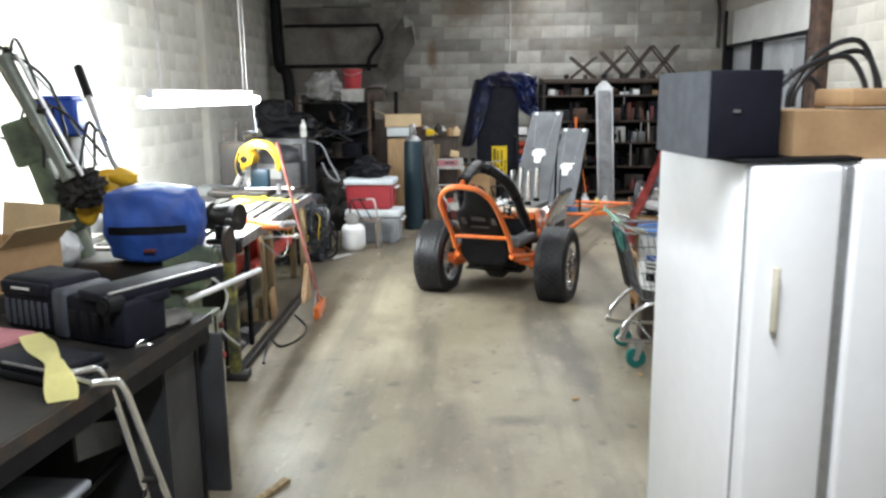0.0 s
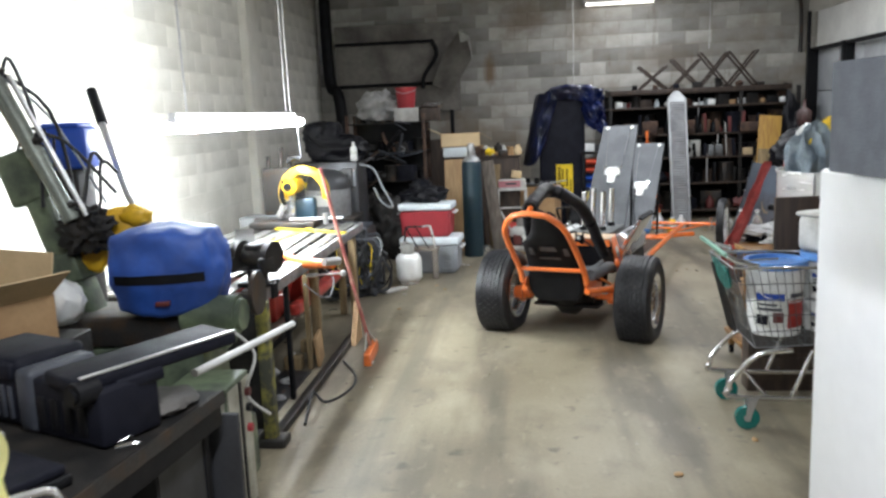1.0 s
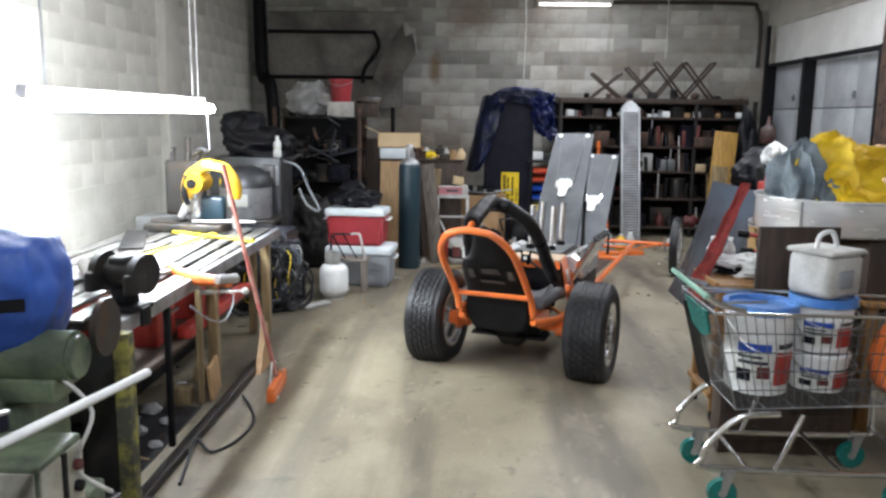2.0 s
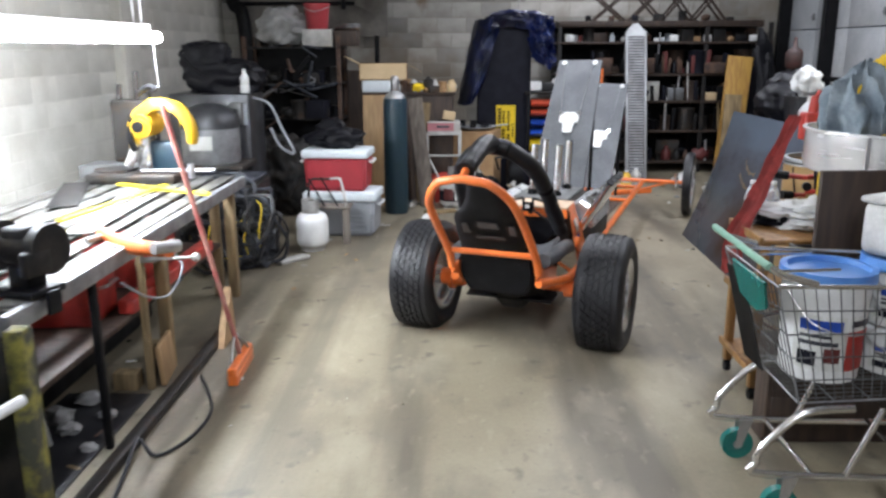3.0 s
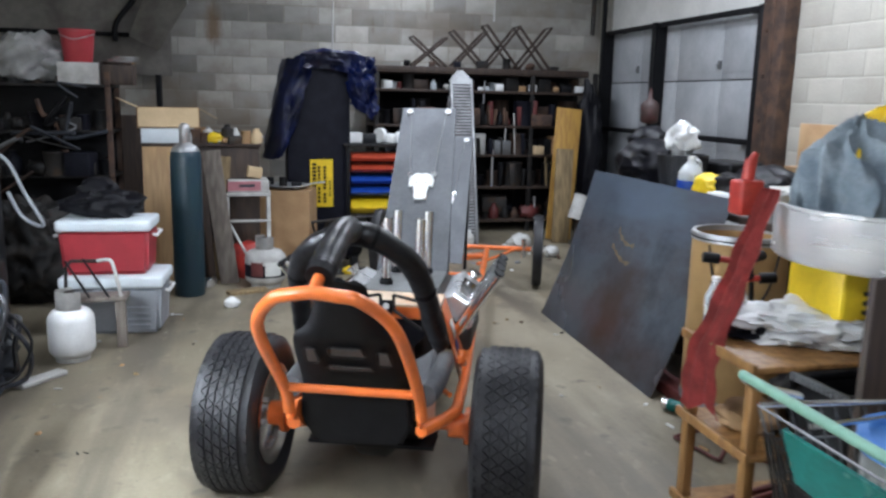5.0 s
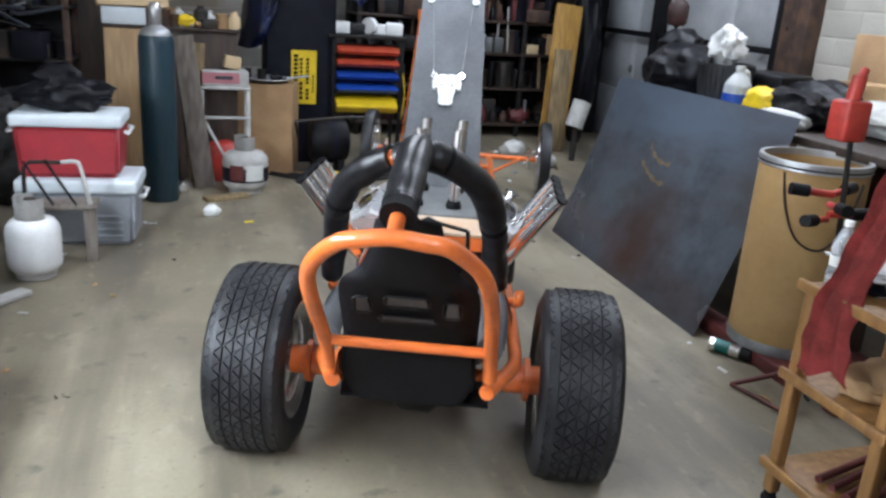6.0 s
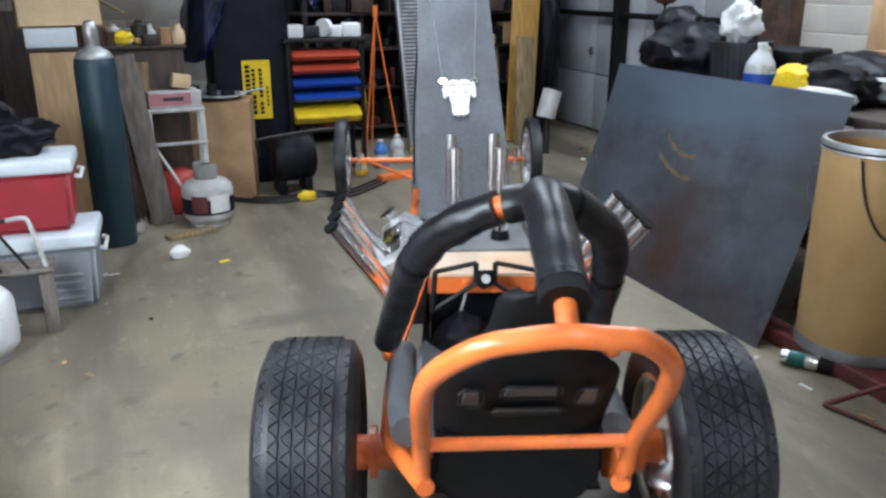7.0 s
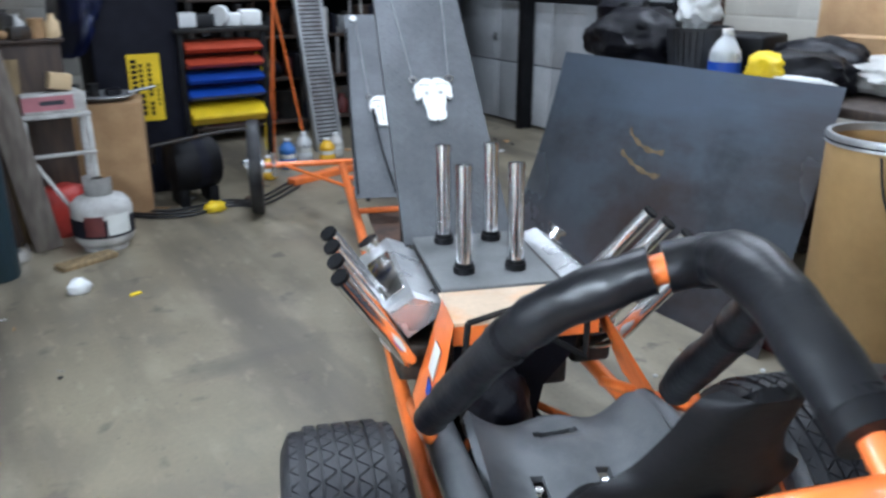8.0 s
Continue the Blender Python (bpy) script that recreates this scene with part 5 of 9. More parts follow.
tube(bm, [(-0.99, 4.35, 0.86), (-0.96, 4.35, 0.86)], 0.07, 20)
box(bm, (-1.2, 4.28, 0.72), (-1.02, 4.42, 0.8), 0.01)
part("motor", bm, M_OLIVE, saw, "green electric motor")
bm = B()
tube(bm, [(-0.955, 4.5, 0.92), (-0.935, 4.5, 0.92)], 0.1, 22)
part("pulley_guard", bm, M_IRON, saw)
bm = B()
box(bm, (-1.18, 4.0, 0.0), (-0.93, 4.26, 0.64), 0.01)
ctrl = part("control_box", bm, M_OLIVE, saw, "grimy olive control box")
bm = B()
box(bm, (-0.931, 4.125, 0.04), (-0.922, 4.15, 0.62))
part("door_seam", bm, M_BLACK, ctrl)
for y0, y1 in ((4.005, 4.12), (4.155, 4.25)):
    bm = B()
    box(bm, (-0.931, y0, 0.06), (-0.924, y1, 0.62), 0.002)
    part("door_plate", bm, M_ENAMEL, ctrl, "grubby cream door plate")
bm = B()
box(bm, (-1.17, 3.992, 0.06), (-0.94, 3.999, 0.62), 0.002)
part("side_plate", bm, M_ENAMEL, ctrl, "grubby cream side plate")
for k, z in enumerate((0.56, 0.49, 0.4)):
    bm = B()
    tube(bm, [(-0.925, 4.2, z), (-0.905, 4.2, z)], 0.018, 12)
    part("switch", bm, (M_MAROON, M_BLACK, M_RED)[k], ctrl)
bm = B()
tube(bm, [(-1.0, 4.3, 0.8), (-0.9, 4.28, 0.7), (-0.92, 4.2, 0.55), (-0.86, 4.3, 0.42), (-0.92, 4.24, 0.5)], 0.007, 6, curve=5)
part("wire", bm, M_DUSTW, saw)
bm = B()
tube(bm, [(-0.87, 3.6, 0.84), (-0.74, 4.34, 0.815)], 0.014, 10)
solo("white_bar", bm, M_WHITEP, "white square bar lying across the saw table and desk", "bar")
bm = B()
lump(bm, (0, 0, 0.2), (0.51, 0.42, 0.42), 5, 0.08, 1.3, 0.0, 5, 0.04, 0.42)
skin = BVHTree.FromBMesh(bm)
bag = solo("blue_bag", bm, M_BLUE, "bright blue nylon bag with a black band on the saw", "bag", -1.3, 4.42, 0.862, 8)
bm = B()
prev = None
for k in range(21):
    x = -0.19 + 0.019 * k
    row = []
    for z in (0.165, 0.205):
        hit = skin.ray_cast(Vector((x, -1, z)), Vector((0, 1, 0)))[0]
        row += [bm.verts.new(hit + Vector((0, 0.004, 0))), bm.verts.new(hit - Vector((0, 0.004, 0)))]
    if prev:
        for a, b in ((1, 3), (0, 1), (3, 2), (2, 0)):
            bm.faces.new((prev[a], prev[b], row[b], row[a]))
    prev = row
part("band", bm, M_BLACK, bag, "black zip band")
bm = B()
box(bm, (-0.02, -0.217, 0.07), (0.04, -0.19, 0.09), 0.004)
part("zip_pull", bm, M_MAROON, bag)
bm = B()
box(bm, (-0.11, -0.08, 0), (0.11, 0.08, 0.2), 0.015)
box(bm, (-0.09, -0.085, 0.195), (0.09, 0.085, 0.22), 0.01)
part("box_rest", bm, M_BLUEP, thing("parts_bin", "deep blue plastic parts bin on the saw arm", "bin", -1.93, 4.78, 1.5, 6))
bm = B()
box(bm, (-2.02, 4.7, 0.0), (-1.86, 4.86, 1.5), 0.01)
solo("steel_pedestal", bm, M_DARK, "dark steel pedestal behind the saw", "pedestal")
bm = B()
lump(bm, (0, 0, 0.09), (0.2, 0.2, 0.2), 9, 0.25, 2.5, 0.0, 3, 0.1)
solo("white_bag", bm, M_CLEARBAG, "crumpled white plastic bag on the saw", "bag", -1.72, 4.22, 0.862)

# welding bench
bench = thing("welding_bench", "long steel-topped welding bench with timber legs", "workbench")
YB0, YB1, XB0, XB1, ZB = 4.98, 7.8, -2.15, -1.16, 0.79
for k in range(8):
    w = (XB1 - XB0) / 8
    bm = B()
    m = pose(XB0 + (k + 0.5) * w, (YB0 + YB1) / 2, ZB, 0, 0, random.uniform(-0.9, 0.9))
    box(bm, (-w * random.uniform(0.33, 0.43), -(YB1 - YB0) / 2 + random.uniform(0, 0.25), 0), (w * random.uniform(0.33, 0.43), (YB1 - YB0) / 2 - random.uniform(0, 0.06), 0.012), 0.002, m)
    part("top_bar", bm, M_PALESTEEL, bench, "bare steel bar of the bench top")
for y in (5.1, 5.8, 6.5, 7.2, 7.72):
    bm = B()
    box(bm, (XB0, y - 0.03, ZB - 0.05), (XB1, y + 0.03, ZB - 0.002), 0.004)
    part("cross_rail", bm, M_IRON, bench)
bm = B()
box(bm, (XB1 - 0.01, YB0, ZB - 0.06), (XB1 + 0.03, YB1, ZB + 0.008), 0.004)
part("front_rail", bm, M_GALV, bench, "dull steel front rail")
for x, y, w, mt in ((-1.08, 4.93, 0.032, M_YELPOST), (-1.22, 6.22, 0.017, M_OLDWOOD), (-1.25, 6.55, 0.03, M_OLDWOOD), (-1.225, 7.72, 0.032, M_OLDWOOD), (-1.33, 7.74, 0.028, M_OLDWOOD),
                    (-2.08, 5.05, 0.05, M_OLDWOOD), (-2.08, 7.7, 0.05, M_OLDWOOD)):
    bm = B()
    box(bm, (x - w, y - w, 0.0), (x + w, y + w, ZB - 0.055 if x < -1.1 else 0.78), 0.006)
    part("leg", bm, mt, bench, "flaking yellow steel post" if mt is M_YELPOST else "rough timber leg")
bm = B()
box(bm, (-2.1, 5.0, 0.34), (-1.3, 7.72, 0.37), 0.004)
part("shelf", bm, M_DARKWOOD, bench, "dark shelf under the bench")
bm = B()
box(bm, (-1.185, 5.61, 0.0), (-1.155, 5.64, ZB - 0.062), 0.004)
part("leg", bm, M_BLACK, bench, "thin black steel leg")
bm = B()
box(bm, (-2.1, 5.0, 0.06), (-1.14, 5.015, 0.72), 0.003)
part("end_board", bm, M_DARK, bench, "grimy dark end board")
bm = B()
box(bm, (-1.11, 4.95, 0.0), (-1.055, 7.1, 0.045), 0.005)
box(bm, (-1.16, 4.88, 0.0), (-1.0, 5.0, 0.05), 0.008)
part("foot_rail", bm, M_IRON, bench, "dark steel foot rail")
for y in (6.22, 6.62):
    bm = B()
    box(bm, (-1.4, y - 0.03, 0.0), (-1.28, y + 0.05, 0.09), 0.006)
    solo("wood_offcut", bm, M_OLDWOOD, "pale timber offcut standing under the bench", "offcut", group="timber offcuts")
bm = B()
slab(bm, [(-1.02, 6.75, 0.001), (-1.02, 7.0, 0.001), (-1.02, 6.95, 0.3)], (-0.04, 0, 0))
solo("timber_wedge", bm, M_PLY, "triangular timber offcut beside the broom", "offcut")
bm = B()
box(bm, (-2.05, 5.5, 0.001), (-1.62, 7.3, 0.27), 0.02)
solo("steel_chest", bm, M_BLACK, "dark grimy chest under the bench", "chest")
for y, z, s in ((6.95, 0.372, 0.28), (6.2, 0.372, 0.16)):
    bm = B()
    box(bm, (-0.26, -s, 0), (0.26, s, 0.2 + s * 0.3), 0.012)
    ob = solo("red_toolbox", bm, M_REDSTEEL, "red steel toolbox on the bench shelf", "toolbox", -1.66, y, z, 4, "red toolboxes")
    bm = B()
    tube(bm, [(0.265, -s * 0.4, 0.16), (0.3, -s * 0.4, 0.17), (0.3, s * 0.4, 0.17), (0.265, s * 0.4, 0.16)], 0.008, 8)
    part("handle", bm, M_STEEL, ob)
bm = B()
box(bm, (-1.36, 6.25, 0.372), (-1.28, 7.5, 0.44), 0.006)
solo("red_channel", bm, M_REDSTEEL, "red steel channel lying along the bench shelf", "channel")
for k in range(6):
    bm = B()
    y = 5.5 + k * 0.33
    box(bm, (-0.12, -0.1, 0), (0.12, 0.1, random.uniform(0.1, 0.25)), 0.01)
    solo("parts_box", bm, random.choice((M_DARK, M_GREYM, M_IRON, M_OLIVE)), "small grimy parts box on the bench shelf", "box", -1.85, y, 0.372, random.uniform(-20, 20), "parts boxes")
for k, (x, y, rz, L) in enumerate(((-1.6, 7.0, 12, 0.9), (-1.75, 6.3, -6, 1.2), (-1.45, 6.6, 3, 1.1), (-1.9, 7.0, 20, 0.8), (-1.7, 5.7, -14, 0.7))):
    bm = B()
    box(bm, (-0.045 - 0.01 * k, -L / 2, 0), (0.045 + 0.01 * k, L / 2, 0.006), 0.001)
    solo("steel_strip", bm, (M_GALV, M_PALESTEEL, M_DUSTW, M_DARK, M_GALV)[k], "loose flat steel strip on the bench", "strip", x, y, ZB + 0.0125 + 0.0065 * k, rz, "steel strips")
bm = B()
box(bm, (-0.02, -0.36, 0), (0.02, 0.36, 0.014), 0.003)
solo("yellow_level", bm, M_YELLOW, "yellow straightedge lying on the bench", "straightedge", -1.4, 7.05, ZB + 0.046, 62, "yellow straightedges")
bm = B()
box(bm, (-0.02, -0.5, 0), (0.02, 0.5, 0.012), 0.003)
solo("yellow_level", bm, M_YELLOW, "long yellow straightedge lying on the bench", "straightedge", -1.5, 6.7, ZB + 0.046, -8, "yellow straightedges")
for k in range(7):
    bm = B()
    x, y = random.uniform(-2.1, -1.7), random.uniform(5.2, 6.6)
    lump(bm, (0, 0, 0.05), (random.uniform(0.12, 0.28), random.uniform(0.12, 0.28), random.uniform(0.1, 0.2)), 20 + k, 0.4, 3, 0.0, 3, 0.2)
    solo("shop_rag", bm, random.choice((M_DUSTW, M_CLEARBAG, M_ALU)), "pale crumpled wrapping heaped on the bench", "rag", x, y, ZB + 0.046, 0, "rags on the bench")

# bench grinder, orange clamp, clamp ball, white pipe on the near end
gr = thing("bench_grinder", "black bench grinder at the end of the bench", "grinder", -1.19, 5.22, ZB + 0.012, 74)
gr.matrix_basis = gr.matrix_basis @ Matrix.Scale(0.86, 4)
bm = B()
box(bm, (-0.09, -0.1, 0), (0.09, 0.1, 0.03), 0.006)
box(bm, (-0.05, -0.05, 0.028), (0.05, 0.05, 0.12), 0.01)
part("foot", bm, M_BLACK, gr)
bm = B()
tube(bm, [(0, -0.1, 0.19), (0, -0.06, 0.19), (0, 0.06, 0.19), (0, 0.1, 0.19)], [0.045, 0.07, 0.07, 0.045], 22)
box(bm, (-0.055, -0.06, 0.2), (0.055, 0.06, 0.275), 0.02)
part("motor", bm, M_DARK, gr)
for y in (-0.115, 0.115):
    bm = B()
    tube(bm, [(0, y - 0.022, 0.19), (0, y + 0.022, 0.19)], 0.1, 24)
    box(bm, (-0.13, y - 0.024, 0.1), (0.0, y + 0.024, 0.2), 0.012)
    part("wheel_guard", bm, M_DARK, gr)
bm = B()
box(bm, (-0.03, -0.12, -0.075), (0.04, -0.104, 0.02), 0.004)
part("bracket", bm, M_BLACK, gr, "black clamp plate over the bench edge")
bm = B()
tube(bm, [(-1.3, 5.2, 0.92), (-1.45, 5.45, 0.9), (-1.7, 5.9, 0.865)], 0.034, 14)
solo("steel_pipe", bm, M_IRON, "dark steel pipe lying on the bench", "pipe")
cl = thing("orange_clamp", "orange bar clamp gripping the bench edge", "clamp", -1.13, 5.86, ZB + 0.005, 55)
bm = B()
tube(bm, [(0.05, -0.24, 0.02), (0.05, 0.05, 0.0), (0.05, 0.24, 0.03)], [0.03, 0.036, 0.026], 12, curve=4)
part("body", bm, M_ORANGE, cl)
bm = B()
tube(bm, [(-0.02, -0.24, 0.04), (0.1, -0.24, 0.03)], 0.025, 10)
part("jaw", bm, M_STEEL, cl)
bm = B()
tube(bm, [(-0.05, 0.2, 0.02), (0.06, 0.22, 0.02), (0.09, 0.24, 0.02)], 0.012, 8)
part("pin", bm, M_STEEL, cl)
bm = B()
tube(bm, [(-1.13, 6.2, 0.66), (-0.98, 6.24, 0.66)], 0.007, 8)
lump(bm, (-0.96, 6.245, 0.66), (0.045, 0.045, 0.045), 2, 0.05, 2, None, 3)
tube(bm, [(-1.2, 6.18, 0.66), (-1.13, 6.2, 0.66)], 0.014, 8)
solo("vice_handle", bm, M_DUSTW, "pale ball-ended vice handle under the bench edge", "handle")
bm = B()
tube(bm, [(-1.05, 5.62, 0.72), (-1.0, 5.75, 0.62), (-1.0, 6.0, 0.56), (-1.03, 6.25, 0.62), (-1.12, 6.3, 0.7)], 0.005, 6, curve=6)
tube(bm, [(-1.12, 6.3, 0.7), (-1.2, 6.3, 0.74)], 0.005, 6)
solo("extension_cable", bm, M_GREY, "grey cord looping under the bench edge", "cord")
bm = B()
tube(bm, [(-1.02, 6.35, 0.01), (-0.86, 6.0, 0.008), (-0.86, 5.72, 0.008), (-0.95, 5.55, 0.008), (-1.04, 5.6, 0.05), (-1.02, 5.4, 0.008), (-0.98, 5.2, 0.008)], 0.009, 6, curve=6)
solo("extension_cable", bm, M_CABLE, "black cord curling on the floor by the bench", "cord")

bm = B()
box(bm, (-0.012, -0.13, 0), (0.012, 0.13, 0.2), 0.003, pose(0, 0, 0.002, 0, -5, 0))
solo("plywood_scrap", bm, M_PLY, "pale plywood scrap standing against the bench legs", "offcut", -1.19, 6.38, 0, 8)
for x, y, r in ((-1.4, 5.75, 0.05), (-1.3, 5.9, 0.04), (-1.45, 6.05, 0.06), (-1.25, 5.6, 0.035), (-1.5, 5.85, 0.07)):
    bm = B()
    lump(bm, (0, 0, r * 0.4), (r * 2, r * 1.6, r * 1.2), int(x * -100), 0.4, 2.4, 0.0, 3, 0.2)
    solo("crumpled_wrapper", bm, M_GREYBAG, "crumpled grey wrapper on the floor under the bench", "wrapper", x, y, 0, 0, "wrappers under the bench")

# thin dark sheet, added so the floor under the bench reads darker
bm = B()
box(bm, (-1.6, 5.03, 0), (-1.2, 6.15, 0.008), 0.003)
solo("darkening_mat", bm, M_RUBBER, "thin dark mat added to darken the floor under the bench", "mat")
bm = B()
tube(bm, [(-1.42, 5.62, 0.011), (-1.46, 5.6, 0.36)], 0.009, 8)
solo("steel_rod", bm, M_DUSTW, "pale thin rod leaning on the bench shelf", "rod")

# push broom
br = thing("push_broom", "push broom with a red handle and orange head", "broom")
bm = B()
tube(bm, [(-0.85, 6.47, 0.085), (-1.1, 6.36, 1.36)], 0.013, 10)
part("handle", bm, M_BROOM, br, "faded red wooden handle")
bm = B()
m = pose(-0.84, 6.44, 0.05, 0, 0, 2)
box(bm, (-0.022, -0.19, 0.0), (0.022, 0.19, 0.04), 0.01, m)
part("block", bm, M_ORANGE, br, "orange broom block")
bm = B()
box(bm, (-0.024, -0.185, -0.0495), (0.024, 0.185, 0.004), 0.004, m)
part("bristles", bm, M_ORANGE, br)
bm = B()
tube(bm, [(-0.87, 6.47, 0.2), (-0.86, 6.34, 0.088)], 0.006, 6)
tube(bm, [(-0.87, 6.47, 0.2), (-0.83, 6.56, 0.088)], 0.006, 6)
part("brace", bm, M_STEEL, br)

# yellow mitre saw at the end of the bench
ms = thing("mitre_saw", "yellow mitre saw standing on the bench", "mitre saw", -1.74, 7.62, ZB + 0.013, 0)
bm = B()
box(bm, (-0.28, -0.2, 0), (0.28, 0.18, 0.06), 0.015)
tube(bm, [(-0.16, 0, 0.05), (-0.16, 0, 0.07)], 0.13, 20)
part("table", bm, M_IRON, ms)
bm = B()
rows = []
for k in range(19):
    a = radians(200 - k * 12)
    f = k / 18
    r0, r1, d = 0.135 + 0.035 * f, 0.225 - 0.012 * f, 0.075 - 0.02 * f
    c, s = math.cos(a), math.sin(a)
    wob = 0.006 * math.sin(k * 1.7)
    rows.append([bm.verts.new((0.165 + r * c * 0.97, y, 0.285 + (r + wob) * s * 1.03)) for r, y in ((r0, -d), (r1 - 0.02, -d), (r1, -d * 0.6), (r1, d * 0.6), (r1 - 0.02, d), (r0, d))])
for s, t in zip(rows, rows[1:]):
    for k in range(6):
        bm.faces.new((s[k], s[(k + 1) % 6], t[(k + 1) % 6], t[k]))
bm.faces.new(rows[0])
bm.faces.new(rows[-1][::-1])
part("blade_guard", bm, M_YELPAINT, ms, "yellow curved blade guard")
bm = B()
tube(bm, [(0.06, -0.12, 0.345), (0.06, 0.12, 0.345)], 0.072, 20)
tube(bm, [(0.06, -0.135, 0.345), (0.06, -0.118, 0.345)], 0.05, 20)
part("motor", bm, M_YELPAINT, ms)
bm = B()
tube(bm, [(0.06, -0.15, 0.345), (0.06, -0.133, 0.345)], 0.034, 16)
tube(bm, [(0.02, -0.1, 0.4), (0.0, -0.12, 0.28), (0.02, -0.1, 0.2)], 0.022, 10, curve=4)
part("motor_cap", bm, M_BLACK, ms, "black brush cap and hand grip")
bm = B()
tube(bm, [(0.03, 0.0, 0.54), (0.1, 0.0, 0.58), (0.14, 0.0, 0.56)], 0.02, 10, curve=4)
part("carry_handle", bm, M_BLACK, ms, "black carry handle")
bm = B()
box(bm, (0.0, -0.05, 0.05), (0.09, 0.05, 0.3), 0.015)
tube(bm, [(-0.04, -0.08, 0.1), (0.03, -0.09, 0.24)], 0.03, 12)
part("arm", bm, M_CHROME, ms)
bm = B()
box(bm, (-0.02, 0.02, 0.06), (0.24, 0.1, 0.24), 0.02)
part("fence", bm, M_GREEN, ms, "dark green fence block")
bm = B()
tube(bm, [(0.05, -0.12, 0.075), (0.5, -0.1, 0.075)], 0.012, 8)
tube(bm, [(0.36, -0.12, 0.03), (0.36, -0.12, 0.12)], 0.022, 10)
part("stop_rod", bm, M_STEEL, ms)
bm = B()
for x in (-0.1, 0.02, 0.1):
    tube(bm, [(x, 0.1, 0.4), (x + 0.01, 0.1, 0.62 - abs(x))], 0.02, 8)
box(bm, (-0.15, 0.05, 0.0), (0.15, 0.15, 0.42), 0.02)
solo("tool_caddy", bm, M_IRON, "dark caddy of hand tools against the wall", "caddy", -1.92, 7.95, 0.86)
bm = B()
box(bm, (-2.25, 7.84, 0.0), (-1.7, 8.1, 0.86), 0.008)
solo("steel_locker", bm, M_GREYM, "grey steel locker behind the bench", "locker")

# fluorescent work light over the bench
wl = thing("work_light", "long bare fluorescent work light hung over the bench", "light", -1.64, 6.5, 1.69, 0.6)
bm = B()
slab(bm, [(-0.03, -1.2, 0.03), (0.03, -1.2, 0.03), (0.036, -1.2, 0.012), (-0.036, -1.2, 0.012)], (0, 2.4, 0))
box(bm, (-0.025, -1.2, 0.03), (0.025, 1.2, 0.065), 0.008)
part("housing", bm, M_WHITE, wl)
for x in (-0.06, 0.06):
    bm = B()
    tube(bm, [(x, -1.19, -0.014), (x, 1.19, -0.014)], 0.032, 14)
    part("tube", bm, M_TUBE, wl, "lit white tube")
for y in (-1.2, 1.2):
    bm = B()
    box(bm, (-0.02, y - 0.006, 0.0), (0.02, y + 0.006, 0.04), 0.004)
    part("end_cap", bm, M_WHITE, wl)
for y in (-1.0, 1.0, 1.12):
    bm = B()
    tube(bm, [(0, y, 0.065), (-0.01, y, ZC - 1.69)], 0.007, 6)
    part("hanging_wire", bm, M_STEEL, wl)
bm = B()
tube(bm, [(0.03, 1.2, 0.03), (0.04, 1.2, -0.3)], 0.004, 5)
lump(bm, (0.04, 1.2, -0.31), (0.02, 0.02, 0.03), 1, 0.05, 2, None, 2)
part("pull_cord", bm, M_GREY, wl)


# ---- along the east side ----
# white side-by-side fridge with boxes on it
fr = thing("refrigerator", "white side-by-side refrigerator with a grey handle channel", "refrigerator", 1.142, 2.539, 0, 8)
FW, FD, FH = 0.66, 0.7, 1.505
bm = B()
box(bm, (0, 0.05, 0.02), (FW, FD, FH), 0.012)
part("cabinet", bm, M_WHITE, fr)
bm = B()
box(bm, (0.006, 0.036, 0.07), (FW - 0.006, 0.05, FH - 0.01))
part("gasket", bm, M_GREY, fr, "grey door gasket")
for k, (x0, x1) in enumerate(((0.0, 0.262), (0.3, FW))):
    bm = B()
    box(bm, (x0, -0.02, 0.08), (x1, 0.036, FH - 0.005), 0.018, None, 3)
    dr = part("door", bm, M_WHITE, fr)
    bm = B()
    x = 0.07 if k == 0 else 0.6
    box(bm, (x - 0.007, -0.045, 1.03), (x + 0.007, -0.021, 1.22), 0.005)
    part("handle", bm, M_IVORY if k == 0 else M_WHITE, dr, "beige bar handle" if k == 0 else "")
bm = B()
box(bm, (0.265, -0.005, 0.08), (0.297, 0.036, FH - 0.01), 0.006)
part("handle_channel", bm, M_ALU, fr, "grey metal handle channel")
for z in (1.44, 0.9, 0.1):
    bm = B()
    tube(bm, [(0.012, 0.02, z - 0.03), (0.012, 0.02, z + 0.03)], 0.008, 8)
    part("hinge", bm, M_GREY, fr)
for x, y in ((0.05, 0.12), (FW - 0.05, 0.12), (0.05, FD - 0.06), (FW - 0.05, FD - 0.06)):
    bm = B()
    tube(bm, [(x, y, 0.0), (x, y, 0.03)], 0.02, 10)
    part("foot", bm, M_BLACK, fr)
bm = B()
box(bm, (-0.03, 0.03, 0), (0.34, 0.55, 0.012), 0.004)
solo("black_mat", bm, M_BLACK, "thin black mat on top of the refrigerator", "mat", 1.142, 2.539, FH + 0.001, 8)
sp = thing("speaker_box", "dark navy speaker cabinet with a grey carpeted side", "speaker", 1.02, 2.58, FH + 0.0135, 8)
bm = B()
box(bm, (0.004, 0.004, 0.0), (0.22, 0.37, 0.245), 0.006)
part("cabinet", bm, M_NAVYBOX, sp)
bm = B()
box(bm, (-0.002, 0.0, 0.002), (0.0035, 0.37, 0.243))
part("side_panel", bm, M_SIDEGREY, sp, "grey carpeted side")
bm = B()
box(bm, (0.075, -0.001, 0.128), (0.095, 0.003, 0.136))
part("badge", bm, M_STEEL, sp, "tiny bright badge")
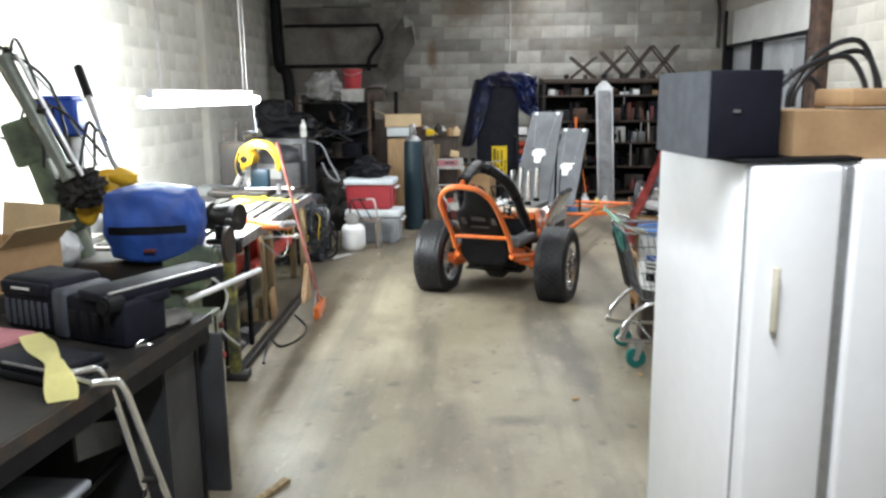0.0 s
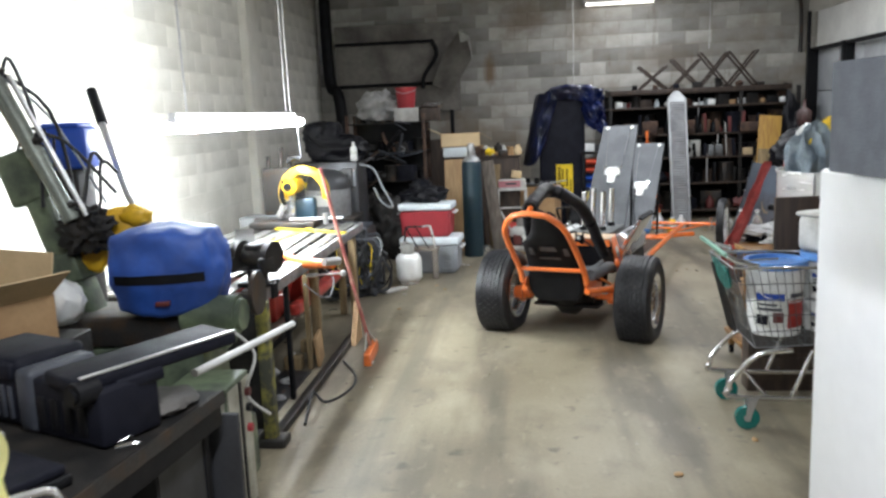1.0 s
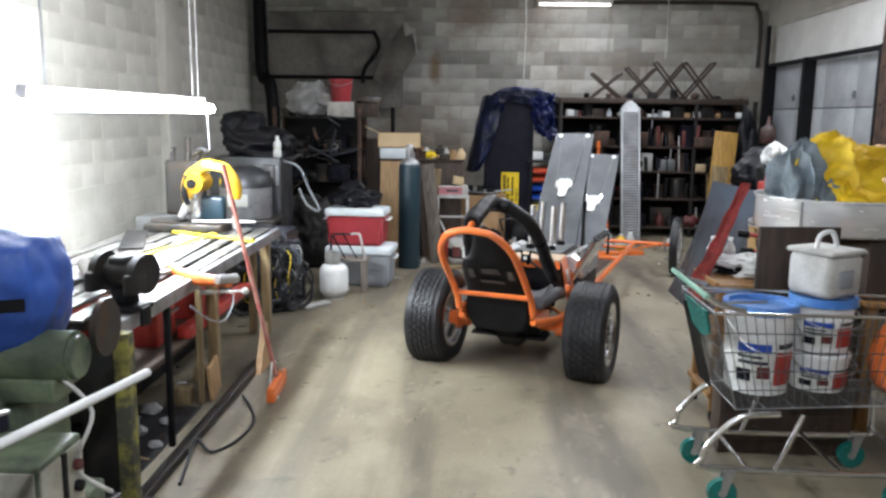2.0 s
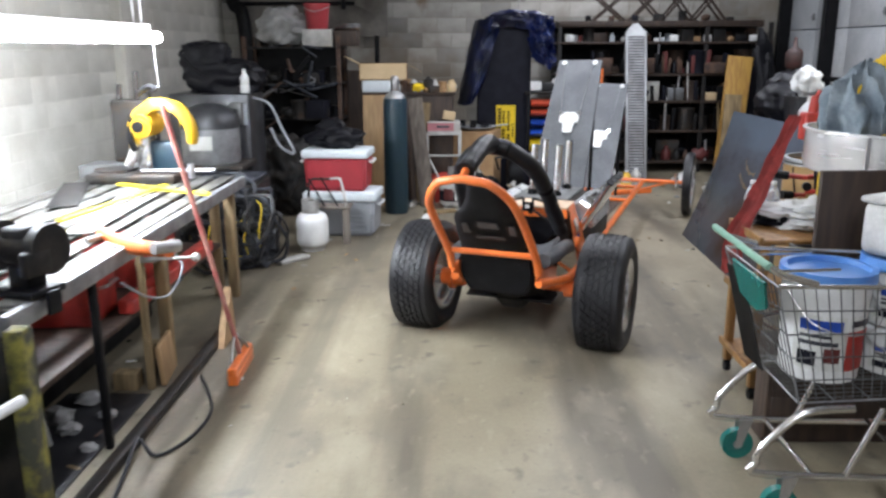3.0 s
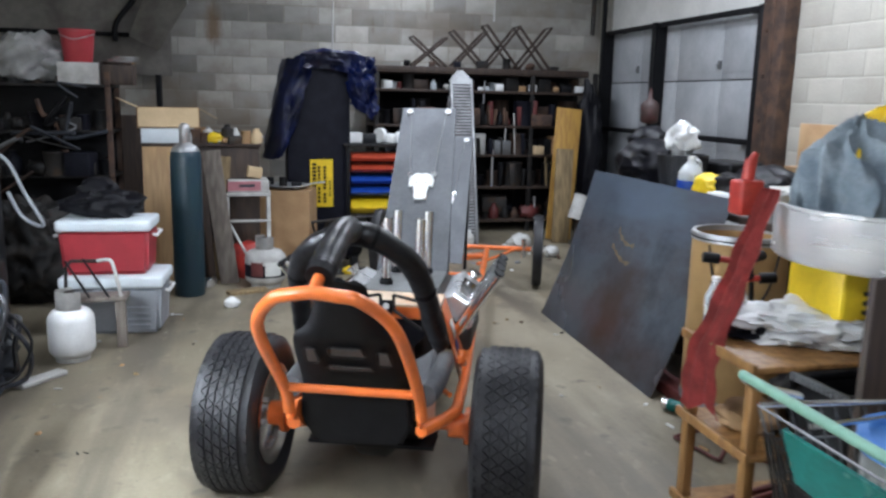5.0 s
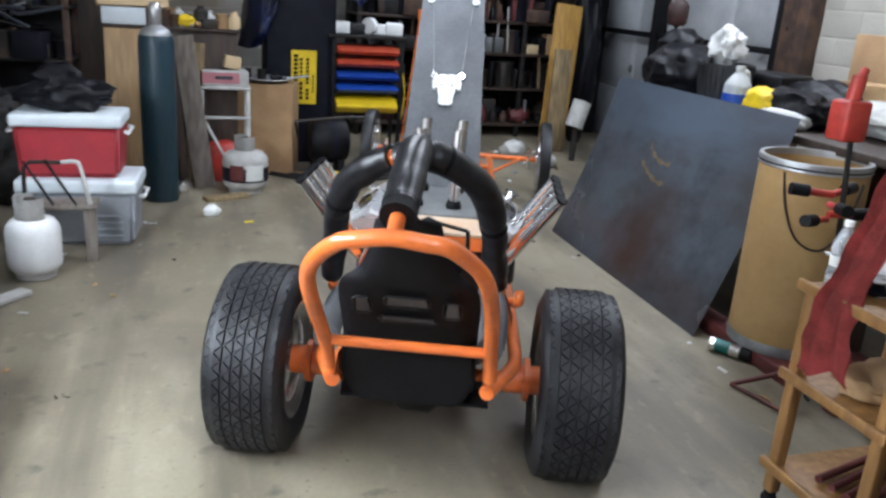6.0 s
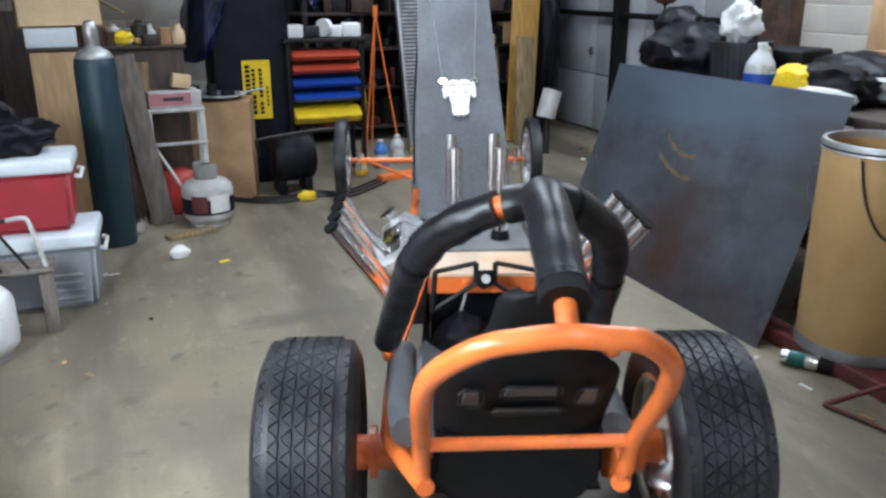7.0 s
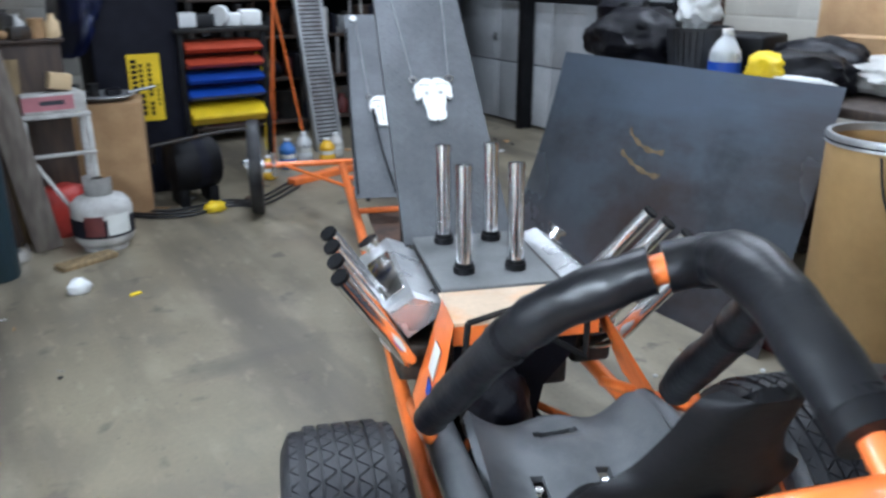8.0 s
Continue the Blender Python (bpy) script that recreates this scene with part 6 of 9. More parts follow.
cbox("brown cardboard box on top of the refrigerator", 1.46, 2.84, FH + 0.002, 8, (0.38, 0.3, 0.135), (), False)
for k, (dx, h) in enumerate(((0, 0.15), (0.06, 0.2), (0.1, 0.17), (-0.05, 0.1))):
    bm = B()
    x, y, z = 1.33 + dx, 2.76 + 0.06 * k, FH + 0.15
    tube(bm, [(x - 0.06, y, z), (x - 0.05, y, z + 0.06), (x + 0.03, y + 0.02, z + h * 0.8), (x + 0.16, y + 0.05, z + h), (x + 0.22, y + 0.05, z + h * 0.5), (x + 0.23, y + 0.05, z)], 0.009, 8, curve=5)
    solo("black_cable", bm, M_CABLE, "loop of stiff black cable on the carton", "cable", group="looped cables")
bm = B()
box(bm, (-0.13, -0.1, 0), (0.15, 0.1, 0.055), 0.01)
solo("grey_carton", bm, M_CARD, "small brown carton on the larger carton", "carton", 1.6, 2.86, FH + 0.15, 8)

# wire rack beside the fridge
rk = thing("wire_rack", "grey wire shelving rack beside the refrigerator", "wire rack", 1.84, 2.75, 0, 8)
for x in (0.02, 0.5):
    for y in (0, 0.4):
        bm = B()
        tube(bm, [(x, y, 0.0), (x, y, 1.25)], 0.012, 8)
        part("post", bm, M_STEEL, rk)
for z in (0.12, 0.5, 0.85, 1.2):
    bm = B()
    tube(bm, [(0, 0, z), (0.52, 0, z), (0.52, 0.4, z), (0, 0.4, z)], 0.006, 6, closed=True)
    for k in range(1, 12):
        tube(bm, [(0.045 * k, 0, z), (0.045 * k, 0.4, z)], 0.003, 5)
    part("wire_shelf", bm, M_STEEL, rk)
bm = B()
lump(bm, (0, 0, 0.12), (0.35, 0.3, 0.26), 31, 0.25, 2, 0.0, 3)
solo("dark_bundle", bm, M_DARK, "dark bundle on the wire rack", "bundle", 2.08, 3.0, 0.505, 8)

# shopping cart with paint pails
ct = thing("shopping_cart", "old supermarket cart with a green handle and flap", "shopping cart")
X0, X1, Y0, Y1 = 1.27, 2.2, 5.13, 5.66
for y in (Y0 + 0.03, Y1 - 0.06):
    bm = B()
    tube(bm, [(1.62, y, 0.42), (1.45, y, 0.4), (1.33, y, 0.28), (1.31, y, 0.22), (1.36, y, 0.17), (2.15, y, 0.16), (2.24, y, 0.2), (2.22, y, 0.42)], 0.014, 10, curve=4)
    part("base_tube", bm, M_CHROME, ct, "bent chrome base tube")
    bm = B()
    tube(bm, [(1.62, y, 0.17), (1.72, y, 0.42)], 0.012, 8)
    part("strut", bm, M_CHROME, ct)
for z, x in ((0.17, 1.5), (0.165, 1.9), (0.2, 2.23)):
    bm = B()
    tube(bm, [(x, Y0 + 0.03, z), (x, Y1 - 0.06, z)], 0.01, 8)
    part("cross_tube", bm, M_CHROME, ct)
for x in (1.4, 2.15):
    for y in (Y0 + 0.03, Y1 - 0.06):
        bm = B()
        tube(bm, [(x, y - 0.016, 0.062), (x, y + 0.016, 0.062)], 0.062, 20)
        wh = part("wheel", bm, M_TEAL, ct, "teal rubber wheel")
        bm = B()
        tube(bm, [(x, y - 0.02, 0.062), (x, y + 0.02, 0.062)], 0.018, 12)
        part("hub", bm, M_STEEL, wh)
        bm = B()
        for d in (-0.022, 0.022):
            slab(bm, [(x - 0.012, y + d, 0.05), (x + 0.012, y + d, 0.05), (x + 0.05, y + d, 0.17), (x - 0.0, y + d, 0.17)], (0, 0.003, 0))
        part("fork", bm, M_STEEL, wh)


def wires(panel, a, b, c, d, n, k, r=0.0022):
    """A grid of wires over the quad a b c d, each a part of its panel."""
    a, b, c, d = (Vector(q) for q in (a, b, c, d))
    for i in range(n + 1):
        w = B()
        tube(w, [a.lerp(b, i / n), d.lerp(c, i / n)], r, 5)
        part("wire", w, M_WIRE, panel)
    for i in range(1, k):
        w = B()
        tube(w, [a.lerp(d, i / k), b.lerp(c, i / k)], r * 1.25, 5)
        part("wire", w, M_WIRE, panel)


BT = {"rl": (X0 + 0.04, Y0, 0.86), "rr": (X0 + 0.04, Y1, 0.86), "fl": (X1 + 0.1, Y0 + 0.06, 0.84), "fr": (X1 + 0.1, Y1 - 0.06, 0.84)}
BB = {"rl": (1.44, Y0 + 0.05, 0.43), "rr": (1.44, Y1 - 0.05, 0.43), "fl": (X1, Y0 + 0.1, 0.45), "fr": (X1, Y1 - 0.1, 0.45)}
for name, p, q in (("basket_end", "rl", "rr"), ("basket_side", "rl", "fl"), ("basket_side", "rr", "fr"), ("basket_front", "fl", "fr")):
    bm = B()
    tube(bm, [BT[p], BT[q], BB[q], BB[p]], 0.004, 6, closed=True)
    panel = part(name, bm, M_GALV, ct, "grey wire mesh")
    wires(panel, BT[p], BT[q], BB[q], BB[p], 15 if name != "basket_side" else 24, 5)
bm = B()
tube(bm, [BB["rl"], BB["rr"], BB["fr"], BB["fl"]], 0.004, 6, closed=True)
panel = part("basket_floor", bm, M_GALV, ct)
wires(panel, BB["rl"], BB["rr"], BB["fr"], BB["fl"], 12, 6)
bm = B()
tube(bm, [BT["rl"], BT["fl"], BT["fr"], BT["rr"]], 0.008, 8)
part("rim", bm, M_CHROME, ct)
bm = B()
tube(bm, [(X0, Y0 - 0.02, 0.93), (X0, Y1 + 0.02, 0.935)], 0.0125, 12)
part("handle", bm, M_PALEGREEN, ct, "pale green plastic handle")
for y in (Y0 - 0.01, Y1 + 0.01):
    bm = B()
    tube(bm, [(X0, y, 0.93), (X0 + 0.05, y, 0.9), (X0 + 0.16, y, 0.87)], 0.013, 8)
    part("handle_arm", bm, M_CHROME, ct)
for y in (Y0 + 0.14, Y1 - 0.16):
    bm = B()
    tube(bm, [(X0 + 0.06, y, 0.87), (X0 + 0.3, y, 0.88)], 0.006, 6)
    part("seat_wire", bm, M_CHROME, ct)
bm = B()
slab(bm, [(X0 + 0.04, Y0 + 0.1, 0.845), (X0 + 0.04, Y1 - 0.1, 0.845), (X0 + 0.075, Y1 - 0.12, 0.72), (X0 + 0.08, Y1 - 0.28, 0.7), (X0 + 0.07, Y0 + 0.14, 0.74)], (-0.008, 0, -0.004))
part("flap", bm, M_TEAL, ct, "teal plastic child-seat flap")
for k in range(9):
    f = k / 8
    bm = B()
    tube(bm, [(X0 + 0.047, Y1 - 0.02 - 0.14 * f, 0.8 + 0.02 * f), (1.41, Y1 - 0.04 - 0.18 * f, 0.43 + 0.01 * f)], 0.0042, 6)
    part("end_wire", bm, M_DARK, ct, "dark scuffed wire of the hinged end")


def pail(x, y, z, r, h, label, lid):
    ob = thing("paint_pail", label, "pail", x, y, z, random.uniform(0, 20), "paint pails")
    bm = B()
    lathe(bm, [(0, 0.0), (r * 0.88, 0.0), (r * 0.9, 0.008), (r, h - 0.03), (r * 1.03, h - 0.03), (r * 1.03, h - 0.015), (r * 0.99, h - 0.012), (0, h - 0.012)], 32)
    part("body", bm, M_WHITEP, ob)
    for z0, z1, a0, a1, mt in ((0.12, 0.64, 196, 322, M_LABEL), (0.12, 0.5, 270, 322, M_REDSTEEL), (0.5, 0.6, 205, 262, M_BLUEP), (0.16, 0.3, 204, 230, M_NAVYBOX),
                               (0.2, 0.34, 240, 262, M_MAROON), (0.36, 0.4, 206, 258, M_LEAD), (0.43, 0.46, 206, 248, M_LEAD), (0.54, 0.6, 274, 316, M_LEAD)):
        bm = B()
        rows = []
        for k in range(9):
            a = radians(a0 + (a1 - a0) * k / 8)
            row = []
            for f in (z0, z1):
                rr = r * (0.9 + 0.1 * f) + (0.0015 if mt is M_LABEL else 0.0028)
                row.append(bm.verts.new((rr * math.cos(a), rr * math.sin(a), f * h)))
            rows.append(row)
        for s, t in zip(rows, rows[1:]):
            bm.faces.new((s[0], t[0], t[1], s[1]))
        part("printed_band", bm, mt, ob)
    if lid:
        bm = B()
        lathe(bm, [(0, h - 0.011), (r * 0.9, h - 0.011), (r * 0.92, h + 0.008), (r * 1.08, h + 0.008), (r * 1.09, h - 0.03), (r * 1.05, h - 0.032)], 32)
        part("lid", bm, M_LID, ob, "blue plastic lid")
    bm = B()
    tube(bm, [(-r * 1.04, 0, h * 0.82), (-r * 0.9, -r * 0.9, h * 0.6), (0, -r * 1.2, h * 0.5), (r * 0.9, -r * 0.9, h * 0.6), (r * 1.04, 0, h * 0.82)], 0.003, 5, curve=4)
    part("bail", bm, M_STEEL, ob)
    return ob


pail(1.6, 5.42, 0.455, 0.15, 0.39, "white paint pail with a blue lid and printed label", True)
pail(1.89, 5.46, 0.455, 0.132, 0.18, "short white pail in the cart", False)
pail(1.89, 5.46, 0.636, 0.134, 0.235, "white paint pail stacked on another pail", True)
kt = thing("kettle", "white lidded kettle with a loop handle on a pail", "kettle", 1.88, 5.45, 0.88, 30)
bm = B()
box(bm, (-0.115, -0.115, 0), (0.115, 0.115, 0.2), 0.04, None, 4)
part("body", bm, M_DUSTW, kt)
bm = B()
box(bm, (-0.12, -0.12, 0.19), (0.12, 0.12, 0.215), 0.012)
part("lid", bm, M_DUSTW, kt)
bm = B()
tube(bm, [(-0.07, 0, 0.21), (-0.05, 0, 0.27), (0.03, 0, 0.28), (0.07, 0, 0.21)], 0.011, 8, curve=4)
part("handle", bm, M_WHITEP, kt)
bm = B()
box(bm, (-0.06, -0.123, 0.05), (0.03, -0.114, 0.13), 0.004)
part("window", bm, M_GREY, kt)
bm = B()
lump(bm, (0, 0, 0.16), (0.24, 0.3, 0.36), 12, 0.12, 2, 0.0, 3)
solo("orange_sack", bm, M_ORANGE, "orange sack standing in the cart", "sack", 2.19, 5.33, 0.46)
bm = B()
box(bm, (-0.012, -0.2, 0.0), (0.012, 0.2, 0.69), 0.004)
solo("brown_board", bm, M_DARKWOOD, "dark brown board standing behind the pails", "board", 1.89, 5.78, 0.451, -86)
bm = B()
box(bm, (1.55, 5.72, 0.0), (2.2, 5.86, 0.45), 0.01)
bc = solo("brown_chest", bm, M_DARKWOOD, "dark brown chest behind the cart", "chest")
for z in (0.14, 0.3):
    bm = B()
    box(bm, (1.57, 5.712, z - 0.065), (2.18, 5.72, z + 0.065), 0.003)
    dw = part("drawer_front", bm, M_DARKWOOD, bc)
    for x in (1.72, 2.03):
        bm = B()
        tube(bm, [(x, 5.7, z), (x, 5.712, z)], 0.012, 10)
        part("knob", bm, M_IRON, dw)

# three-tier wooden trolley
tr = thing("wooden_trolley", "three-tier honey-coloured wooden trolley on casters", "trolley")
TX0, TX1, TY0, TY1 = 1.63, 2.3, 6.13, 6.52
for x in (TX0 + 0.02, TX1 - 0.02):
    for y in (TY0 + 0.02, TY1 - 0.02):
        bm = B()
        box(bm, (x - 0.02, y - 0.02, 0.06), (x + 0.02, y + 0.02, 0.77), 0.006)
        leg = part("post", bm, M_WOOD, tr)
        bm = B()
        tube(bm, [(x - 0.012, y, 0.026), (x + 0.012, y, 0.026)], 0.026, 14)
        box(bm, (x - 0.016, y - 0.012, 0.03), (x + 0.016, y + 0.012, 0.065), 0.003)
        part("caster", bm, M_BLACK, leg, "small dark caster")
for z in (0.14, 0.46, 0.755):
    bm = B()
    box(bm, (TX0 - 0.015, TY0 - 0.015, z), (TX1 + 0.015, TY1 + 0.015, z + 0.022), 0.006)
    part("tier", bm, M_WOOD, tr)
    bm = B()
    box(bm, (TX0 - 0.018, TY0 - 0.018, z + 0.001), (TX0 - 0.0, TY1 + 0.018, z + 0.035), 0.004)
    part("edge", bm, M_WOOD, tr)


def bottle(x, y, z, r, h, mt, label, cap=None, group=""):
    ob = thing("bottle", label, "bottle", x, y, z, 0, group)
    bm = B()
    lathe(bm, [(0, 0.004), (r * 0.8, 0), (r, h * 0.05), (r, h * 0.3), (r * 0.92, h * 0.34), (r * 0.92, h * 0.5), (r, h * 0.54), (r, h * 0.66), (r * 0.55, h * 0.84), (r * 0.36, h * 0.9), (r * 0.36, h * 0.95), (0, h * 0.95)], 20)
    part("body", bm, mt, ob)
    bm = B()
    lathe(bm, [(r * 0.42, h * 0.93), (r * 0.42, h), (0, h)], 14)
    part("cap", bm, cap or M_WHITEP, ob)
    bm = B()
    lathe(bm, [(r * 0.93, h * 0.35), (r * 0.935, h * 0.5)], 20)
    part("label", bm, M_LABEL, ob)
    return ob


bottle(1.69, 6.47, 0.778, 0.034, 0.21, M_PET, "clear plastic water bottle on the trolley", None, "water bottles")
bottle(1.8, 6.5, 0.778, 0.034, 0.2, M_PET, "clear plastic water bottle beside a bag", None, "water bottles")
bm = B()
lump(bm, (0, 0, 0.055), (0.56, 0.33, 0.15), 14, 0.4, 2.4, 0.0, 5, 0.2)
hb = solo("plastic_bag", bm, M_CLEARBAG, "crumpled white carrier bag on the trolley", "bag", 2.0, 6.36, 0.778, -25)
bm = B()
tube(bm, [(0.12, -0.1, 0.06), (0.2, -0.14, 0.05), (0.24, -0.16, -0.03), (0.2, -0.14, -0.05), (0.16, -0.12, 0.03)], 0.012, 8, curve=5)
part("loop", bm, M_CLEARBAG, hb)
bm = B()
prof = smooth_path([(1.85, 6.42, 1.3), (1.79, 6.41, 1.16), (1.73, 6.39, 1.02), (1.665, 6.37, 0.88), (1.6, 6.35, 0.76), (1.582, 6.335, 0.66), (1.58, 6.32, 0.57)], 6)
prev = None
for i, q in enumerate(prof):
    f = i / len(prof)
    w = 0.03 + 0.055 * f + 0.006 * math.sin(i * 0.9)
    row = []
    for k in range(13):
        t = k / 6 - 1
        row.append(bm.verts.new(q + Vector((0.3 * t * w - 0.012 * t * t + 0.008 * math.sin(t * 8 + f * 2), -0.9 * t * w, 0.02 * f * math.sin(t * 4 + 1)))))
    if prev:
        for k in range(12):
            bm.faces.new((prev[k], prev[k + 1], row[k + 1], row[k]))
    prev = row
bmesh.ops.solidify(bm, geom=bm.faces[:], thickness=0.01)
solo("red_cloth", bm, M_REDCLOTH, "long faded red cloth hanging down over the trolley", "cloth")
bm = B()
lump(bm, (0, 0, 0.08), (0.3, 0.3, 0.2), 15, 0.3, 2.2, 0.0, 3)
solo("dark_bag", bm, M_BAGCLOTH, "dark soft bag on the middle tier", "bag", 2.02, 6.33, 0.483)
bm = B()
lump(bm, (0, 0, 0.05), (0.24, 0.2, 0.12), 17, 0.3, 2.2, 0.0, 3)
solo("tool_pouch", bm, M_CARD, "brown tool pouch on the middle tier", "pouch", 1.78, 6.32, 0.483)
bm = B()
for k in range(4):
    tube(bm, [(0.0, 0.05 * k, 0.02), (0.3, 0.04 * k + 0.05, 0.025)], 0.013, 8)
solo("red_tools", bm, M_MAROON, "dark red hand tools on the lower tier", "tools", 1.72, 6.22, 0.163, 10, kind="stuff")

bm = B()
lump(bm, (0, 0, 0.03), (0.34, 0.2, 0.1), 19, 0.4, 2.6, 0.0, 4, 0.2)
solo("black_cloth", bm, M_BAGCLOTH, "crumpled black cloth behind the carrier bag on the trolley", "cloth", 1.88, 6.46, 0.778, 12)

# tall black tote between the trolley and the cart
tote = thing("black_tote", "tall black plastic tote with a grey ribbed rim strip", "tote", 1.95, 6.0, 0, 4)
bm = B()
for a, b in (((-0.18, -0.1, 0), (0.18, -0.088, 0.74)), ((-0.18, 0.088, 0), (0.18, 0.1, 0.74)), ((-0.18, -0.088, 0), (-0.168, 0.088, 0.74)), ((0.168, -0.088, 0), (0.18, 0.088, 0.74)), ((-0.168, -0.088, 0.0), (0.168, 0.088, 0.64))):
    box(bm, a, b, 0.003)
part("body", bm, M_BLACK, tote)
bm = B()
for a, b in (((-0.2, -0.12, 0.735), (0.2, -0.085, 0.762)), ((-0.2, 0.085, 0.735), (0.2, 0.12, 0.762)), ((-0.2, -0.084, 0.735), (-0.165, 0.084, 0.762)), ((0.165, -0.084, 0.735), (0.2, 0.084, 0.762))):
    box(bm, a, b, 0.006)
part("rim", bm, M_BLACK, tote)
for k in range(13):
    bm = B()
    box(bm, (-0.206, -0.11 + k * 0.018, 0.742), (-0.19, -0.1 + k * 0.018, 0.768), 0.002)
    part("rib", bm, M_GREYM, tote, "grey moulded rib")

# low table behind the trolley with a yellow machine, metal tub and clothes
tb = thing("low_table", "dark wooden table behind the trolley", "table")
bm = B()
box(bm, (2.33, 5.95, 0.7), (3.1, 6.85, 0.735), 0.006)
part("tabletop", bm, M_WOOD, tb)
for x, y in ((2.38, 6.0), (3.05, 6.0), (2.38, 6.8), (3.05, 6.8)):
    bm = B()
    box(bm, (x - 0.03, y - 0.03, 0), (x + 0.03, y + 0.03, 0.7), 0.005)
    part("leg", bm, M_WOOD, tb)
ye = thing("yellow_welder", "yellow boxed machine with louvred side", "welder", 2.1, 6.34, 0.7785, 0)
bm = B()
box(bm, (-0.1, -0.12, 0), (0.13, 0.16, 0.28), 0.012)
part("case", bm, M_YELLOW, ye)
for k in range(5):
    bm = B()
    box(bm, (-0.02, -0.125, 0.06 + k * 0.032), (0.07, -0.118, 0.074 + k * 0.032))
    part("louvre", bm, M_BLACK, ye)
tub = thing("metal_tub", "large shiny round metal tub with clothes piled in it", "tub", 2.28, 6.32, 1.06, 0)
bm = B()
lathe(bm, [(0, 0.0), (0.385, 0.0), (0.4, 0.015), (0.4, 0.175), (0.412, 0.18), (0.412, 0.19), (0.395, 0.19), (0.392, 0.02), (0, 0.015)], 48)
part("shell", bm, M_TUB, tub, "brushed bright shell")
bm = B()
tube(bm, [(0.403 * math.cos(a), 0.403 * math.sin(a), z) for a, z in ((radians(225), 0.0), (radians(225), 0.185))], 0.008, 6)
part("seam", bm, M_STEEL, tub)
bm = B()
box(bm, (2.335, 5.99, 0.736), (3.0, 6.7, 1.059), 0.01)
solo("dark_crate", bm, M_DARKWOOD, "dark wooden crate under the metal tub", "crate")
def creased(bm, c, size, seed, lean, ridges, deep, floor):
    """A bundle of cloth: a heap with long creases running down it, slumped where it lies."""
    r = bmesh.ops.create_icosphere(bm, subdivisions=6, radius=1)
    for v in r["verts"]:
        p = v.co.copy()
        a = math.atan2(p.y, p.x)
        q = p * 1.6 + Vector((seed * 7.3, seed * 3.1, seed * 5.7))
        k = 1 + 0.22 * noise.noise(q) + 0.1 * noise.noise(q * 2.3)
        k += deep * (1 - abs(math.sin(a * ridges / 2 + 2.2 * noise.noise(q * 0.9) + p.z * 1.6))) * (1 - 0.5 * abs(p.z)) - deep * 0.5
        p *= k
        v.co = Vector((c[0] + p.x * size[0] / 2 + lean * p.z * size[0], c[1] + p.y * size[1] / 2, max(floor, c[2] + p.z * size[2] / 2)))
    return bm


dj = thing("denim_jacket", "faded blue denim clothes heaped in the tub", "clothes", 2.08, 6.36, 1.082)
bm = B()
creased(bm, (0.0, 0.0, 0.2), (0.3, 0.4, 0.5), 41, 0.06, 9, 0.3, -0.005)
part("body", bm, M_DENIM, dj)
bm = B()
creased(bm, (0.13, -0.13, 0.15), (0.26, 0.2, 0.26), 42, -0.1, 7, 0.34, -0.005)
part("sleeve", bm, M_DENIM, dj)
rc = thing("yellow_raincoat", "crumpled bright yellow raincoat on the clothes", "raincoat", 2.27, 6.34, 1.082)
bm = B()
creased(bm, (0.02, 0.04, 0.29), (0.5, 0.42, 0.42), 43, 0.1, 8, 0.34, -0.005)
part("body", bm, M_YELCLOTH, rc)
bm = B()
creased(bm, (0.06, -0.14, 0.14), (0.4, 0.24, 0.26), 45, 0.0, 7, 0.36, -0.005)
part("sleeve", bm, M_YELCLOTH, rc)

# red work stand
rs = thing("work_stand", "red steel work stand with black grips and splayed legs", "stand", 2.21, 7.1, 0)
bm = B()
tube(bm, [(0.14, -0.02, 0.05), (0.03, 0.0, 1.12)], 0.011, 10)
part("post", bm, M_DARK, rs)
bm = B()
box(bm, (-0.055, -0.05, 1.11), (0.055, 0.05, 1.26), 0.012)
part("head", bm, M_REDSTEEL, rs, "red boxed head")
bm = B()
tube(bm, [(0, 0, 1.26), (0.01, 0.0, 1.35)], 0.027, 12)
tube(bm, [(0.01, 0, 1.34), (0.03, 0.0, 1.375)], 0.016, 10)
part("valve", bm, M_REDSTEEL, rs)
for a, z in ((160, 0.9), (20, 0.9), (200, 0.8), (340, 0.82), (250, 0.86)):
    d = Vector((math.cos(radians(a)), math.sin(radians(a)), 0.08))
    bm = B()
    tube(bm, [Vector((0, 0, z)), Vector((0, 0, z)) + d * 0.1], 0.014, 8)
    arm = part("arm", bm, M_REDSTEEL, rs)
    bm = B()
    tube(bm, [Vector((0, 0, z)) + d * 0.09, Vector((0, 0, z)) + d * 0.16], 0.024, 10)
    part("grip", bm, M_BLACK, arm, "black rubber grip")
for dx, dy in ((-0.15, 0.17), (-0.08, -0.1), (0.4, 0.1)):
    bm = B()
    tube(bm, [(0.1, 0, 0.16), (dx, dy, 0.012)], 0.011, 8)
    part("leg", bm, M_MAROON, rs)
bm = B()
tube(bm, [(-0.15, 0.17, 0.013), (-0.08, -0.1, 0.013)], 0.008, 6)
part("leg_tie", bm, M_MAROON, rs)

